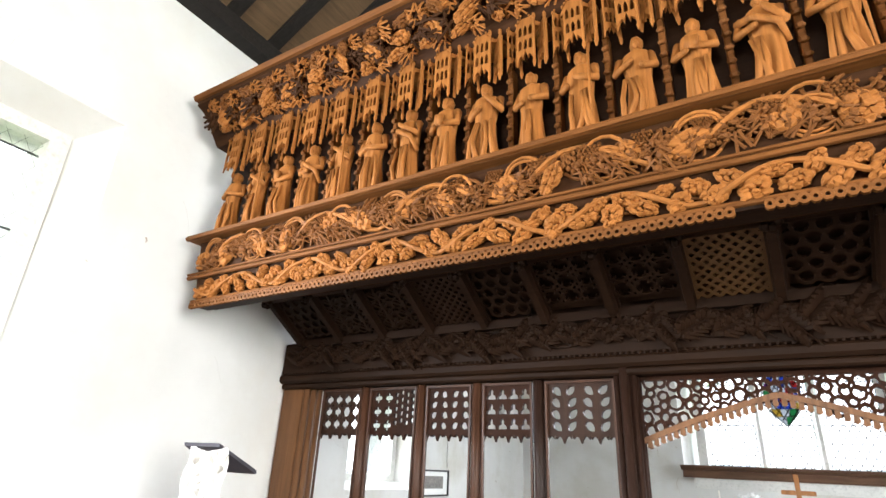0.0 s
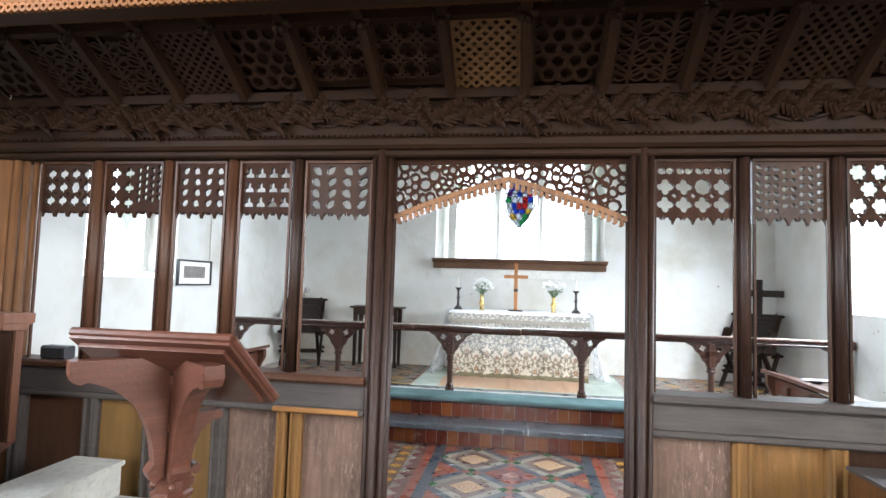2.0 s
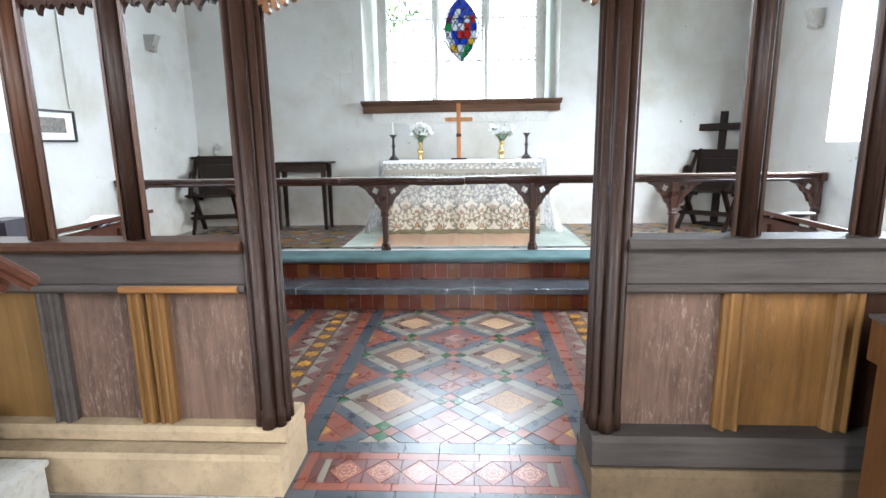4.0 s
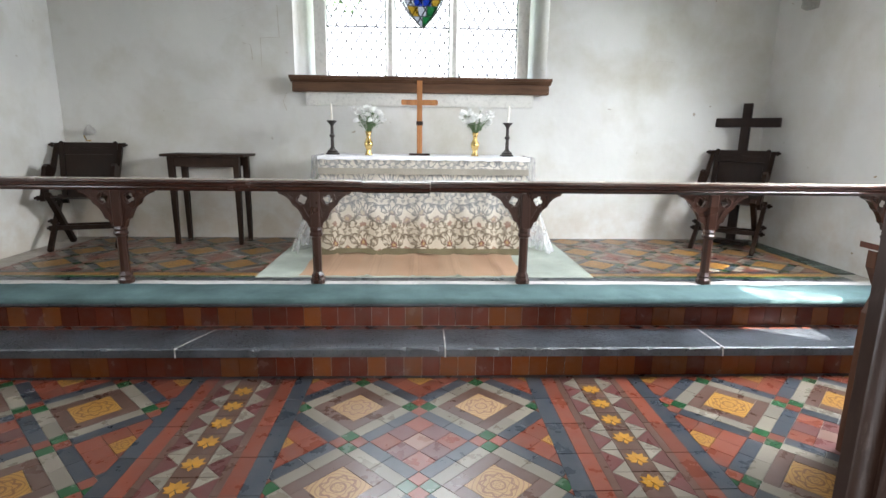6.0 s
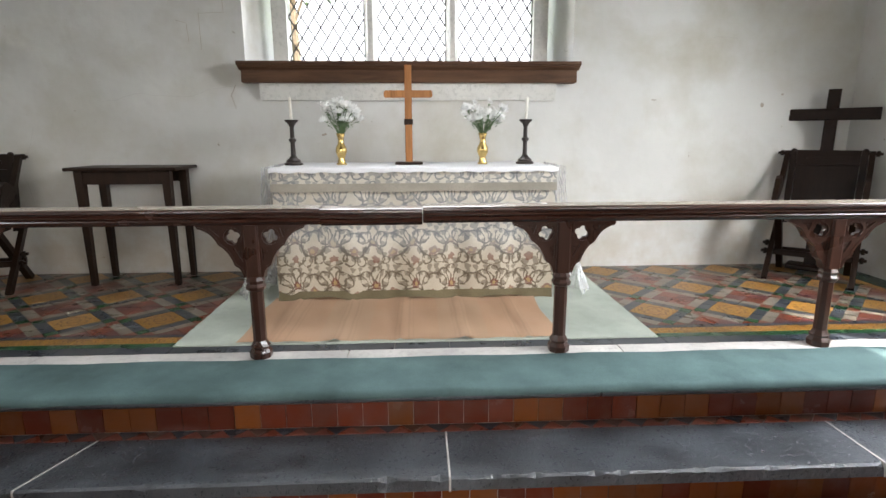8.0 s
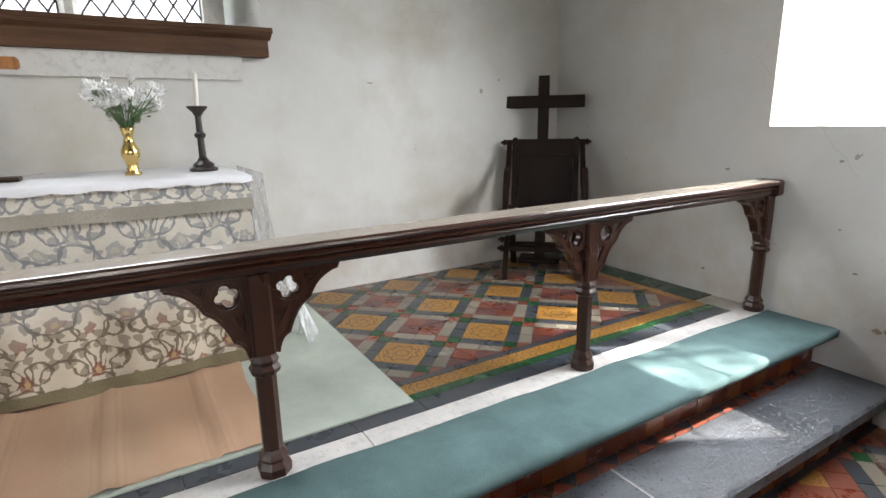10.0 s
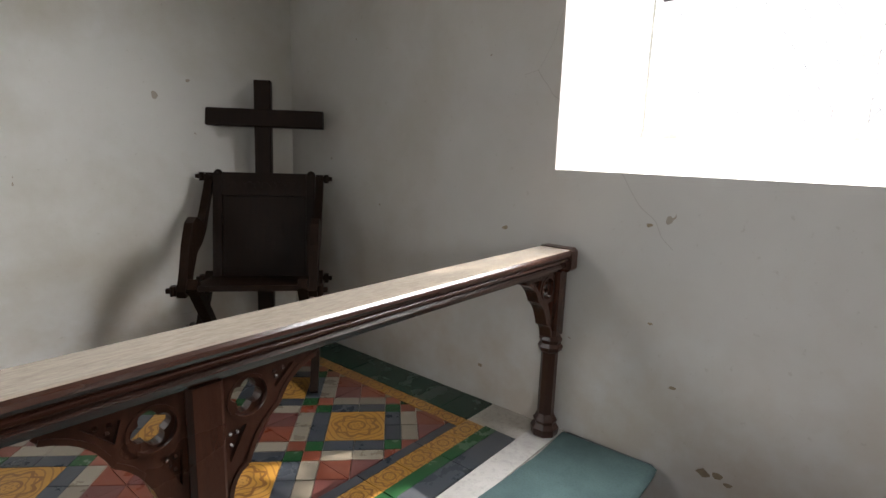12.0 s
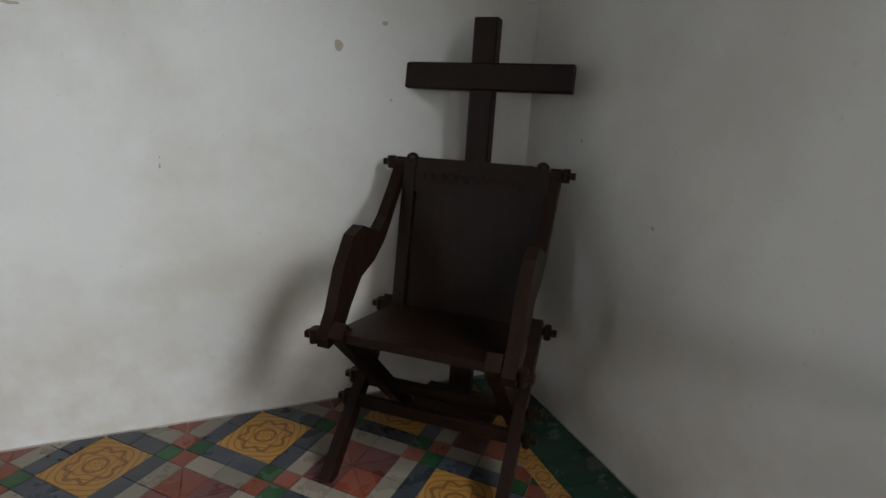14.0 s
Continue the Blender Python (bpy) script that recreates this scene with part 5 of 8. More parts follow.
def tracery_holes(kind, x0, x1, z0, z1, rnd):
    """Piercings of one screen panel."""
    w, h = x1 - x0, z1 - z0
    holes = []
    if kind == "crosses":
        n = round(w / 0.105)
        s = w / n
        rows = int(h / s)
        for j in range(rows):
            for i in range(n):
                cx, cz = x0 + s * (i + 0.5), z0 + s * (j + 0.5)
                if i == 2 and j == 1:
                    holes.append(lobes(cx, cz, s * 0.46, 8, 0, 0.15))
                else:
                    holes.append(lobes(cx, cz, s * 0.46, 4, 0, 0.36))
                if i and j:
                    holes.append(lobes(cx - s / 2, cz - s / 2, s * 0.17, 4, 0, 0.3, 8))
        zt = z0 + s * rows
        for i in range(n):
            cx = x0 + s * (i + 0.5)
            if z1 - zt > 0.03:
                for sg in (-1, 1):
                    holes.append(slot(cx + sg * s * 0.22, zt + (z1 - zt) * 0.5, s * 0.2, (z1 - zt) * 0.24, sg * 0.6))
    elif kind == "stars":
        s = w / 3
        j, z = 0, z1 - s * 0.42
        while z > z0 + s * 0.3:
            for i in range(4):
                cx = x0 + s * (i + (0.5 if j % 2 == 0 else 0.0))
                if x0 + s * 0.4 < cx < x1 - s * 0.4:
                    holes.append(lobes(cx, z, s * 0.455, 6, 0, 0.26))
                    holes.append(lobes(cx, z - s * 0.52, s * 0.12, 4, 0, 0.2, 8))
            j, z = j + 1, z - s * 0.86
    elif kind == "half":
        n = 8
        s = w / n
        for j in range(int(h / s)):
            for i in range(n):
                cx, cz = x0 + s * (i + 0.5), z1 - s * (j + 0.5)
                if i >= 4:
                    holes.append(slot(cx, cz + (s * 0.22 if i % 2 else -s * 0.12), s * 0.34, s * 0.40, 0.5))
                elif i % 2 == 0 and j % 2 == 0 and cz - s > z0:
                    holes.append(lobes(cx + s / 2, cz - s / 2, s * 0.86, 4, 0, 0.5))
    elif kind == "bells":
        rows, n = 3, 4
        for j in range(rows):
            for i in range(n):
                holes.append(bell(x0 + w * (i + 0.5) / n, z0 + h * (j + 0.5) / rows, min(w / n, h / rows) * 0.44))
    elif kind == "fern":
        n = 8
        s = w / n
        for i in range(n):
            for j in range(int(h / 0.048)):
                cz = z1 - 0.03 - j * 0.048 - (0.018 if i in (3, 4) else 0.0) + (0.014 if i in (0, 7) else 0)
                if cz > z0 + 0.016:
                    holes.append(slot(x0 + s * (i + 0.5), cz, s * 0.38, 0.014, 0.55 if i % 2 else -0.55))
    else:
        n = 2
        s = w / n
        for i in range(n):
            cx = x0 + s * (i + 0.5)
            for j in range(4):
                cz = z0 + h * (j + 0.5) / 4
                k = (0.23, 0.27, 0.26, 0.22)[j]
                for sg in (-1, 1):
                    holes.append(slot(cx + sg * s * k, cz, s * 0.16, h * 0.085, sg * (0.8 if kind == "trees" else -0.5)))
    return holes


BAYS = [(-3.22, -2.815), (-2.725, -2.29), (-2.20, -1.83), (-1.74, -1.38), (-1.29, -0.845), (0.845, 1.29), (1.38, 1.775), (1.865, 2.23), (2.32, 2.70), (2.80, 3.30)]
for n, (x0, x1) in enumerate(BAYS):
    rnd = random.Random(n)
    kind = ("crosses", "half", "roses", "bells", "trees", "crosses", "fern", "stars", "half", "bells")[n]
    zb, zt = TRB + 0.012, HEAD - 0.046
    m, s = 4, (x1 - x0) / 4
    low = []
    for i in range(m):
        a = x0 + s * i
        low += [(a, zb - 0.032), (a + s * 0.08, zb - 0.008), (a + s * 0.22, zb + 0.012), (a + s * 0.36, zb + 0.008), (a + s * 0.44, zb - 0.006), (a + s * 0.5, zb + 0.024), (a + s * 0.56, zb - 0.006), (a + s * 0.64, zb + 0.008), (a + s * 0.78, zb + 0.012), (a + s * 0.92, zb - 0.008)]
    outline = low + [(x1, zb - 0.032), (x1, zt), (x0, zt)]
    bm = fresh()
    holed_board(bm, outline, tracery_holes(kind, x0 + 0.016, x1 - 0.016, zb + 0.034, zt - 0.03, rnd), 3.385, 0.03)
    part("tracery", bm, M_OAK_DARK_Z if n in (0, 4, 6) else M_TRACERY, screen, "pierced carved tracery panel")
    bm = fresh()
    for xa, xb, za, zc in ((x0, x1, zt - 0.02, zt - 0.003), (x0, x0 + 0.014, RAILT, zt - 0.021), (x1 - 0.014, x1, RAILT, zt - 0.021)):
        box(bm, xa, xb, 3.352, 3.369, za, zc)
    part("bay_moulding", bm, M_OAK_RED if n < 5 else M_OAK_DARK_Z, screen)

# doorway head: flat arch with random pierced leaf work above a beaded honey strip
def arch_z(x):
    u = min(1.0, abs(x - 0.0) / 0.70)
    return 2.372 - 0.242 * (0.74 * u + 0.26 * u * u)


bm = fresh()
rnd = random.Random(21)
cells = []
for k in range(2600):
    x, r = rnd.uniform(-0.68, 0.68), rnd.uniform(0.022, 0.042)
    zlo, zhi = arch_z(x) + 0.03, HEAD - 0.05
    if zhi - zlo < r:
        continue
    z = rnd.uniform(zlo, zhi)
    if all(math.hypot(x - c[0], z - c[1]) > (r + c[2]) * 0.86 for c in cells):
        cells.append((x, z, r))
for x, z, r in cells:
    ring(bm, x, z, r, 0.015, 3.385, 0.032 + rnd.uniform(-0.003, 0.003), 8, rnd.uniform(0.9, 1.25))
flat_bar(bm, (-0.70, HEAD - 0.055), (0.70, HEAD - 0.055), 0.03, 3.385, 0.04)
part("door_tracery", bm, M_TRACERY, screen, "pierced leaf carving over the doorway")
bm = fresh()
for s in (-1, 1):
    xs = [s * 0.70 * k / 8 for k in range(9)]
    for a, b in zip(xs, xs[1:]):
        flat_bar(bm, (a, arch_z(a) + 0.022), (b, arch_z(b) + 0.022), 0.03, 3.38, 0.05 + 0.002 * (s > 0))
    for k in range(19):
        x = s * (0.02 + k * 0.036)
        prism(bm, [(x - 0.011, 3.36, arch_z(x) + 0.01), (x + 0.011, 3.36, arch_z(x) + 0.01), (x + 0.014, 3.36, arch_z(x) - 0.026), (x, 3.36, arch_z(x) - 0.034), (x - 0.014, 3.36, arch_z(x) - 0.026)], (0, 0.04, 0))
part("arch_strip", bm, M_POST_HONEY, screen, "honey-coloured toothed strip along the arch")

# ---- carved loft over the screen ----
loft = thing("loft_gallery", "golden carved oak rood loft front with niches", "gallery")
GX0, GX1 = -3.45, 3.5
# section of the front: dentil strip, two vine friezes, ledge, niche back, canopy rail, cornice
bm = fresh()
prism(bm, [(GX0, y, z) for y, z in ((2.17, 2.935), (2.30, 2.935), (2.30, 2.955), (2.17, 2.955))], (GX1 - GX0, 0, 0))
part("soffit_beam", bm, M_OAK_DARK, loft)
# ground of the friezes, coloured dark for the shade between the carvings
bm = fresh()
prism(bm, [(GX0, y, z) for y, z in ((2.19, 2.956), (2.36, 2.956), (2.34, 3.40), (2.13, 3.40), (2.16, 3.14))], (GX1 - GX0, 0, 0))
part("frieze_board", bm, M_CARVED_SHADE, loft)
for z, y, r in ((2.962, 2.165, 0.014), (3.135, 2.135, 0.014), (3.158, 2.125, 0.008), (3.415, 2.06, 0.018)):
    bm = fresh()
    x0 = GX0 - (0.06 if z > 3.1 else 0.0)
    prism(bm, [(x0, y + r * math.cos(math.tau * k / 8) * 1.3, z + r * math.sin(math.tau * k / 8)) for k in range(8)], (GX1 - x0, 0, 0))
    part("moulding", bm, M_CARVED_B, loft, "rounded moulding")
bm = fresh()
prism(bm, [(GX0 - 0.05, y, z) for y, z in ((2.04, 3.40), (2.33, 3.40), (2.33, 3.428), (2.04, 3.428))], (GX1 - GX0 + 0.05, 0, 0))
part("ledge", bm, M_CARVED_B, loft)
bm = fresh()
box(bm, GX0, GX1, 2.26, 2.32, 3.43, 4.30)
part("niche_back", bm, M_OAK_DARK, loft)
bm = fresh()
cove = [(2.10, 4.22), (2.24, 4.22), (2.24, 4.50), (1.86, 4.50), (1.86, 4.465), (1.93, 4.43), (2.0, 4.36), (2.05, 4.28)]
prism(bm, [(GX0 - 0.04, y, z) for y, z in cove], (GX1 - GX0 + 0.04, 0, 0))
part("cornice", bm, M_CARVED_SHADE, loft, "hollow cornice with its shade in a dark colour")
bm = fresh()
prism(bm, [(GX0 - 0.06, y, z) for y, z in ((1.84, 4.502), (2.2, 4.502), (2.2, 4.53), (1.82, 4.53))], (GX1 - GX0 + 0.06, 0, 0))
part("cornice_cap", bm, M_CARVED_B, loft)

# toothed strip in two lengths, with round holes
for x0, x1, dz in ((GX0, 0.0, 0.0), (0.07, GX1, 0.006)):
    bm = fresh()
    n = int((x1 - x0) / 0.036)
    for k in range(n):
        cx = x0 + (k + 0.5) * 0.036
        zc, q = 2.929 + dz, 0.0178
        hole = [(cx + 0.0085 * math.cos(math.tau * i / 10), zc + 0.0085 * math.sin(math.tau * i / 10)) for i in range(10)]
        plate_with_hole(bm, [(cx - q, zc - 0.019), (cx, zc - 0.024), (cx + q, zc - 0.019), (cx + q, zc + 0.023), (cx - q, zc + 0.023)], cx, zc, hole, 2.155, 0.02)
    tagged(part("toothed_strip", bm, M_CARVED_B, loft, "strip with a row of round holes"), kind="stuff")


def vine(bm, x0, x1, zc, amp, y, period, r, phase=0.0, lean=0.0):
    n = int((x1 - x0) / (period / 12))
    pts = []
    for i in range(n + 1):
        x = x0 + (x1 - x0) * i / n
        s = math.sin(math.tau * x / period + phase)
        pts.append((x, y - lean * s * amp - 0.012 * math.cos(math.tau * 2 * x / period), zc + amp * s))
    tube(bm, pts, r, 6)


def leaf_boss(name, size, seed, kind):
    """One carved cluster: a lobed leaf, a bunch of grapes or an open star of stems."""
    rnd = random.Random(seed)
    bm = fresh()
    if kind == "leaf":
        for k in range(11):
            a = math.tau * k / 11
            rr = size * rnd.uniform(0.35, 0.62)
            blob(bm, (rr * math.cos(a), -0.012 - rnd.random() * 0.012, rr * 0.72 * math.sin(a)), (size * 0.26, 0.022, size * 0.2), 6, 4, 0.5, rnd)
        for k in range(7):
            blob(bm, (rnd.uniform(-0.3, 0.3) * size, -0.028, rnd.uniform(-0.25, 0.25) * size), (size * 0.17, 0.02, size * 0.14), 6, 4, 0.4, rnd)
    elif kind == "grapes":
        for row in range(4):
            for k in range(6 - row):
                blob(bm, ((k - (5 - row) / 2) * size * 0.2, -0.02, -row * size * 0.2 + size * 0.3), (size * 0.11, 0.018, size * 0.11), 6, 4, 0.1, rnd)
    else:
        for k in range(9):
            a = math.tau * k / 9
            b = a + rnd.uniform(0.8, 1.9)
            p = (size * math.cos(a), 0.0, size * 0.75 * math.sin(a))
            q = (size * 0.9 * math.cos(b), 0.0, size * 0.7 * math.sin(b))
            m = ((p[0] + q[0]) * 0.22, -0.035, (p[2] + q[2]) * 0.22)
            tube(bm, [p, m, q], size * 0.075, 5)
        for k in range(5):
            blob(bm, (rnd.uniform(-0.5, 0.5) * size, -0.03, rnd.uniform(-0.4, 0.4) * size), (size * 0.15, 0.014, size * 0.12), 6, 4, 0.4, rnd)
    return shaped(name, bm, M_CARVED, False)


BOSS = {}


def set_boss(name, kind, size, variants, material, parent, x, y, z, tilt, rnd):
    v = rnd.randrange(variants)
    key = (kind, size, v, material.name)
    if key not in BOSS:
        me = leaf_boss(name, size, v * 7 + len(kind), kind)
        me.materials[0] = material
        BOSS[key] = me
    ob = new(name, BOSS[key])
    ob.parent = parent
    ob.matrix_basis = pose(x, y, z, tilt, rnd.uniform(-60, 60) if kind != "grapes" else rnd.uniform(-25, 25), 0) @ Matrix.Diagonal((rnd.uniform(0.9, 1.45), 1.0, rnd.uniform(0.8, 1.05), 1))
    return ob


rnd = random.Random(31)
# lower frieze: broad ribbon stem, tulip leaves
bm = fresh()
vine(bm, GX0 + 0.05, GX1, 3.045, 0.058, 2.140, 0.62, 0.013)
part("vine_stem", bm, M_CARVED, loft, "waving carved stem")
bm = fresh()
vine(bm, GX0 + 0.05, GX1, 3.045, 0.03, 2.175, 0.31, 0.008, 1.0)
part("vine_stem", bm, M_CARVED_B, loft)
k = 0
x = GX0 + 0.1
while x < GX1 - 0.05:
    set_boss("carved_leaf", "leaf", 0.072 if k % 2 else 0.082, 5, M_CARVED, loft, x, 2.168, 3.045 + (0.028 if k % 2 else -0.028), 4, rnd)
    x += 0.068
    k += 1
# upper frieze: grapes, leaves and knotted open stems, leaning outward
bm = fresh()
vine(bm, GX0 + 0.02, GX1, 3.28, 0.085, 2.115, 0.78, 0.014, 0.4, 0.25)
part("vine_stem", bm, M_CARVED, loft, "waving carved stem")
bm = fresh()
vine(bm, GX0 + 0.02, GX1, 3.28, 0.06, 2.125, 0.39, 0.009, 2.0, 0.25)
part("vine_stem", bm, M_CARVED_B, loft)
x, k = GX0 + 0.22, 0
while x < GX1 - 0.2:
    bm = fresh()
    for r, dz, sq in ((0.105, 0.0, 1.0), (0.07, 0.018 * (-1) ** k, 1.25)):
        pts = [(x + r * sq * math.cos(math.tau * i / 16), 2.115 - 0.22 * r * math.sin(math.tau * i / 16), 3.278 + dz + r * math.sin(math.tau * i / 16)) for i in range(15)]
        tube(bm, pts, 0.0095, 6, 0.006)
    part("vine_loop", bm, M_CARVED, loft, "looped carved vine stem")
    x += 0.39
    k += 1
k, x = 0, GX0 + 0.10
while x < GX1 - 0.06:
    kind = ("leaf", "knot", "leaf", "grapes", "knot")[k % 5]
    size = {"leaf": 0.118, "knot": 0.125, "grapes": 0.12}[kind]
    set_boss("carved_" + ("leaf" if kind == "leaf" else "grape_bunch" if kind == "grapes" else "stem"), kind, size, 4, M_CARVED if kind == "leaf" else M_CARVED_B, loft, x, 2.135, 3.275 + rnd.uniform(-0.035, 0.035), 12, rnd)
    if k % 2:
        set_boss("carved_grape_bunch", "grapes", 0.075, 2, M_CARVED_B, loft, x + 0.07, 2.12, 3.33, 12, rnd)
    set_boss("carved_stem", "knot", 0.10, 4, M_CARVED_B, loft, x + 0.05, 2.13, 3.275 + rnd.uniform(-0.06, 0.06), 12, rnd)
    x += 0.118
    k += 1
# cornice trail
bm = fresh()
vine(bm, GX0 + 0.02, GX1, 4.385, 0.055, 1.965, 0.70, 0.013, 0.9, 0.75)
part("vine_stem", bm, M_CARVED, loft, "waving carved stem")
x = GX0 + 0.12
k = 0
while x < GX1 - 0.1:
    set_boss("carved_stem" if k % 2 == 0 else "carved_leaf", "knot" if k % 2 == 0 else "leaf", 0.135 if k % 2 == 0 else 0.11, 4, M_CARVED_SHADE if k % 2 == 0 else M_CARVED, loft, x, 1.955, 4.36, 42, rnd)
    set_boss("carved_leaf", "leaf", 0.085, 4, M_CARVED_B if k % 2 else M_CARVED, loft, x + 0.05, 1.90 if k % 2 else 2.01, 4.42 if k % 2 else 4.30, 42, rnd)
    set_boss("carved_stem", "knot", 0.085, 4, M_CARVED, loft, x + 0.02, 2.02 if k % 2 else 1.90, 4.30 if k % 2 else 4.42, 42, rnd)
    x += 0.115
    k += 1


def statue_mesh(seed):
    """A robed figure in plain carved wood: folds, crossed arms, lumpy head."""
    rnd = random.Random(seed)
    bm = fresh()
    h = 0.53
    twist, folds, lean = rnd.uniform(-0.5, 0.5), rnd.choice((7, 8, 9)), rnd.uniform(-0.02, 0.02)
    prof = [(0.0, 0.088, 0.060), (0.05, 0.084, 0.058), (0.18, 0.074, 0.054), (0.34, 0.066, 0.050), (0.50, 0.064, 0.046), (0.62, 0.076, 0.048), (0.72, 0.083, 0.050), (0.79, 0.074, 0.044), (0.83, 0.030, 0.028), (0.86, 0.024, 0.024)]
    n, rings = 40, []
    fine = []
    for (f0, a0, b0), (f1, a1, b1) in zip(prof, prof[1:]):
        for q in range(4):
            u = q / 4
            fine.append((f0 + (f1 - f0) * u, a0 + (a1 - a0) * u, b0 + (b1 - b0) * u))
    fine.append(prof[-1])
    sash = rnd.uniform(0.44, 0.52)
    for f, rx, ry in fine:
        amp = 0.26 * max(0.0, 0.80 - f) ** 0.8 * (0.45 if abs(f - sash) < 0.03 else 1.0)
        rr = []
        for i in range(n):
            a = math.tau * i / n
            wave = math.sin(folds * a + 6 * twist * f + seed)
            k = 1 + amp * (abs(wave) ** 0.6 * (1 if wave > 0 else -1)) * 0.75 + 0.07 * max(0.0, 0.8 - f) * math.sin(17 * a - 9 * twist * f + 2 * seed) + 0.05 * math.sin(3 * a + 9 * f + seed)
            k += 0.07 if f < 0.03 else 0.0
            rr.append(bm.verts.new((lean * math.sin(math.pi * f) + 0.86 * rx * k * math.cos(a), ry * k * math.sin(a), f * h)))
        rings.append(rr)
    for a, b in zip(rings, rings[1:]):
        for i in range(n):
            j = (i + 1) % n
            bm.faces.new((a[i], a[j], b[j], b[i]))
    bm.faces.new(rings[-1])
    bm.faces.new(list(reversed(rings[0])))
    blob(bm, (lean, -0.004, h * 0.925), (0.029, 0.032, 0.040), 9, 7, 0.12, rnd)
    if rnd.random() < 0.7:
        blob(bm, (lean, -0.026, h * 0.885), (0.018, 0.014, 0.028), 7, 5, 0.2, rnd)
    blob(bm, (lean, 0.012, h * 0.93), (0.036, 0.028, 0.042), 8, 6, 0.2, rnd)
    up = rnd.random() < 0.35
    for sg in (-1, 1):
        hand = (rnd.uniform(-0.03, 0.03) + sg * 0.012, -0.075, h * (0.60 + (0.14 if up and sg > 0 else rnd.uniform(-0.05, 0.05))))
        tube(bm, [(sg * 0.070, 0.0, h * 0.76), (sg * 0.092, -0.022, h * 0.60), hand], 0.026, 7, 0.014)
        blob(bm, hand, (0.014, 0.012, 0.016), 6, 4)
    kind = rnd.randrange(4)
    if kind == 0:
        prism(bm, [(-0.03, -0.085, h * 0.60), (0.028, -0.085, h * 0.57), (0.036, -0.085, h * 0.68), (-0.022, -0.085, h * 0.71)], (0, 0.02, 0))
    elif kind == 1:
        tube(bm, [(0.07, -0.06, 0.02), (0.075, -0.065, h * 0.95)], 0.007, 5)
    elif kind == 2:
        tube(bm, [(-0.085, -0.02, h * 0.72), (-0.02, -0.075, h * 0.66), (0.07, -0.06, h * 0.55), (0.085, -0.01, h * 0.40)], 0.02, 6, 0.012)
    for k in range(4):
        x = rnd.uniform(-0.05, 0.05)
        tube(bm, [(x, -0.048, h * 0.48), (x + rnd.uniform(-0.03, 0.03), -0.064, h * 0.25), (x * 1.2 + rnd.uniform(-0.03, 0.03), -0.062, 0.01)], 0.010, 5, 0.016)
    return shaped("statue", bm, M_CARVED, True)


STATUES = [statue_mesh(s) for s in range(15)]
rnd = random.Random(77)
for k in range(26):
    x = -3.21 + k * 0.2615
    ob = new("statue", STATUES[k % 15])
    ob.matrix_basis = pose(x, 2.165, 3.428, 0, 0, rnd.uniform(-14, 14)) @ Matrix.Scale(rnd.uniform(0.95, 1.04), 4)
    tagged(ob, ("robed carved oak statue with hands at its chest", "robed carved oak statue in heavy folds", "bearded carved oak statue in a long robe")[k % 3], "statue", "statues in the loft niches")


def canopy(bm):
    """A hanging niche canopy: three canted boards with rows of lancet piercings, an ogee cusped edge and crocketed pinnacles."""
    for cx, cy, w, turn in ((0.0, -0.05, 0.096, 0.0), (-0.078, -0.022, 0.072, 0.62), (0.078, -0.022, 0.072, -0.62)):
        start = len(bm.verts)
        low = [(-w / 2, -0.03), (-w * 0.36, 0.0), (-w * 0.2, 0.012), (-w * 0.14, -0.004), (0.0, 0.034), (w * 0.14, -0.004), (w * 0.2, 0.012), (w * 0.36, 0.0), (w / 2, -0.03)]
        holes = []
        for j in range(2):
            z = 0.055 + j * 0.062
            for i in range(3):
                x, q = (i - 1) * w * 0.29, w * 0.095
                holes.append([(x - q, z - 0.02), (x + q, z - 0.02), (x + q, z + 0.012), (x, z + 0.026), (x - q, z + 0.012)])
        holed_board(bm, low + [(w / 2, 0.155), (0.0, 0.205), (-w / 2, 0.155)], holes, 0.0, 0.016)
        for s2 in (-1, 1):
            for q in range(4):
                blob(bm, (s2 * w * 0.5 * (1 - q / 4), -0.008, 0.158 + q * 0.0125), (0.008, 0.009, 0.008), 5, 4)
        lathe(bm, [(0.004, -0.055), (0.010, -0.035), (0.006, -0.02), (0.007, 0.16), (0.011, 0.17), (0.002, 0.225)], 6, (w / 2, -0.008, 0))
        c, sn = math.cos(turn), math.sin(turn)
        bm.verts.ensure_lookup_table()
        for v in bm.verts[start:]:
            x, y = v.co.x, v.co.y
            v.co.x, v.co.y = cx + x * c - y * sn, cy + x * sn + y * c
    prism(bm, [(-0.108, 0.0, 0.14), (-0.05, -0.045, 0.14), (0.05, -0.045, 0.14), (0.108, 0.0, 0.14), (0.108, 0.09, 0.14), (-0.108, 0.09, 0.14)], (0, 0, 0.02))


def shaft(bm):
    """A niche buttress with crockets up its face."""
    post(bm, -0.015, 0.015, -0.02, 0.05, 0.0, 0.60, 0.005)
    for k in range(7):
        blob(bm, (0.0, -0.028, 0.06 + k * 0.075), (0.022, 0.016, 0.016), 6, 4)
    lathe(bm, [(0.02, 0.58), (0.014, 0.62), (0.016, 0.74), (0.02, 0.76), (0.003, 0.83)], 6, (0, -0.01, 0))


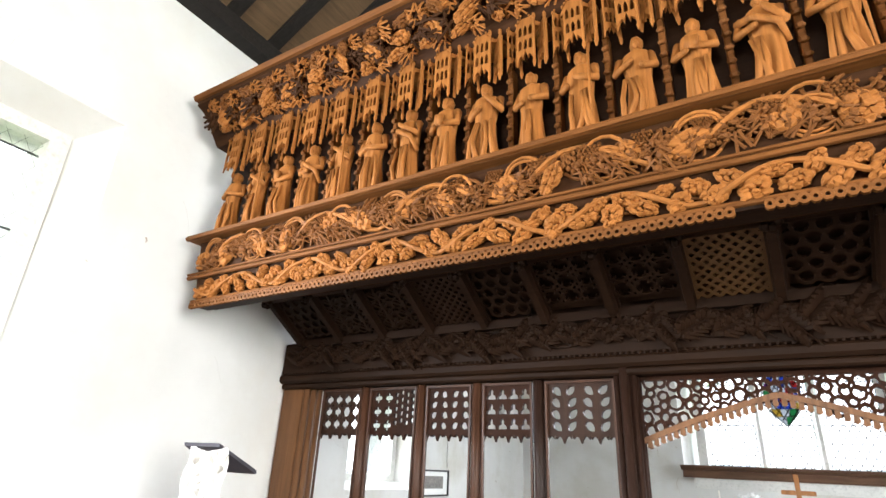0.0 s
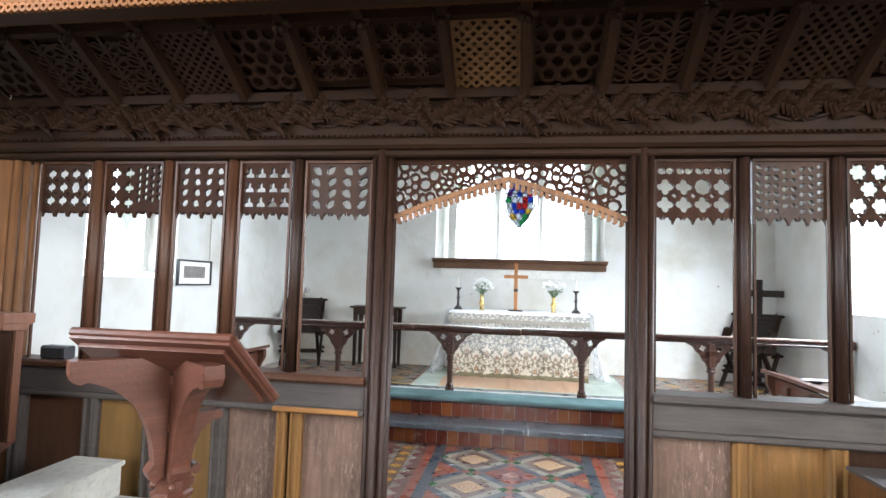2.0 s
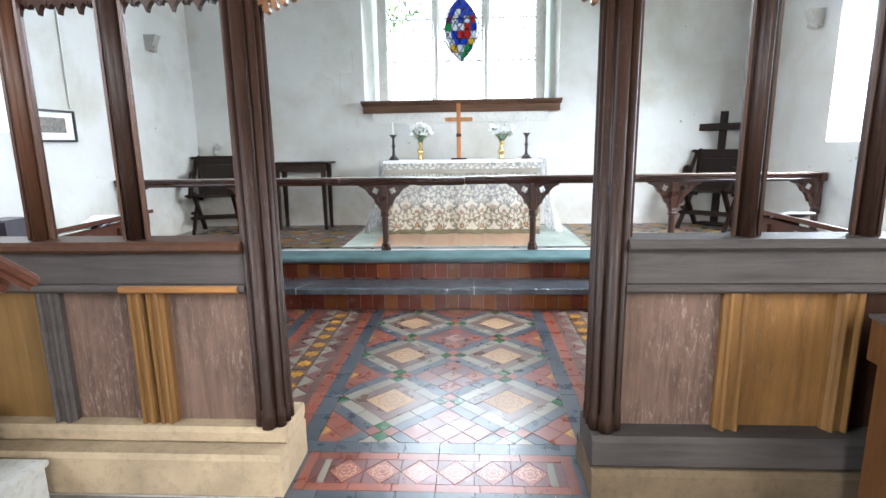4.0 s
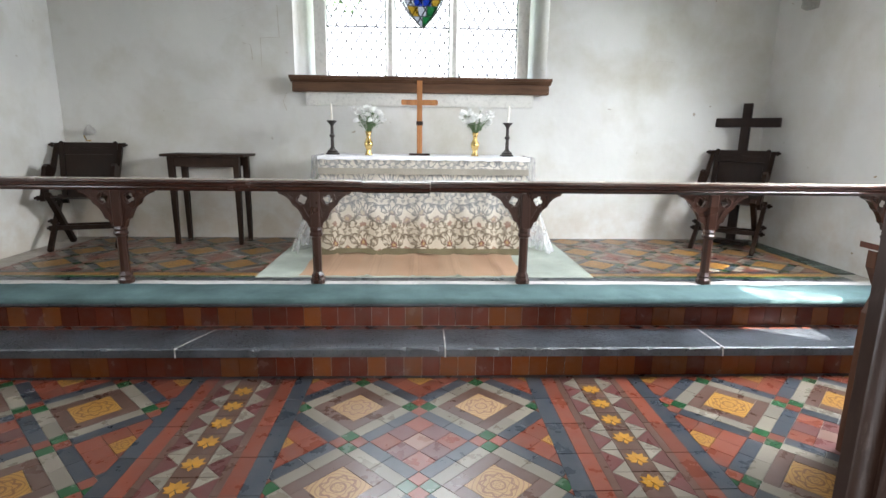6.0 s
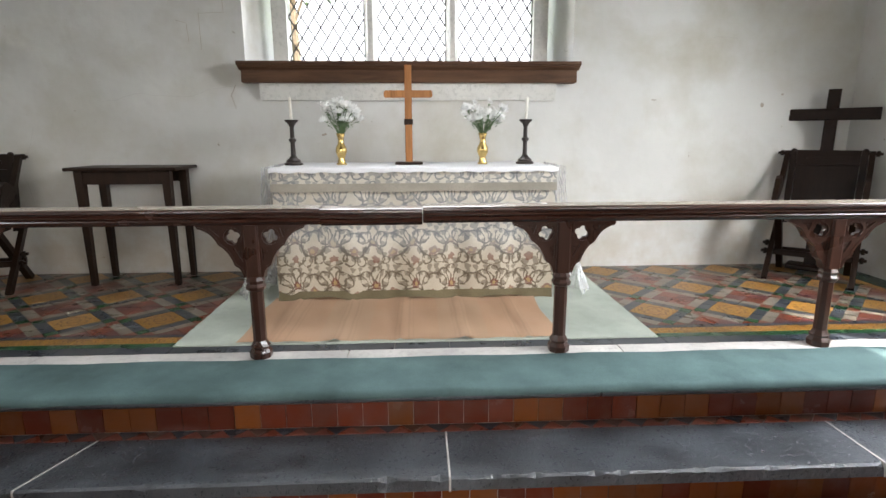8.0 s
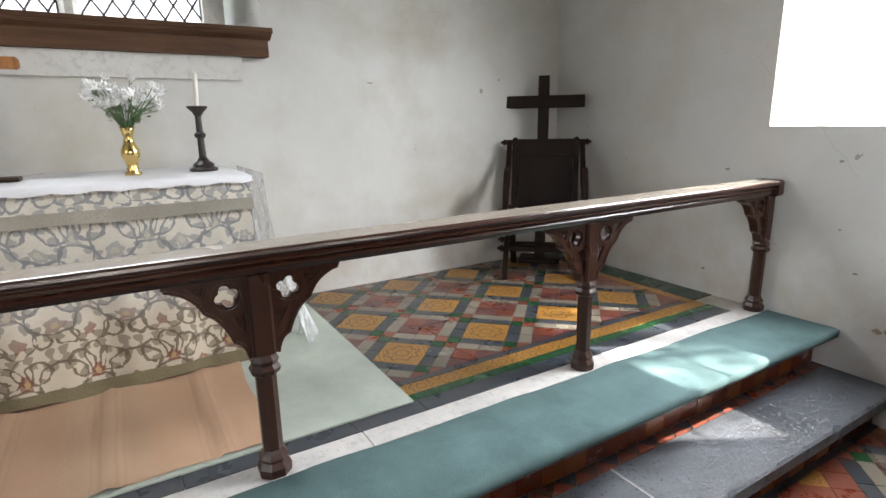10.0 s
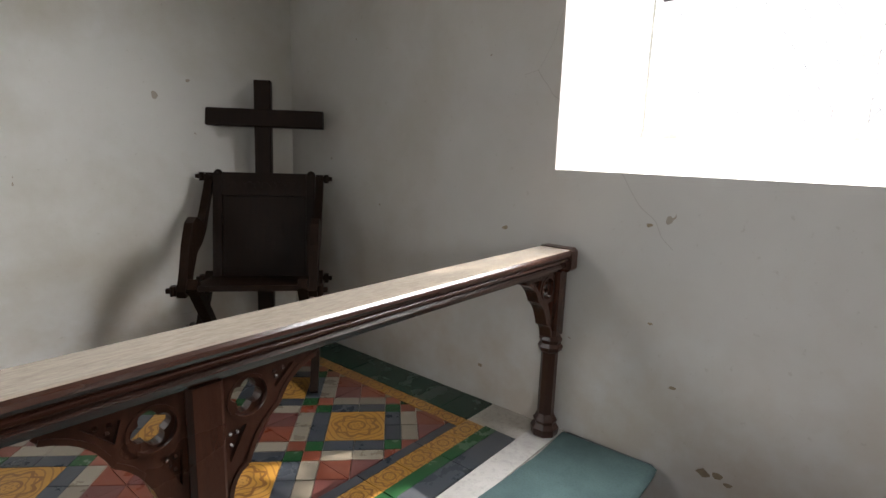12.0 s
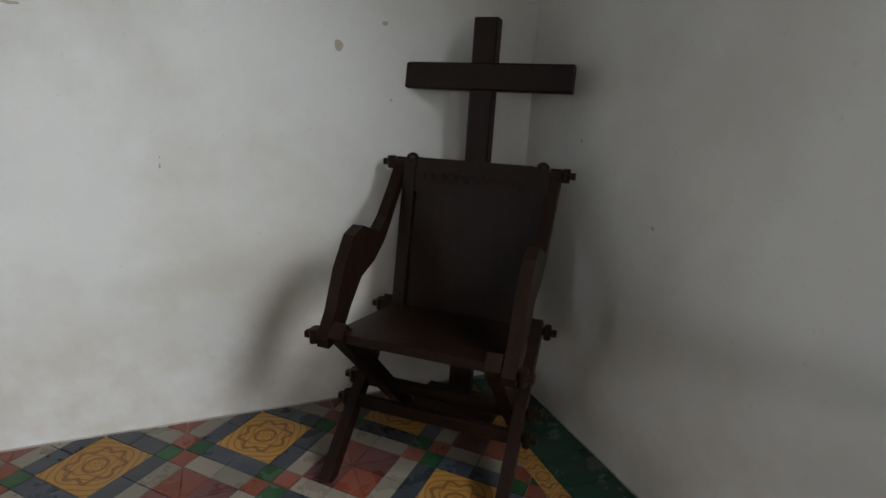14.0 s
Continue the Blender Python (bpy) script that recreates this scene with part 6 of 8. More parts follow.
bm = fresh()
canopy(bm)
ME_CANOPY = shaped("canopy", bm, M_CARVED)
bm = fresh()
shaft(bm)
ME_SHAFT = shaped("buttress", bm, M_CARVED_B)
bm = fresh()
for i in range(9):
    blob(bm, (0.014 * (-1) ** i, 0, 0.01 + i * 0.02), (0.014, 0.014, 0.014), 6, 4)
ME_TWIST = shaped("twisted_shaft", bm, M_CARVED_SHADE)
for k in range(26):
    x = -3.21 + k * 0.2615
    ob = new("canopy", ME_CANOPY)
    ob.parent, ob.location, ob.scale = loft, (x, 2.14, 3.985), (1.05, 1.15, 1.5)
    ob = new("buttress", ME_SHAFT)
    ob.parent, ob.location = loft, (x + 0.131, 2.19, 3.43)
    for dx in (-0.05, 0.05):
        ob = new("twisted_shaft", ME_TWIST)
        ob.parent, ob.location = loft, (x + dx, 2.19, 4.06)

# coved underside: ribs, purlins and pierced panels
C0, C1, C2 = (3.235, 2.895), (2.80, 3.17), (2.36, 3.25)
RIBX = [-3.40 + k * 0.437 for k in range(17)]
for x in RIBX:
    bm = fresh()
    for (a, b) in ((C0, C1), (C1, C2)):
        dy, dz = b[0] - a[0], b[1] - a[1]
        n = math.hypot(dy, dz)
        oy, oz = -dz / n * 0.055, dy / n * 0.055
        if oz > 0:
            oy, oz = -oy, -oz
        prism(bm, [(x - 0.035, a[0], a[1]), (x + 0.035, a[0], a[1]), (x + 0.022, a[0] + oy, a[1] + oz), (x - 0.022, a[0] + oy, a[1] + oz)], (0, dy, dz))
    part("rib", bm, M_OAK_DARK, loft)
    bm = fresh()
    for q in range(5):
        a = math.tau * q / 5
        blob(bm, (x + 0.032 * math.cos(a), C1[0] - 0.03, C1[1] - 0.05 + 0.032 * math.sin(a)), (0.026, 0.026, 0.026), 6, 4, 0.3)
    part("boss", bm, M_OAK_DARK, loft)
bm = fresh()
for y, z in (C0, C1):
    box(bm, RIBX[0], RIBX[-1], y - 0.035, y + 0.02, z - 0.045, z + 0.01)
part("purlin", bm, M_OAK_DARK, loft)
rnd = random.Random(5)
for n, (xa, xb) in enumerate(zip(RIBX, RIBX[1:])):
    for (a, b) in ((C0, C1), (C1, C2)):
        dy, dz = b[0] - a[0], b[1] - a[1]
        ln = math.hypot(dy, dz)
        bm = fresh()
        kind = ("holes", "lattice", "rings", "leaf", "holes", "lattice", "leaf", "rings")[(n * 3 + (a is C1)) % 8]
        pierced(bm, kind, -0.185, 0.185, 0.03, ln - 0.04, 0.0, 0.022, rnd)
        light = n == 7
        p = part("pierced_panel", bm, M_OAK_COVE if light and a is C0 else M_OAK_DARK, loft, "newer pale pierced panel" if light and a is C0 else "dark pierced cove panel")
        ang = math.degrees(math.atan2(-dy, dz))
        p.matrix_basis = pose((xa + xb) / 2, a[0], a[1] + 0.004, ang, 0, 0)
bm = fresh()
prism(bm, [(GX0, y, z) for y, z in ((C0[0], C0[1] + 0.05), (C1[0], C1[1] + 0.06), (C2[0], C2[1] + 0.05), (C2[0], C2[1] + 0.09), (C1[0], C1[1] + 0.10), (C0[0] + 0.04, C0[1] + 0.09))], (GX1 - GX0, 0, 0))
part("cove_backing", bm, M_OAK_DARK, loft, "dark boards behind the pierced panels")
bm = fresh()
box(bm, GX0, GX1, 2.33, 3.5, 3.345, 3.40)
box(bm, GX0, GX1, 3.3, 3.5, 2.905, 3.343)
part("loft_floor", bm, M_OAK_DARK, loft)

# bressumer carving: leaf trail
bm = fresh()
vine(bm, XN + 0.1, XS - 0.1, 2.77, 0.07, 3.25, 0.9, 0.012)
part("leaf_trail_stem", bm, M_OAK_DARK, screen)
LEAF_SHAPE = []
for s in range(3):
    rnd = random.Random(s)
    bm = fresh()
    for k in range(6):
        for sg in (-1, 1):
            f = k / 6
            p, q = (0.13 * f, 0.0, 0.0), (0.13 * f + 0.06, -0.012, sg * (0.055 - 0.025 * f))
            tube(bm, [p, (0.13 * f + 0.025, -0.042, sg * 0.026), q], 0.019, 5, 0.007)
    tube(bm, [(-0.02, -0.006, 0), (0.2, -0.01, 0)], 0.008, 5, 0.003)
    LEAF_SHAPE.append(shaped("frond", bm, M_OAK_DARK))
rnd = random.Random(13)
x, k = XN + 0.12, 0
while x < XS - 0.2:
    ob = new("frond", LEAF_SHAPE[k % 3])
    ob.parent = screen
    ob.matrix_basis = pose(x, 3.247, 2.77 + 0.05 * (-1) ** k, 0, (-35 if k % 2 else 35) + rnd.uniform(-20, 20), 0) @ Matrix.Scale(rnd.uniform(1.15, 1.45), 4)
    x += 0.10
    k += 1
bm = fresh()
n = int((XS - XN - 0.1) / 0.035)
for k in range(n):
    blob(bm, (XN + 0.06 + k * 0.035, 3.25, 2.637), (0.012, 0.012, 0.01), 5, 3)
tagged(part("bead_row", bm, M_OAK_DARK, screen), kind="stuff")

# ---- altar ----
altar = thing("altar", "altar under a cream floral brocade frontal and white linen", "altar", at=(0.06, 8.0, PLAT))
AX0, AX1, AY0, AY1, AH = -0.95, 0.95, -0.38, 0.42, 0.905
bm = fresh()
box(bm, AX0 + 0.02, AX1 - 0.02, AY0 + 0.03, AY1, 0.0, AH - 0.01)
part("body", bm, M_TABLE, altar)


def drape(bm, x0, x1, z0, z1, y, folds, amp, wave=0.0, n=64, rowsn=10, seed=0):
    """A hanging cloth: gentle upright folds that grow towards the hem."""
    rnd = random.Random(seed)
    ph = [rnd.uniform(0, 6) for _ in range(3)]
    grid = []
    for j in range(rowsn + 1):
        f = j / rowsn
        row = []
        for i in range(n + 1):
            x = x0 + (x1 - x0) * i / n
            u = i / n
            s = math.sin(u * folds * math.tau + ph[0]) + 0.5 * math.sin(u * folds * 2.3 * math.tau + ph[1])
            z = z1 + (z0 - z1) * f + wave * f * math.sin(u * 3.1 * math.tau + ph[2])
            row.append(bm.verts.new((x, y - amp * (0.2 + f) * (1 + s * 0.6), z)))
        grid.append(row)
    for a, b in zip(grid, grid[1:]):
        for i in range(n):
            bm.faces.new((a[i], a[i + 1], b[i + 1], b[i]))


bm = fresh()
drape(bm, AX0, AX1, 0.055, AH - 0.02, AY0 + 0.005, 4, 0.018, 0.014, seed=1)
part("frontal", bm, M_BROCADE, altar, "cream brocade with grey and rust flowers", True)
bm = fresh()
drape(bm, AX0 + 0.002, AX1 - 0.002, 0.014, 0.070, AY0 - 0.018, 4, 0.018, 0.014, 64, 2, 1)
part("fringe", bm, M_FRINGE, altar, "brown fringe along the hem", True)
bm = fresh()
drape(bm, AX0 - 0.006, AX1 + 0.006, AH - 0.135, AH - 0.004, AY0 - 0.014, 2, 0.004, 0.003, 48, 4, 4)
part("superfrontal", bm, M_BROCADE, altar, "narrow brocade overhang", True)
bm = fresh()
drape(bm, AX0 - 0.007, AX1 + 0.007, AH - 0.15, AH - 0.095, AY0 - 0.021, 2, 0.004, 0.003, 48, 2, 4)
part("braid", bm, M_BAND, altar, "grey woven braid", True)
for sx in (-1, 1):
    bm = fresh()
    x = sx * (AX1 + 0.004)
    n = 16
    grid = [[bm.verts.new((x + sx * 0.012 * math.sin(i * 1.1) * f, AY0 + (AY1 - AY0) * i / n, AH - 0.004 - (AH - 0.10) * f)) for i in range(n + 1)] for f in (0, 0.3, 0.6, 1.0)]
    for a, b in zip(grid, grid[1:]):
        for i in range(n):
            bm.faces.new((a[i], a[i + 1], b[i + 1], b[i]))
    part("side_drape", bm, M_BROCADE, altar, smooth=True)
bm = fresh()
n, mrow = 40, 10
grid = [[bm.verts.new((AX0 - 0.012 + (AX1 - AX0 + 0.024) * i / n, AY0 - 0.028 + (AY1 - AY0 + 0.03) * j / mrow, AH + 0.006 + 0.002 * math.sin(i * 0.9 + j * 1.3))) for i in range(n + 1)] for j in range(mrow + 1)]
edge = [bm.verts.new((v.co.x, v.co.y - 0.006, AH - 0.022 + 0.005 * math.sin(i * 1.9))) for i, v in enumerate(grid[0])]
for a, b in zip([edge] + grid, grid):
    for i in range(n):
        bm.faces.new((a[i], a[i + 1], b[i + 1], b[i]))
part("linen", bm, M_LINEN, altar, "white linen altar cloth", True)
# clear plastic sheet thrown over, hanging at both ends to the floor
for sx in (-1, 1):
    bm = fresh()
    grid = []
    for j in range(13):
        f = j / 12
        row = []
        for i in range(15):
            u = i / 14
            fl = 0.05 + 0.26 * f ** 1.6 * (0.6 + 0.4 * math.sin(u * 9))
            row.append(bm.verts.new((sx * (AX1 + fl + 0.014), AY0 - 0.02 + 0.66 * u + 0.05 * f * math.sin(u * 14), AH + 0.012 - (AH + 0.004) * f + 0.01 * math.sin(u * 17) * f)))
        grid.append(row)
    for a, b in zip(grid, grid[1:]):
        for i in range(14):
            bm.faces.new((a[i], a[i + 1], b[i + 1], b[i]))
    part("plastic_sheet", bm, M_PLASTIC, altar, "clear plastic dust sheet hanging at the end", True)

AZ = PLAT + AH + 0.009


def candlestick(x, y, tilt, label):
    c = thing("candlestick", label, "candlestick", "candlesticks on the altar", at=pose(x, y, AZ, 0, 0, 0))
    bm = fresh()
    lathe(bm, [(0.066, 0), (0.068, 0.012), (0.05, 0.022), (0.052, 0.034), (0.03, 0.05), (0.018, 0.07), (0.016, 0.16), (0.026, 0.17), (0.028, 0.185), (0.016, 0.195), (0.015, 0.27), (0.026, 0.29), (0.046, 0.31), (0.05, 0.32), (0.02, 0.322)], 14)
    part("stem", bm, M_DARKMETAL, c, smooth=False)
    bm = fresh()
    tube(bm, [(0, 0, 0.318), (tilt * 0.5, 0, 0.38), (tilt, 0, 0.335 + 0.14)], 0.011, 8, 0.010)
    tube(bm, [(tilt, 0, 0.474), (tilt, 0, 0.486)], 0.0015, 4)
    part("candle", bm, M_WAX, c, "white wax candle")


candlestick(-0.825, 8.0, -0.004, "dark turned candlestick with a short white candle")
candlestick(0.872, 8.0, 0.008, "dark turned candlestick with a leaning white candle")

ME_BLOOM = []
for s in range(3):
    rnd = random.Random(40 + s)
    bm = fresh()
    for k in range(16):
        a, t = math.tau * k / 8 + 0.3 * (k > 7), 0.35 if k < 8 else 0.9
        d = Vector((math.cos(a) * math.cos(t), math.sin(a) * math.cos(t), math.sin(t)))
        o = Vector((-math.sin(a), math.cos(a), 0)) * 0.008
        L = 0.034 * rnd.uniform(0.8, 1.1)
        face(bm, [tuple(d * 0.004), tuple(d * L * 0.6 + o), tuple(d * L + Vector((0, 0, 0.004))), tuple(d * L * 0.6 - o)])
    blob(bm, (0, 0, 0.008), (0.012, 0.012, 0.009), 6, 4)
    ME_BLOOM.append(shaped("blossom", bm, M_PETAL))


def bouquet(x, y, seed):
    rnd = random.Random(seed)
    v = thing("flower_vase", "brass vase of white chrysanthemums on the altar", "vase", "flower vases", at=(x, y, AZ))
    bm = fresh()
    lathe(bm, [(0.036, 0), (0.038, 0.01), (0.024, 0.02), (0.03, 0.03), (0.022, 0.042), (0.03, 0.065), (0.042, 0.095), (0.04, 0.12), (0.024, 0.15), (0.02, 0.175), (0.027, 0.205), (0.034, 0.225), (0.028, 0.224), (0.016, 0.19)], 16)
    part("vase", bm, M_BRASS, v, "polished brass vase", True)
    stems, leaves = fresh(), fresh()
    for k in range(34):
        a, sp = rnd.uniform(0, math.tau), rnd.uniform(0.02, 0.165)
        tip = (sp * math.cos(a), sp * 0.75 * math.sin(a), rnd.uniform(0.33, 0.45) - sp * 0.2)
        tube(stems, [(0, 0, 0.19), (tip[0] * 0.4, tip[1] * 0.4, 0.28), tip], 0.0025, 4, 0.0018)
        ob = new("blossom", ME_BLOOM[k % 3])
        ob.parent = v
        ob.matrix_basis = pose(*tip, rnd.uniform(-45, 45), rnd.uniform(-45, 45), 0) @ Matrix.Scale(rnd.uniform(1.0, 1.5), 4)
        for q in range(5):
            f = rnd.uniform(0.3, 0.9)
            c = Vector((tip[0] * f, tip[1] * f, 0.2 + (tip[2] - 0.2) * f))
            d = Vector((rnd.uniform(-1, 1), rnd.uniform(-1, 1), rnd.uniform(0, 1))).normalized() * 0.035
            o = d.cross(Vector((0, 0, 1))) * 0.28
            face(leaves, [tuple(c), tuple(c + d * 0.5 + o), tuple(c + d), tuple(c + d * 0.5 - o)])
    part("stem_bunch", stems, M_LEAF, v)
    tagged(part("leaves", leaves, M_LEAF, v, "thin green leaves"), kind="stuff")


bouquet(-0.475, 7.98, 3)
bouquet(0.555, 7.98, 6)

cross = thing("altar_cross", "plain honey-coloured oak altar cross on a dark foot", "cross", at=(0.015, 8.02, AZ))
bm = fresh()
box(bm, -0.10, 0.10, -0.055, 0.055, 0, 0.018, 0.006)
part("foot", bm, M_TABLE, cross)
bm = fresh()
post(bm, -0.026, 0.026, -0.014, 0.014, 0.018, 0.70, 0.004)
part("upright", bm, M_CROSS, cross)
bm = fresh()
pts = [(-0.175, 0.485), (-0.165, 0.475), (0.165, 0.475), (0.175, 0.485), (0.175, 0.515), (0.165, 0.525), (-0.165, 0.525), (-0.175, 0.515)]
prism(bm, [(x, -0.016, z) for x, z in pts], (0, 0.03, 0))
part("arm", bm, M_CROSS, cross)
bm = fresh()
post(bm, -0.032, 0.032, -0.02, 0.02, 0.285, 0.325, 0.004)
part("collar", bm, M_TABLE, cross)

# mats before the altar
bm = fresh()
box(bm, -1.26, 1.42, 6.80, 8.30, PLAT + 0.001, PLAT + 0.009)
tagged(part("mat", bm, M_MAT), "pale green mat under the altar", "mat")
bm = fresh()
n, mrow = 60, 8
grid = [[bm.verts.new((-0.93 + 1.80 * i / n + 0.01 * math.sin(j), 6.82 + 0.83 * j / mrow, PLAT + 0.013 + (0.010 if i % 12 == 6 else 0.0) + 0.003 * math.sin(i * 0.8 + j * 0.5))) for i in range(n + 1)] for j in range(mrow + 1)]
for a, b in zip(grid, grid[1:]):
    for i in range(n):
        bm.faces.new((a[i], a[i + 1], b[i + 1], b[i]))
tagged(part("runner", bm, M_TAN, None, "", True), "creased tan cloth runner on the mat", "rug")

# ---- chairs, table, standing cross ----


def glastonbury(at, label):
    """A folding-pattern oak armchair: sloping back, X legs, shaped arms, pegged rails."""
    c = thing("armchair", label, "chair", "pair of sanctuary chairs", at=at)
    W = 0.256

    def beam(bm, a, b, w, x0, x1):
        d = Vector((0, b[0] - a[0], b[1] - a[1])).normalized()
        o = Vector((0, -d.z, d.y)) * w / 2
        prism(bm, [(x0, a[0] + o.y, a[1] + o.z), (x0, b[0] + o.y, b[1] + o.z), (x0, b[0] - o.y, b[1] - o.z), (x0, a[0] - o.y, a[1] - o.z)], (x1 - x0, 0, 0))

    bm = fresh()
    beam(bm, (-0.27, 0.51), (0.20, 0.445), 0.026, -W + 0.004, W - 0.004)
    part("seat", bm, M_CHAIR, c)
    bm = fresh()
    beam(bm, (0.185, 0.46), (0.262, 0.945), 0.018, -W + 0.048, W - 0.048)
    part("back_panel", bm, M_CHAIR, c)
    bm = fresh()
    beam(bm, (0.245, 0.875), (0.265, 0.992), 0.034, -W + 0.046, W - 0.046)
    part("top_rail", bm, M_CHAIR, c, "carved top rail")
    bm = fresh()
    for k in range(9):
        ring(bm, -0.16 + k * 0.04, 0.93, 0.018, 0.006, 0.236, 0.006, 8)
    part("top_carving", bm, M_CHAIR, c)
    for sg in (-1, 1):
        x0, x1 = sorted((sg * W, sg * (W - 0.045)))
        bm = fresh()
        beam(bm, (0.17, 0.40), (0.266, 0.985), 0.05, *sorted((sg * (W - 0.0), sg * (W - 0.045))))
        blob(bm, (sg * (W - 0.022), 0.266, 0.985), (0.024, 0.03, 0.024), 8, 6)
        part("back_post", bm, M_CHAIR, c)
        bm = fresh()
        beam(bm, (-0.27, 0.53), (0.26, 0.0), 0.052, x0, x1)
        part("leg", bm, M_CHAIR, c)
        xa, xb = sorted((sg * (W + 0.003), sg * (W + 0.040)))
        bm = fresh()
        beam(bm, (0.20, 0.47), (-0.27, 0.0), 0.052, xa, xb)
        part("leg", bm, M_CHAIR, c)
        bm = fresh()
        out = [(0.27, 0.99), (0.20, 0.90), (0.11, 0.80), (0.05, 0.755), (0.01, 0.775), (-0.06, 0.80), (-0.12, 0.78), (-0.185, 0.69), (-0.235, 0.57), (-0.285, 0.50), (-0.275, 0.47), (-0.20, 0.475), (-0.14, 0.56), (-0.07, 0.635), (0.02, 0.665), (0.10, 0.72), (0.19, 0.83), (0.30, 0.955)]
        prism(bm, [(sg * (W + 0.004), y, z) for y, z in out], (sg * 0.038, 0, 0))
        part("arm", bm, M_CHAIR, c, "curved shaped arm")
        for y, z in ((0.262, 0.97), (-0.262, 0.50), (0.185, 0.445), (-0.07, 0.19), (-0.02, 0.25)):
            bm = fresh()
            a, b = sorted((sg * (W - 0.01), sg * (W + 0.088)))
            box(bm, a, b, y - 0.011, y + 0.011, z - 0.011, z + 0.011, 0.003)
            cx = sg * (W + 0.058)
            post(bm, cx - 0.012, cx + 0.012, y - 0.02, y + 0.02, z - 0.022, z + 0.022)
            part("peg", bm, M_CHAIR, c)
    for y, z in ((-0.075, 0.19), (0.07, 0.19)):
        bm = fresh()
        box(bm, -W - 0.04, W + 0.04, y - 0.014, y + 0.014, z - 0.022, z + 0.022, 0.004)
        part("stretcher", bm, M_CHAIR, c)
    return c


glastonbury(pose(3.20, 8.02, PLAT, 0, 0, -41), "dark oak folding-pattern armchair standing across the corner")
glastonbury(pose(-3.235, 8.05, PLAT, 0, 0, 16), "dark oak folding-pattern armchair beside the side table")

stand = thing("standing_cross", "tall plain dark wooden cross behind the corner chair", "cross", at=pose(3.395, 8.28, PLAT, -3, 0, -43))
bm = fresh()
post(bm, -0.043, 0.043, -0.03, 0.03, 0.04, 1.475, 0.006)
part("upright", bm, M_CHAIR, stand)
bm = fresh()
box(bm, -0.335, 0.315, -0.036, 0.026, 1.232, 1.325, 0.006)
part("arm", bm, M_CHAIR, stand)
bm = fresh()
box(bm, -0.16, 0.16, -0.14, 0.09, 0, 0.04, 0.008)
part("foot", bm, M_CHAIR, stand)

table = thing("side_table", "small dark oak credence table with square tapered legs", "table", at=(-2.10, 8.24, PLAT))
bm = fresh()
box(bm, -0.40, 0.40, -0.20, 0.20, 0.875, 0.90, 0.006)
part("tabletop", bm, M_TABLE, table)
for sy in (-1, 1):
    bm = fresh()
    box(bm, -0.315, 0.315, sy * 0.15 - 0.012, sy * 0.15 + 0.012, 0.775, 0.872)
    part("apron", bm, M_TABLE, table)
for sx in (-1, 1):
    for sy in (-1, 1):
        bm = fresh()
        cx, cy = sx * 0.315, sy * 0.145
        hexa(bm, [(cx - 0.019, cy - 0.019, 0), (cx + 0.019, cy - 0.019, 0), (cx + 0.019, cy + 0.019, 0), (cx - 0.019, cy + 0.019, 0)],
             [(cx - 0.03, cy - 0.028, 0.873), (cx + 0.03, cy - 0.028, 0.873), (cx + 0.03, cy + 0.028, 0.873), (cx - 0.03, cy + 0.028, 0.873)])
        part("leg", bm, M_TABLE, table)

lamp = thing("wall_spotlight", "small grey spotlight on the wall above the chair", "lamp", at=pose(-3.40, 8.40, 1.47))
bm = fresh()
lathe(bm, [(0.012, 0.0), (0.04, 0.05), (0.055, 0.10), (0.05, 0.10)], 12)
sh = part("shade", bm, M_SPEAKER, lamp, smooth=True)
sh.matrix_basis = pose(0, 0, 0.06, 0, 55, 0)
bm = fresh()
tube(bm, [(0, 0.095, 0.0), (0, 0.03, 0.0), (0, 0, 0.05)], 0.008, 6)
part("arm", bm, M_BRASS, lamp)

# ---- choir desks ----


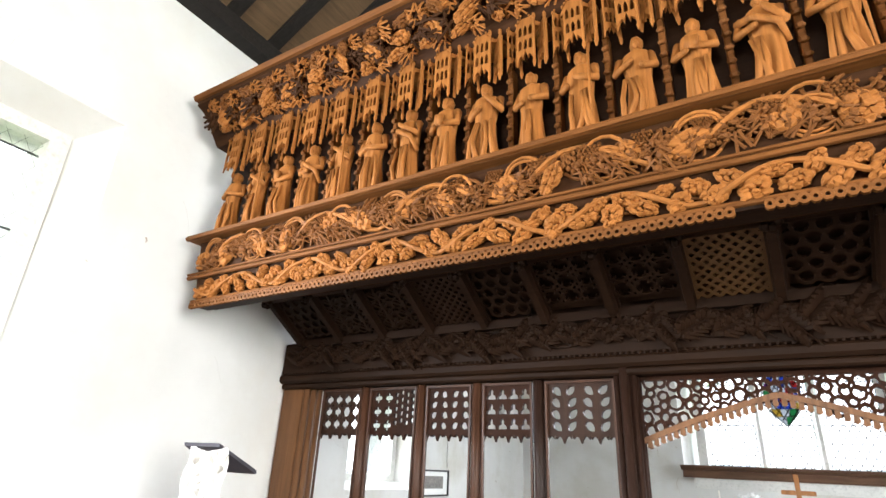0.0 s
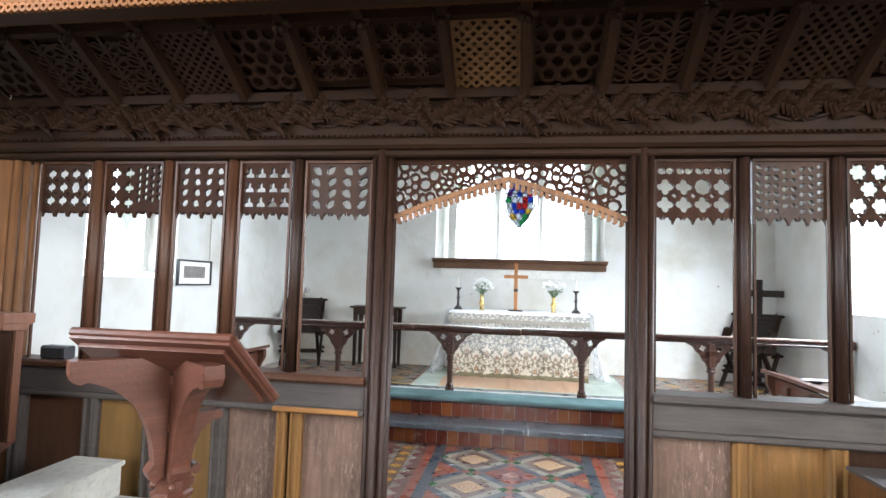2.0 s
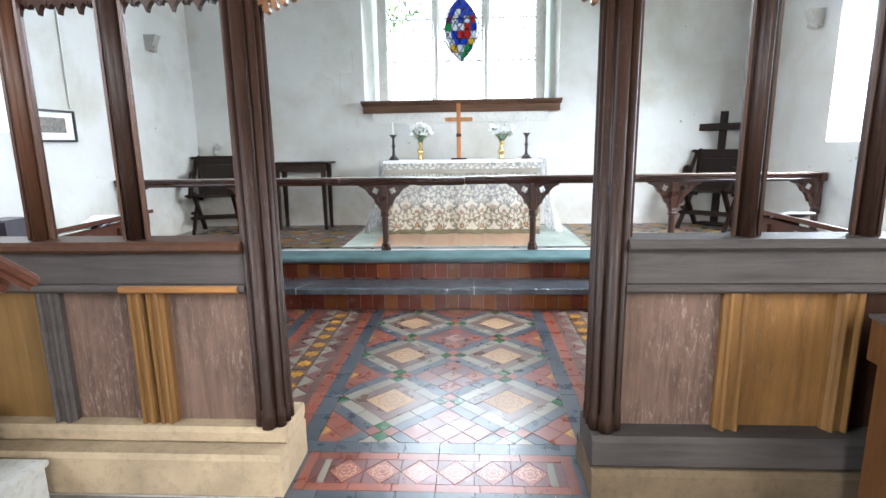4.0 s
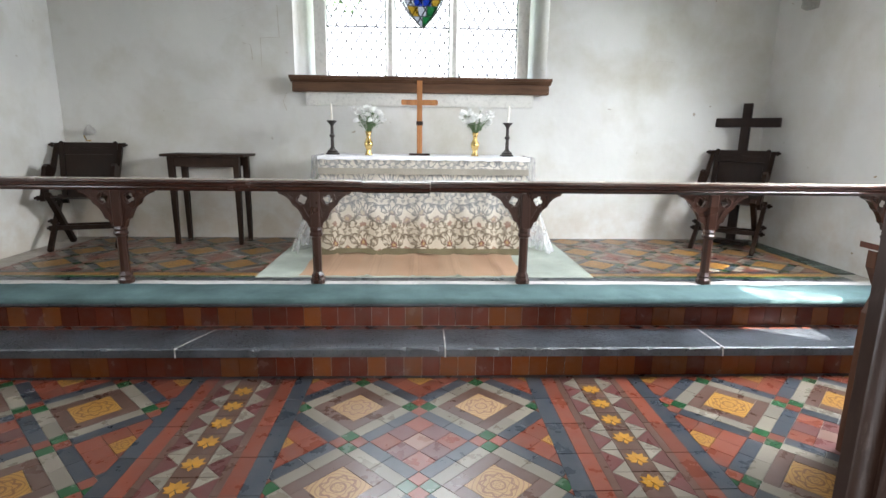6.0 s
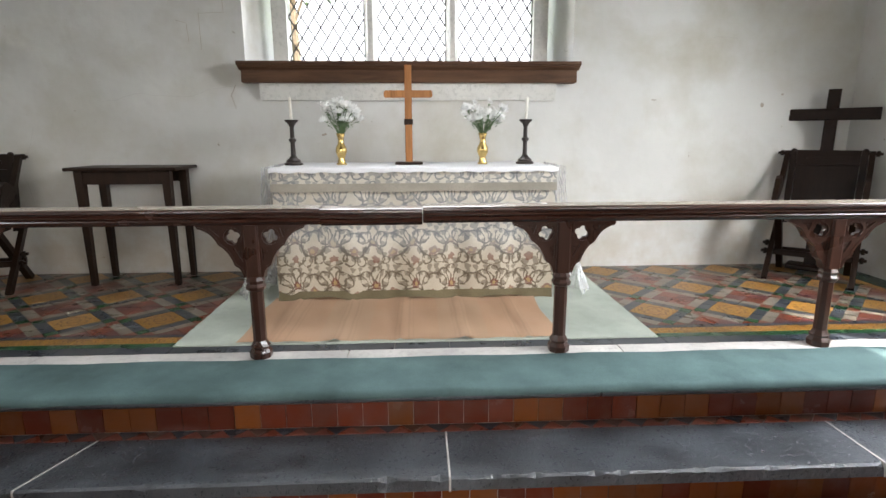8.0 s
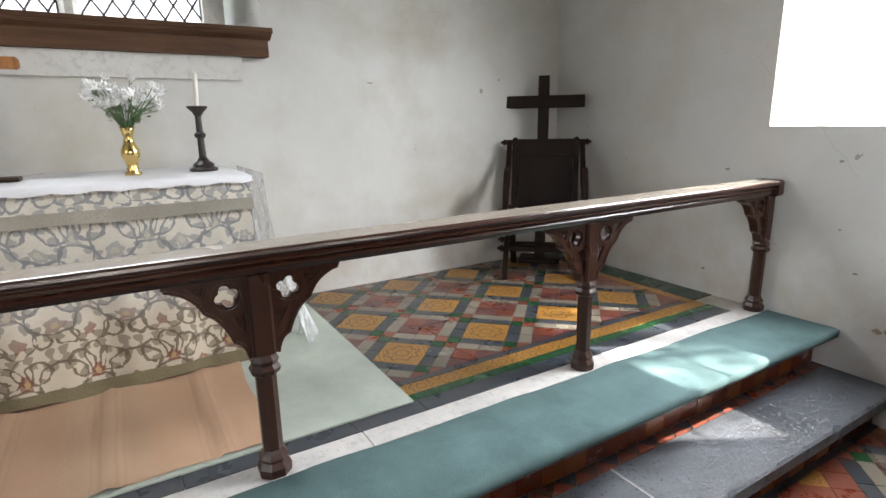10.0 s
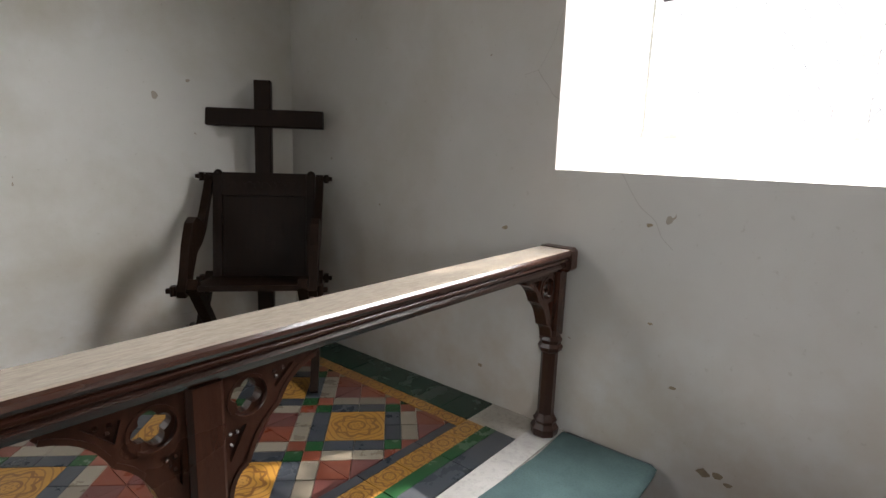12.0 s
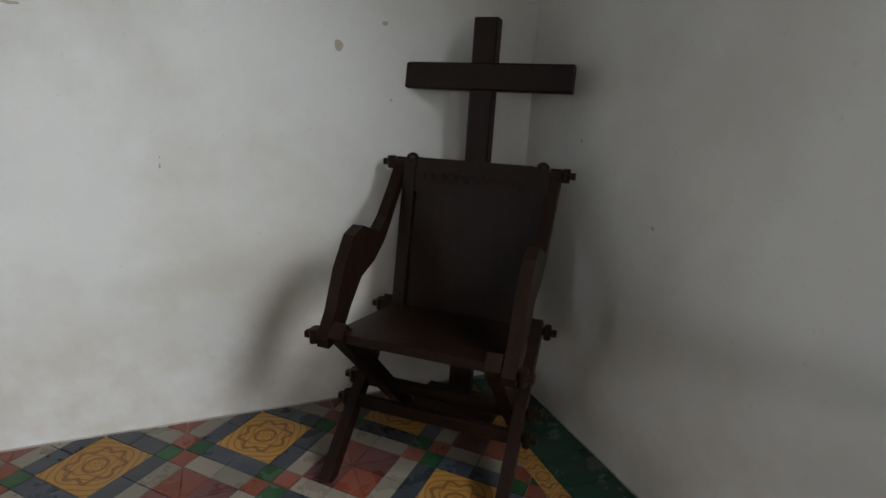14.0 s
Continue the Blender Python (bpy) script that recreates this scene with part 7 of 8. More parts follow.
def choir_desk(sg, x_in, label):
    """A book desk facing the middle: panelled front, sloping top, shaped end; a bench behind."""
    d = thing("choir_desk", label, "desk", "choir desks")
    x_out = x_in + sg * 0.40
    y0, y1 = 3.75, 5.12
    bm = fresh()
    a, b = sorted((x_in, x_out))
    za, zb = 1.07, 0.97
    prism(bm, [(x_in - sg * 0.05, y0 - 0.03, za), (x_in - sg * 0.05, y0 - 0.03, za + 0.028), (x_out, y0 - 0.03, zb + 0.028), (x_out, y0 - 0.03, zb)], (0, y1 - y0 + 0.06, 0))
    part("top", bm, M_LECTERN, d)
    for y in (y0, y1 - 0.05):
        bm = fresh()
        prism(bm, [(x_in - sg * 0.01, y, 0.0), (x_in - sg * 0.01, y, 0.75), (x_in + sg * 0.03, y, 0.86), (x_in - sg * 0.03, y, 0.98), (x_in - sg * 0.03, y, 1.06), (x_out - sg * 0.02, y, 0.965), (x_out - sg * 0.06, y, 0.8), (x_out - sg * 0.04, y, 0.0)], (0, 0.05, 0))
        part("end", bm, M_OAK_RED, d, "shaped panel end")
    bm = fresh()
    a, b = sorted((x_in + sg * 0.03, x_in + sg * 0.055))
    box(bm, a, b, y0 + 0.05, y1 - 0.05, 0.06, 1.03)
    part("front", bm, M_LECTERN, d)
    for k in range(4):
        y = y0 + 0.08 + k * 0.325
        bm = fresh()
        a, b = sorted((x_in + sg * 0.004, x_in + sg * 0.028))
        box(bm, a, b, y, y + 0.04, 0.1, 1.0)
        for zz in (0.3, 0.8):
            prism(bm, [(a, y + 0.04, zz), (a, y + 0.15, zz + 0.12), (a, y + 0.12, zz + 0.12), (a, y + 0.04, zz + 0.04)], (b - a, 0, 0))
        part("front_rib", bm, M_OAK_RED, d)
    bench = thing("choir_bench", "dark wooden choir bench behind the desk", "bench", "choir benches")
    for y in (y0, y1 - 0.05):
        bm = fresh()
        xa, xb = sorted((x_out + sg * 0.30, x_out + sg * 0.78))
        prism(bm, [(xa, y, 0), (xb, y, 0), (xb, y, 0.95 if sg > 0 else 0.48), ((xa + xb) / 2, y, 0.55), (xa, y, 0.48 if sg > 0 else 0.95)], (0, 0.05, 0))
        part("bench_end", bm, M_OAK_RED, bench)
    bm = fresh()
    xa, xb = sorted((x_out + sg * 0.32, x_out + sg * 0.74))
    box(bm, xa, xb, y0 + 0.052, y1 - 0.052, 0.42, 0.455)
    part("seat", bm, M_OAK_RED, bench)


choir_desk(1, 2.20, "red-brown choir desk with sloping top and shaped ends")
choir_desk(-1, -2.40, "red-brown choir desk with ribbed panelled front")


def open_book(at, label, tint):
    b = thing("book", label, "book", at=at)
    for sg in (-1, 1):
        bm = fresh()
        n = 6
        top = [(sg * 0.12 * i / n, 0.004 + 0.018 * math.sin(math.pi * (0.15 + 0.85 * i / n))) for i in range(n + 1)]
        pts = [(x, -0.09, z) for x, z in top] + [(sg * 0.12, -0.09, 0.0), (0, -0.09, 0.0)]
        prism(bm, pts, (0, 0.18, 0))
        part("pages", bm, tint, b)
    bm = fresh()
    box(bm, -0.13, 0.13, -0.098, 0.098, -0.006, -0.001)
    part("cover", bm, M_BOOK, b)


open_book(pose(2.45, 4.95, 1.033, 0, 14.0, 90), "open hymn book lying on the choir desk", M_PAGE)
open_book(pose(-2.62, 4.90, 1.038, 0, -14.0, 90), "open hymn book lying on the choir desk", M_PAGE)
kneeler = thing("kneeler_box", "small black box on the choir desk", "box", at=(-2.62, 4.1, 1.05))
bm = fresh()
box(bm, -0.08, 0.08, -0.10, 0.10, 0, 0.12, 0.01)
part("body", bm, M_BOOK, kneeler)

# ---- nave: lectern, pulpit, stone steps, cabinet ----
lect = thing("lectern", "mahogany lectern with sloping desk on an octagonal post", "lectern", at=(-1.25, 2.12, 0))
LW = 0.322
ctr = (1.396 - 0.02)
bm = fresh()
hy, hz, ly, lz = -0.18, 1.53, 0.19, 1.25
sl = Vector((0, ly - hy, lz - hz)).normalized()
nrm = Vector((0, -sl.z, sl.y))
if nrm.z < 0:
    nrm = -nrm
a0 = Vector((-LW, hy, hz))
pts = [a0, a0 + nrm * -0.028, Vector((-LW, ly, lz)) + nrm * -0.028, Vector((-LW, ly, lz))]
prism(bm, [tuple(p) for p in pts], (2 * LW, 0, 0))
part("desk", bm, M_LECTERN, lect, "sloping desk board")
bm = fresh()
prism(bm, [tuple(p + nrm * -0.029 + Vector((0.03, 0, 0)) + (sl * 0.03 if k in (0, 1) else -sl * 0.03)) for k, p in enumerate((a0, a0 + nrm * -0.018, Vector((-LW, ly, lz)) + nrm * -0.018, Vector((-LW, ly, lz))))], (2 * LW - 0.06, 0, 0))
part("under_board", bm, M_LECTERN, lect)
for p0, p1 in (((-LW, hy, hz), (LW, hy, hz)), ((LW, hy, hz), (LW, ly, lz)), ((-LW, hy, hz), (-LW, ly, lz)), ((-LW, ly, lz), (LW, ly, lz))):
    bm = fresh()
    tube(bm, [p0, p1], 0.017, 8)
    part("edge_moulding", bm, M_LECTERN, lect)
bm = fresh()
lathe(bm, [(0.056, 0.10), (0.056, 0.62), (0.06, 0.65), (0.05, 0.68), (0.052, 0.845), (0.068, 0.855), (0.074, 0.868), (0.068, 0.876), (0.076, 0.888), (0.080, 0.905), (0.066, 0.915), (0.066, 0.965), (0.05, 0.985), (0.05, 1.14), (0.062, 1.15), (0.062, 1.165), (0.05, 1.175), (0.05, 1.30), (0.06, 1.33), (0.06, 1.36)], 8, (0, 0, 0), math.pi / 8)
for q in range(4):
    a = math.radians(35 + 90 * q)
    blob(bm, (0.064 * math.cos(a), 0.064 * math.sin(a), 0.94), (0.018, 0.018, 0.018), 8, 6)
part("post", bm, M_LECTERN, lect)
for ang in (50, 140, 232, 322):
    bm = fresh()
    pts = [(0.04, 0.975), (0.06, 0.965), (0.078, 0.975), (0.084, 0.995), (0.074, 1.012)] + bow((0.068, 1.02), (0.085, 1.24), (0.235, 1.292), 9) + [(0.25, 1.285), (0.268, 1.295), (0.275, 1.315), (0.275, 1.355), (0.04, 1.35)]
    low = 0.62 if ang < 180 else 1.22
    reach = 0.5 if ang < 180 else 1.4
    prism(bm, [(0.04 + (x - 0.04) * reach, -0.034, 0.97 + (z - 0.97) * low) for x, z in pts], (0, 0.068, 0))
    xe = 0.04 + 0.222 * reach
    tube(bm, [(xe, -0.038, 0.97 + 0.352 * low), (xe, 0.038, 0.97 + 0.352 * low)], 0.018, 8)
    tube(bm, [(0.075, -0.038, 0.985), (0.075, 0.038, 0.985)], 0.02, 10)
    br = part("bracket", bm, M_LECTERN, lect, "curved bracket")
    br.matrix_basis = pose(0, 0, 0, 0, 0, ang)
for k in range(4):
    bm = fresh()
    a = math.pi / 2 * k + math.pi / 4
    c, s = math.cos(a), math.sin(a)
    tube(bm, [(0.03 * c, 0.03 * s, 0.16), (0.16 * c, 0.16 * s, 0.09), (0.27 * c, 0.27 * s, 0.03)], 0.04, 6, 0.03)
    part("foot", bm, M_LECTERN, lect)
open_book(pose(-1.12, 2.19, 1.375, -36, 0, 20), "open book on the lectern desk", M_PAGE)

PC, PR = (-3.08, 2.50), 0.5
pulpit = thing("pulpit", "six-sided wooden pulpit with pierced tracery panels", "pulpit", at=(PC[0], PC[1], 0))
hexa_pts = [(PR * math.cos(math.pi / 3 * k), PR * math.sin(math.pi / 3 * k)) for k in range(6)]
for k in range(6):
    (ax, ay), (bx, by) = hexa_pts[k], hexa_pts[(k + 1) % 6]
    if k == 0:
        continue
    L = math.dist((ax, ay), (bx, by))
    ang = math.degrees(math.atan2(by - ay, bx - ax))
    mid = ((ax + bx) / 2, (ay + by) / 2)
    bm = fresh()
    box(bm, -L / 2 + 0.01, -L / 2 + 0.07, -0.02, 0.03, 0.75, 1.40)
    box(bm, L / 2 - 0.07, L / 2 - 0.01, -0.02, 0.03, 0.75, 1.40)
    box(bm, -L / 2 + 0.07, L / 2 - 0.07, -0.02, 0.03, 1.33, 1.40)
    box(bm, -L / 2 + 0.07, L / 2 - 0.07, -0.02, 0.03, 0.75, 0.83)
    fr = part("panel_frame", bm, M_PULPIT, pulpit)
    fr.matrix_basis = pose(mid[0], mid[1], 0, 0, 0, ang)
    bm = fresh()
    W = L - 0.14
    q = W / 4
    for i in range(5):
        flat_bar(bm, (-W / 2 + i * q, 1.10), (-W / 2 + i * q, 1.33), 0.014, 0.0, 0.024 + 0.001 * (i % 2))
    for i in range(4):
        cx = -W / 2 + (i + 0.5) * q
        for sg in (-1, 1):
            strip(bm, [(px, pz) for px, pz in bow((cx + sg * q * 0.48, 1.235), (cx + sg * q * 0.46, 1.285), (cx, 1.315), 5)], 0.013, 0.0, 0.022 + 0.0005 * sg)
            strip(bm, bow((cx + sg * q * 0.47, 1.25), (cx + sg * q * 0.10, 1.255), (cx + sg * q * 0.22, 1.285), 4), 0.010, 0.0, 0.019 + 0.0005 * sg)
        strip(bm, bow((cx - q * 0.48, 1.33), (cx, 1.30), (cx + q * 0.48, 1.33), 4), 0.012, 0.0, 0.0205)
    for sg in (-1, 1):
        cx = sg * W / 4
        for s2 in (-1, 1):
            strip(bm, bow((cx + s2 * W * 0.235, 0.95), (cx + s2 * W * 0.22, 1.05), (cx, 1.125), 6), 0.020, 0.0, 0.026 + 0.0007 * s2)
            strip(bm, bow((cx + s2 * W * 0.22, 0.98), (cx + s2 * W * 0.08, 0.99), (cx + s2 * W * 0.10, 1.045), 4), 0.012, 0.0, 0.021 + 0.0005 * s2)
            strip(bm, bow((cx, 1.12), (cx + s2 * W * 0.10, 1.13), (cx + s2 * W * 0.24, 1.16), 4), 0.016, 0.0, 0.0235 + 0.0005 * s2)
    flat_bar(bm, (0, 0.83), (0, 1.0), 0.022, 0.0, 0.028)
    foil_ring(bm, 0.0, 1.10, 0.05, 0.0, 0.025, 4, 0.012)
    flat_bar(bm, (-W / 2 + 0.008, 0.83), (-W / 2 + 0.008, 1.1), 0.016, 0.0, 0.0255)
    flat_bar(bm, (W / 2 - 0.008, 0.83), (W / 2 - 0.008, 1.1), 0.016, 0.0, 0.0255)
    tr = part("tracery", bm, M_PULPIT, fr)
    bm = fresh()
    box(bm, -L / 2 + 0.02, L / 2 - 0.02, 0.035, 0.05, 0.76, 1.39)
    part("dark_lining", bm, M_OAK_DARK_Z, fr)
bm = fresh()
lathe(bm, [(PR * 0.8, 0.0), (PR * 0.82, 0.1), (PR * 0.5, 0.2), (PR * 0.5, 0.55), (PR * 0.99, 0.74), (PR * 1.02, 0.75)], 6)
part("base", bm, M_PULPIT, pulpit)
bm = fresh()
for r0, z0, z1 in ((1.06, 1.402, 1.44), (1.12, 1.442, 1.50)):
    outer = [(PR * r0 * math.cos(math.pi / 3 * k), PR * r0 * math.sin(math.pi / 3 * k)) for k in range(6)]
    inner = [(PR * 0.82 * math.cos(math.pi / 3 * k), PR * 0.82 * math.sin(math.pi / 3 * k)) for k in range(6)]
    for k in range(1, 6):
        j = (k + 1) % 6
        hexa(bm, [(*outer[k], z0), (*outer[j], z0), (*inner[j], z0), (*inner[k], z0)], [(*outer[k], z1), (*outer[j], z1), (*inner[j], z1), (*inner[k], z1)])
part("cornice", bm, M_PULPIT, pulpit)
bm = fresh()
for k in range(1, 6):
    (ax, ay), (bx, by) = hexa_pts[k], hexa_pts[(k + 1) % 6]
    for i in range(11):
        f = (i + 0.5) / 11
        blob(bm, (1.1 * (ax + (bx - ax) * f), 1.1 * (ay + (by - ay) * f), 1.438), (0.014, 0.014, 0.012), 6, 4)
tagged(part("bead_row", bm, M_PULPIT, pulpit), kind="stuff")
bm = fresh()
lathe(bm, [(PR * 0.78, 0.752), (PR * 0.78, 0.79)], 6)
part("platform", bm, M_PULPIT, pulpit)
blue = thing("blue_cloth", "bright blue cloth inside the pulpit", "cloth", at=(PC[0] + 0.22, PC[1] - 0.08, 0.79))
bm = fresh()
blob(bm, (0, 0, 0.21), (0.05, 0.07, 0.21), 9, 7, 0.2, random.Random(1))
part("fold", bm, M_BLUE, blue, smooth=True)

# book rest with a lace fall in front
rest = thing("book_rest", "black sloping book rest on the pulpit edge", "book rest", at=(-2.99, 2.22, 1.50))
bm = fresh()
hexa(bm, [(-0.14, -0.09, 0.51), (0.19, -0.09, 0.51), (0.22, 0.18, 0.37), (-0.14, 0.18, 0.37)], [(-0.14, -0.095, 0.53), (0.19, -0.095, 0.53), (0.22, 0.18, 0.392), (-0.14, 0.18, 0.392)])
part("board", bm, M_BOOK, rest)
bm = fresh()
post(bm, -0.07, -0.03, 0.03, 0.07, 0.0, 0.43)
part("stem", bm, M_IRON, rest)


def lace_material():
    m = Nodes("lace")
    v = m.coords()
    a = m.add("TexVoronoi", Vector=v, Scale=17.0)
    a.feature = "DISTANCE_TO_EDGE"
    hole = m.math("GREATER_THAN", m.math("ADD", a.outputs["Distance"], m.math("MULTIPLY", m.noise(v, 9.0), 0.25)), 0.30)
    col = m.mix(hole, (0.56, 0.54, 0.50), (0.27, 0.25, 0.22))
    m.bump(a.outputs["Distance"], 0.8, 0.02)
    return m.done(col, 0.9, 0, 0.1)


M_LACE = lace_material()
fall = thing("pulpit_fall", "white lace fall hanging over the pulpit book rest", "cloth", at=(-2.79, 2.085, 1.46))
bm = fresh()
n = 18
grid = []
for j in range(15):
    f = j / 14
    row = []
    for i in range(n + 1):
        u = i / n - 0.5
        w = 0.34 + 0.06 * f
        z = 0.535 * (1 - f) - (0.012 * math.cos(u * 7) * (1 if j == 0 else 0.3))
        row.append(bm.verts.new((u * w, -0.03 - 0.03 * f + 0.014 * math.sin(i * 1.5 + j * 0.2) * (0.3 + f) + 0.012 * math.sin(j * 1.1 + i), z)))
    grid.append(row)
for a, b in zip(grid, grid[1:]):
    for i in range(n):
        bm.faces.new((a[i], a[i + 1], b[i + 1], b[i]))
part("lace", bm, M_LACE, fall, smooth=True)

# small things left on the screen's rail
small = thing("speaker_box", "small black box on the screen rail", "box", at=(-2.99, 3.36, RAILT))
bm = fresh()
box(bm, -0.09, 0.09, -0.045, 0.045, 0.0, 0.085, 0.012)
part("body", bm, M_BOOK, small)
bm = fresh()
box(bm, -0.075, 0.075, -0.049, -0.046, 0.012, 0.072)
part("front_panel", bm, M_IRON, small)
tin = thing("collection_tin", "small red-brown tin on the screen rail", "tin", at=(-2.345, 3.36, RAILT))
bm = fresh()
post(bm, -0.045, 0.045, -0.04, 0.04, 0.0, 0.125, 0.015)
part("body", bm, M_RAIL_POST, tin)
bm = fresh()
post(bm, -0.048, 0.048, -0.043, 0.043, 0.126, 0.142, 0.015)
part("lid", bm, M_RAIL_POST, tin)

# stone steps up to the pulpit
steps = thing("pulpit_steps", "pale worn stone steps up to the pulpit", "steps", kind="structure")
for k, (x0, x1, z1) in enumerate(((-2.60, -1.76, 0.205), (-2.60, -2.03, 0.415), (-2.60, -2.285, 0.625))):
    bm = fresh()
    box(bm, x0, x1, 2.42 + 0.0 * k, 3.14, z1 - (0.206 if k else 0.21), z1 - 0.001 - 0.03)
    box(bm, x0, x1 + 0.02, 2.40, 3.145, z1 - 0.03, z1, 0.008)
    part("step", bm, M_STEP_STONE, steps)

cab = thing("cabinet", "honey-coloured wooden cabinet with a dark worn top", "cabinet", at=(1.72, 2.67, 0))
bm = fresh()
box(bm, 0.03, 1.30, 0.03, 0.43, 0.0, 0.715)
part("body", bm, M_CABINET, cab)
bm = fresh()
box(bm, 0.0, 1.32, 0.0, 0.45, 0.718, 0.885, 0.004)
part("drawer_box", bm, M_CABINET, cab)
bm = fresh()
box(bm, -0.012, 1.33, -0.015, 0.455, 0.888, 0.905, 0.005)
part("top", bm, M_OAK_GREY, cab, "dark worn top board")
for x in (0.03, 0.62, 1.22):
    bm = fresh()
    box(bm, x, x + 0.08, 0.012, 0.028, 0.02, 0.71)
    part("stile", bm, M_OAK_HONEY, cab)
bm = fresh()
box(bm, 0.05, 0.62, -0.012, -0.002, 0.74, 0.87, 0.004)
part("drawer_front", bm, M_OAK_HONEY_X, cab)

# ---- wall things ----
pic = thing("framed_picture", "black-framed print with a wide white mount on the wall", "picture", at=(XN + 0.004, 5.83, 1.785))
bm = fresh()
for y0, y1, z0, z1 in ((-0.32, 0.32, 0.125, 0.145), (-0.32, 0.32, -0.145, -0.125), (-0.32, -0.30, -0.125, 0.125), (0.30, 0.32, -0.125, 0.125)):
    box(bm, 0.0, 0.024, y0, y1, z0, z1)
part("frame", bm, M_FRAME, pic)
bm = fresh()
box(bm, 0.0, 0.008, -0.30, 0.30, -0.125, 0.125)
part("mount", bm, M_PAPER, pic)
bm = fresh()
box(bm, 0.0085, 0.010, -0.20, 0.20, -0.06, 0.075)
part("print", bm, M_PRINT, pic)

CORBELS = ((3.74, 7.97, 2.88, -1), (3.74, 7.05, 2.78, -1), (XN, 7.55, 2.80, 1))
for x, y, z, s in CORBELS:
    bm = fresh()
    hexa(bm, [(x, y - 0.06, z - 0.10), (x + s * 0.08, y - 0.05, z - 0.06), (x + s * 0.08, y + 0.05, z - 0.06), (x, y + 0.06, z - 0.10)],
         [(x, y - 0.07, z + 0.08), (x + s * 0.14, y - 0.06, z + 0.08), (x + s * 0.14, y + 0.06, z + 0.08), (x, y + 0.07, z + 0.08)])
    blob(bm, (x + s * 0.07, y, z - 0.07), (0.05, 0.06, 0.045), 8, 5, 0.4, random.Random(3))
    tagged(part("corbel", bm, M_STEP_STONE), "small broken stone corbel in the wall", "corbel", "wall corbels")
bm = fresh()
tube(bm, [(XN + 0.012, 6.12, 1.95), (XN + 0.012, 6.12, 3.0)], 0.008, 6)
tagged(part("cable", bm, M_PAPER), "thin white cable running up the wall", "cable")

# hairline cracks and flaked spots on the old plaster
for pts in (((-1.42, 2.82), (-1.41, 2.52), (-1.60, 2.51), (-1.60, 2.24)), ((-1.78, 2.46), (-1.70, 2.44), (-1.69, 2.3)), ((-1.36, 1.98), (-1.40, 1.90), (-1.37, 1.80))):
    bm = fresh()
    tube(bm, [(x, YE + 0.0005, z) for x, z in pts], 0.0022, 4)
    part("crack", bm, M_BARE, bpy.data.objects["wall_east"])
rnd = random.Random(19)
for y, z, r in ((6.06, 0.50, 0.022), (6.02, 0.51, 0.016), (5.98, 0.49, 0.013), (6.34, 1.36, 0.012), (6.30, 1.0, 0.009), (5.86, 0.22, 0.012), (5.55, 0.30, 0.02), (5.48, 0.33, 0.014), (5.62, 0.27, 0.012), (7.05, 0.62, 0.012), (6.95, 1.28, 0.014), (6.2, 0.78, 0.01)):
    bm = fresh()
    pts = [(XS - 0.0015, y + r * rnd.uniform(0.7, 1.6) * math.cos(math.tau * k / 9), z + r * rnd.uniform(0.4, 0.9) * math.sin(math.tau * k / 9)) for k in range(9)]
    prism(bm, pts, (0.001, 0, 0))
    part("flaked_spot", bm, M_BARE, bpy.data.objects["wall_south_chancel"])

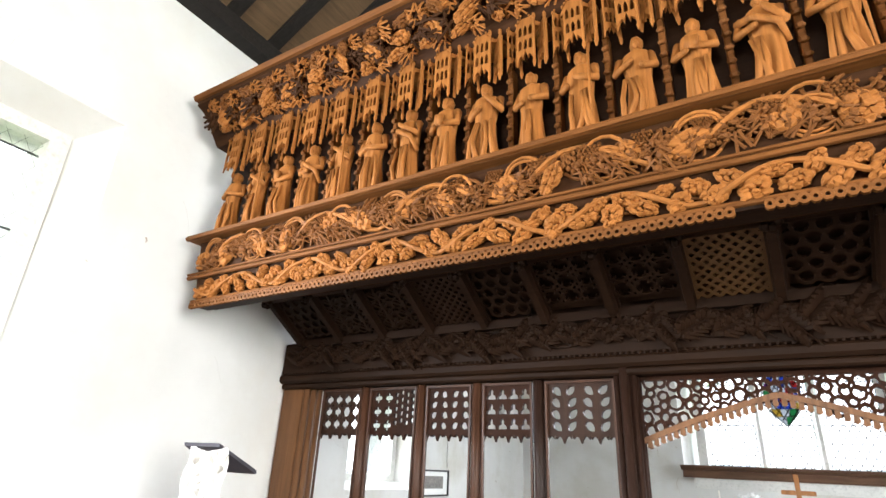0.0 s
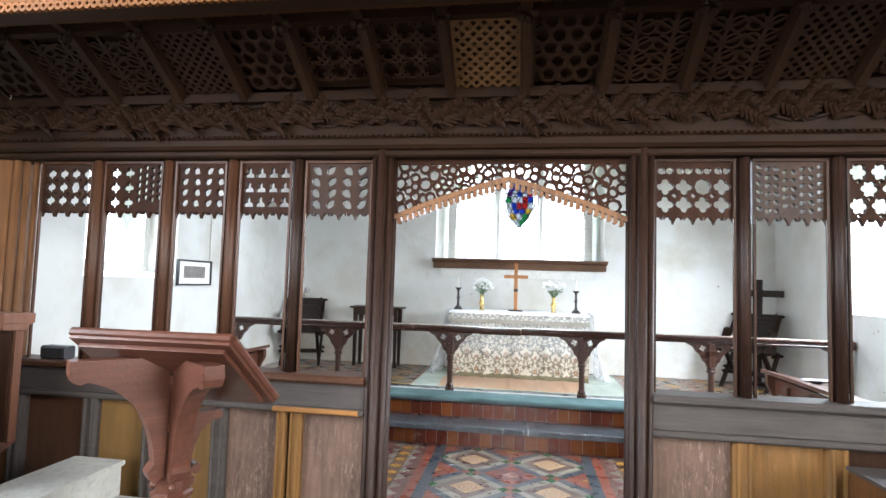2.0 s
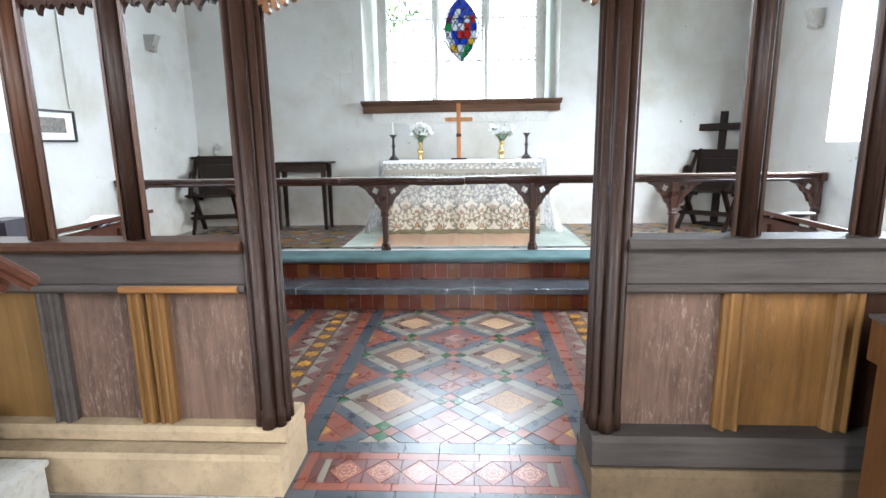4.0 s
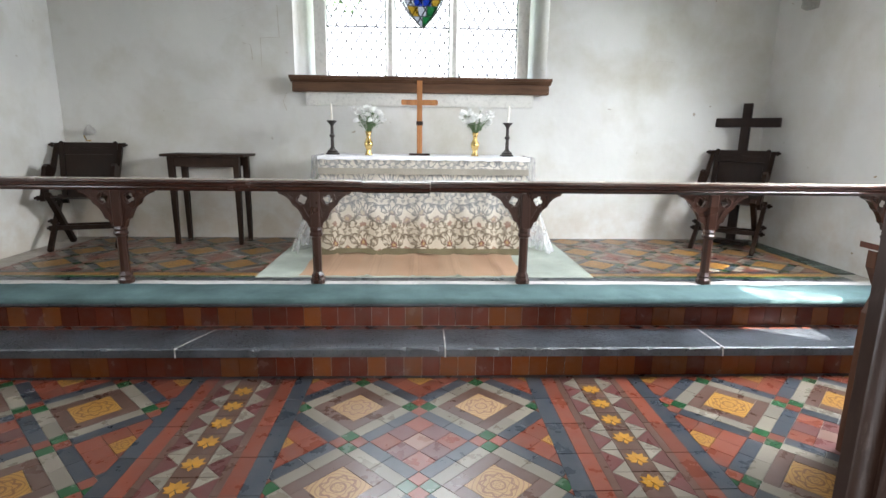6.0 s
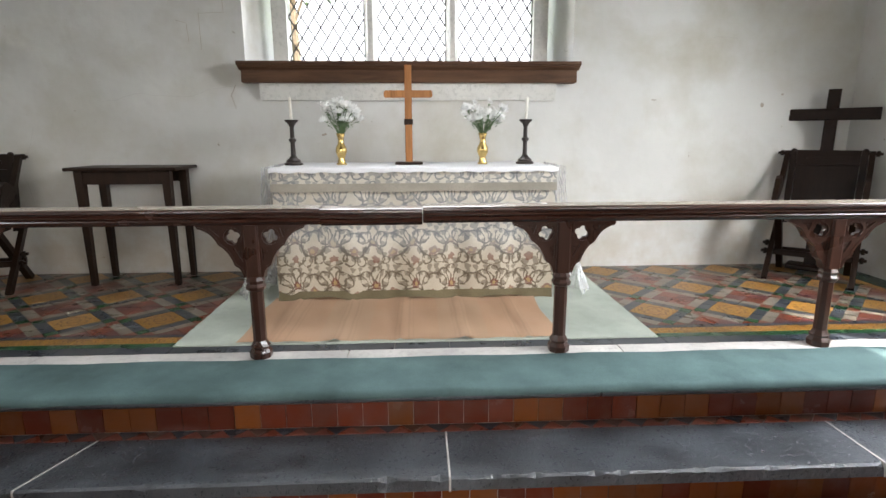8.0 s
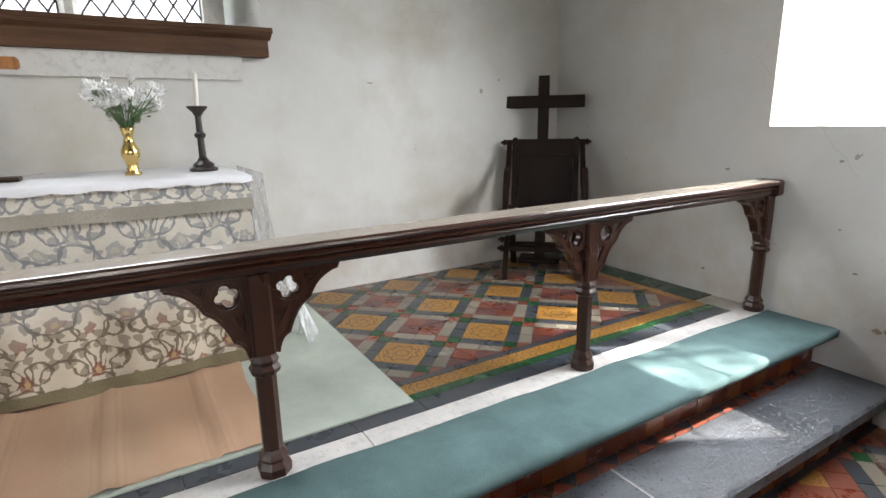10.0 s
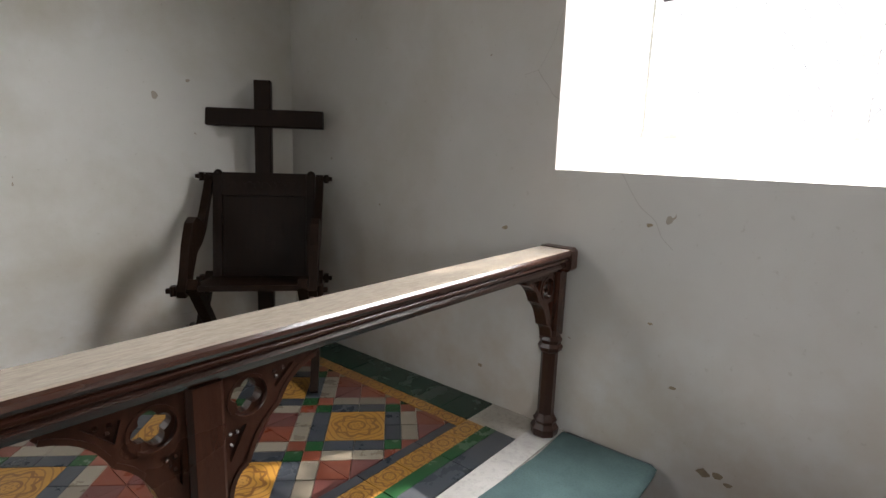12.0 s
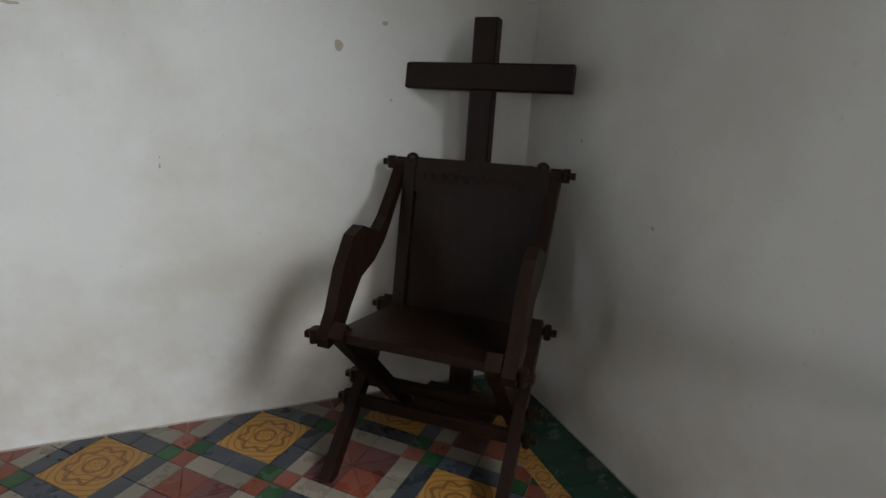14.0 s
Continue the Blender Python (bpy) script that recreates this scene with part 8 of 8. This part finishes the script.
# ---- small pieces, last ----
bm = fresh()
for a, ln, w in ((90, 0.072, 0.017), (52, 0.07, 0.016), (128, 0.07, 0.016), (16, 0.062, 0.017), (164, 0.062, 0.017), (-24, 0.05, 0.014), (204, 0.05, 0.014), (270, 0.05, 0.012)):
    c, s = math.cos(radians(a)), math.sin(radians(a))
    prism(bm, [(0.004 * c, 0.004 * s, 0), (ln * 0.55 * c - w * s, ln * 0.55 * s + w * c, 0), (ln * c, ln * s, 0), (ln * 0.55 * c + w * s, ln * 0.55 * s - w * c, 0)], (0, 0, 0.0012 + 0.0001 * (a % 7)))
ME_FLEUR = shaped("fleur", bm, T_FLEUR)
for x, y in fleurs:
    ob = new("fleur", ME_FLEUR)
    ob.parent, ob.location = floor_chancel, (x, y, 0.0008)
# pale mortar in the joints of the slate slabs
for xj, s in ((-1.515, 0.13), (0.195, 0.0), (2.025, 0.0)):
    bm = fresh()
    hexa(bm, [(xj - 0.004, 5.923, 0.17), (xj + 0.004, 5.923, 0.17), (xj + 0.004 + s, 6.27, 0.17), (xj - 0.004 + s, 6.27, 0.17)], [(xj - 0.004, 5.926, 0.232), (xj + 0.004, 5.926, 0.232), (xj + 0.004 + s, 6.27, 0.232), (xj - 0.004 + s, 6.27, 0.232)])
    part("mortar", bm, M_STRIP, step_core, "white mortar joint")
chancel_tiles.lay(floor_chancel)
sanct_tiles.lay(floor_sanctuary)
rnd = random.Random(11)
RISER = {}
for z0, z1, y in ((0.0, 0.168, 6.02), (0.232, 0.402, 6.345)):
    for k in range(62):
        x = XN + 0.002 + k * 0.1195
        w = min(0.1165, XS - 0.002 - x)
        orange = rnd.random() < 0.36
        key = (round(w, 3), round(z1 - z0, 3), orange)
        if key not in RISER:
            bm = fresh()
            prism(bm, [(0, -0.008, 0), (w, -0.008, 0), (w, 0.004, 0), (0, 0.004, 0)], (0, 0, z1 - z0))
            RISER[key] = shaped("riser_tile", bm, T_RISER_O if orange else T_RISER)
        ob = new("riser_tile", RISER[key])
        ob.parent = step_core
        ob.location = (x, y + rnd.uniform(-0.001, 0.001), z0)
strip = Tiling(0.231, (-3, 3, 6, 7))
for k in range(62):
    x = XN + 0.002 + k * 0.1195
    strip.add([(x, 6.272), (x + 0.118, 6.272), (x + 0.059, 6.336)], T_RED)
    strip.add([(x + 0.118, 6.272), (x + 0.177, 6.336), (x + 0.059, 6.336)], T_SLATE if k % 2 else T_BROWN)
strip.lay(step_core, "strip_tile")
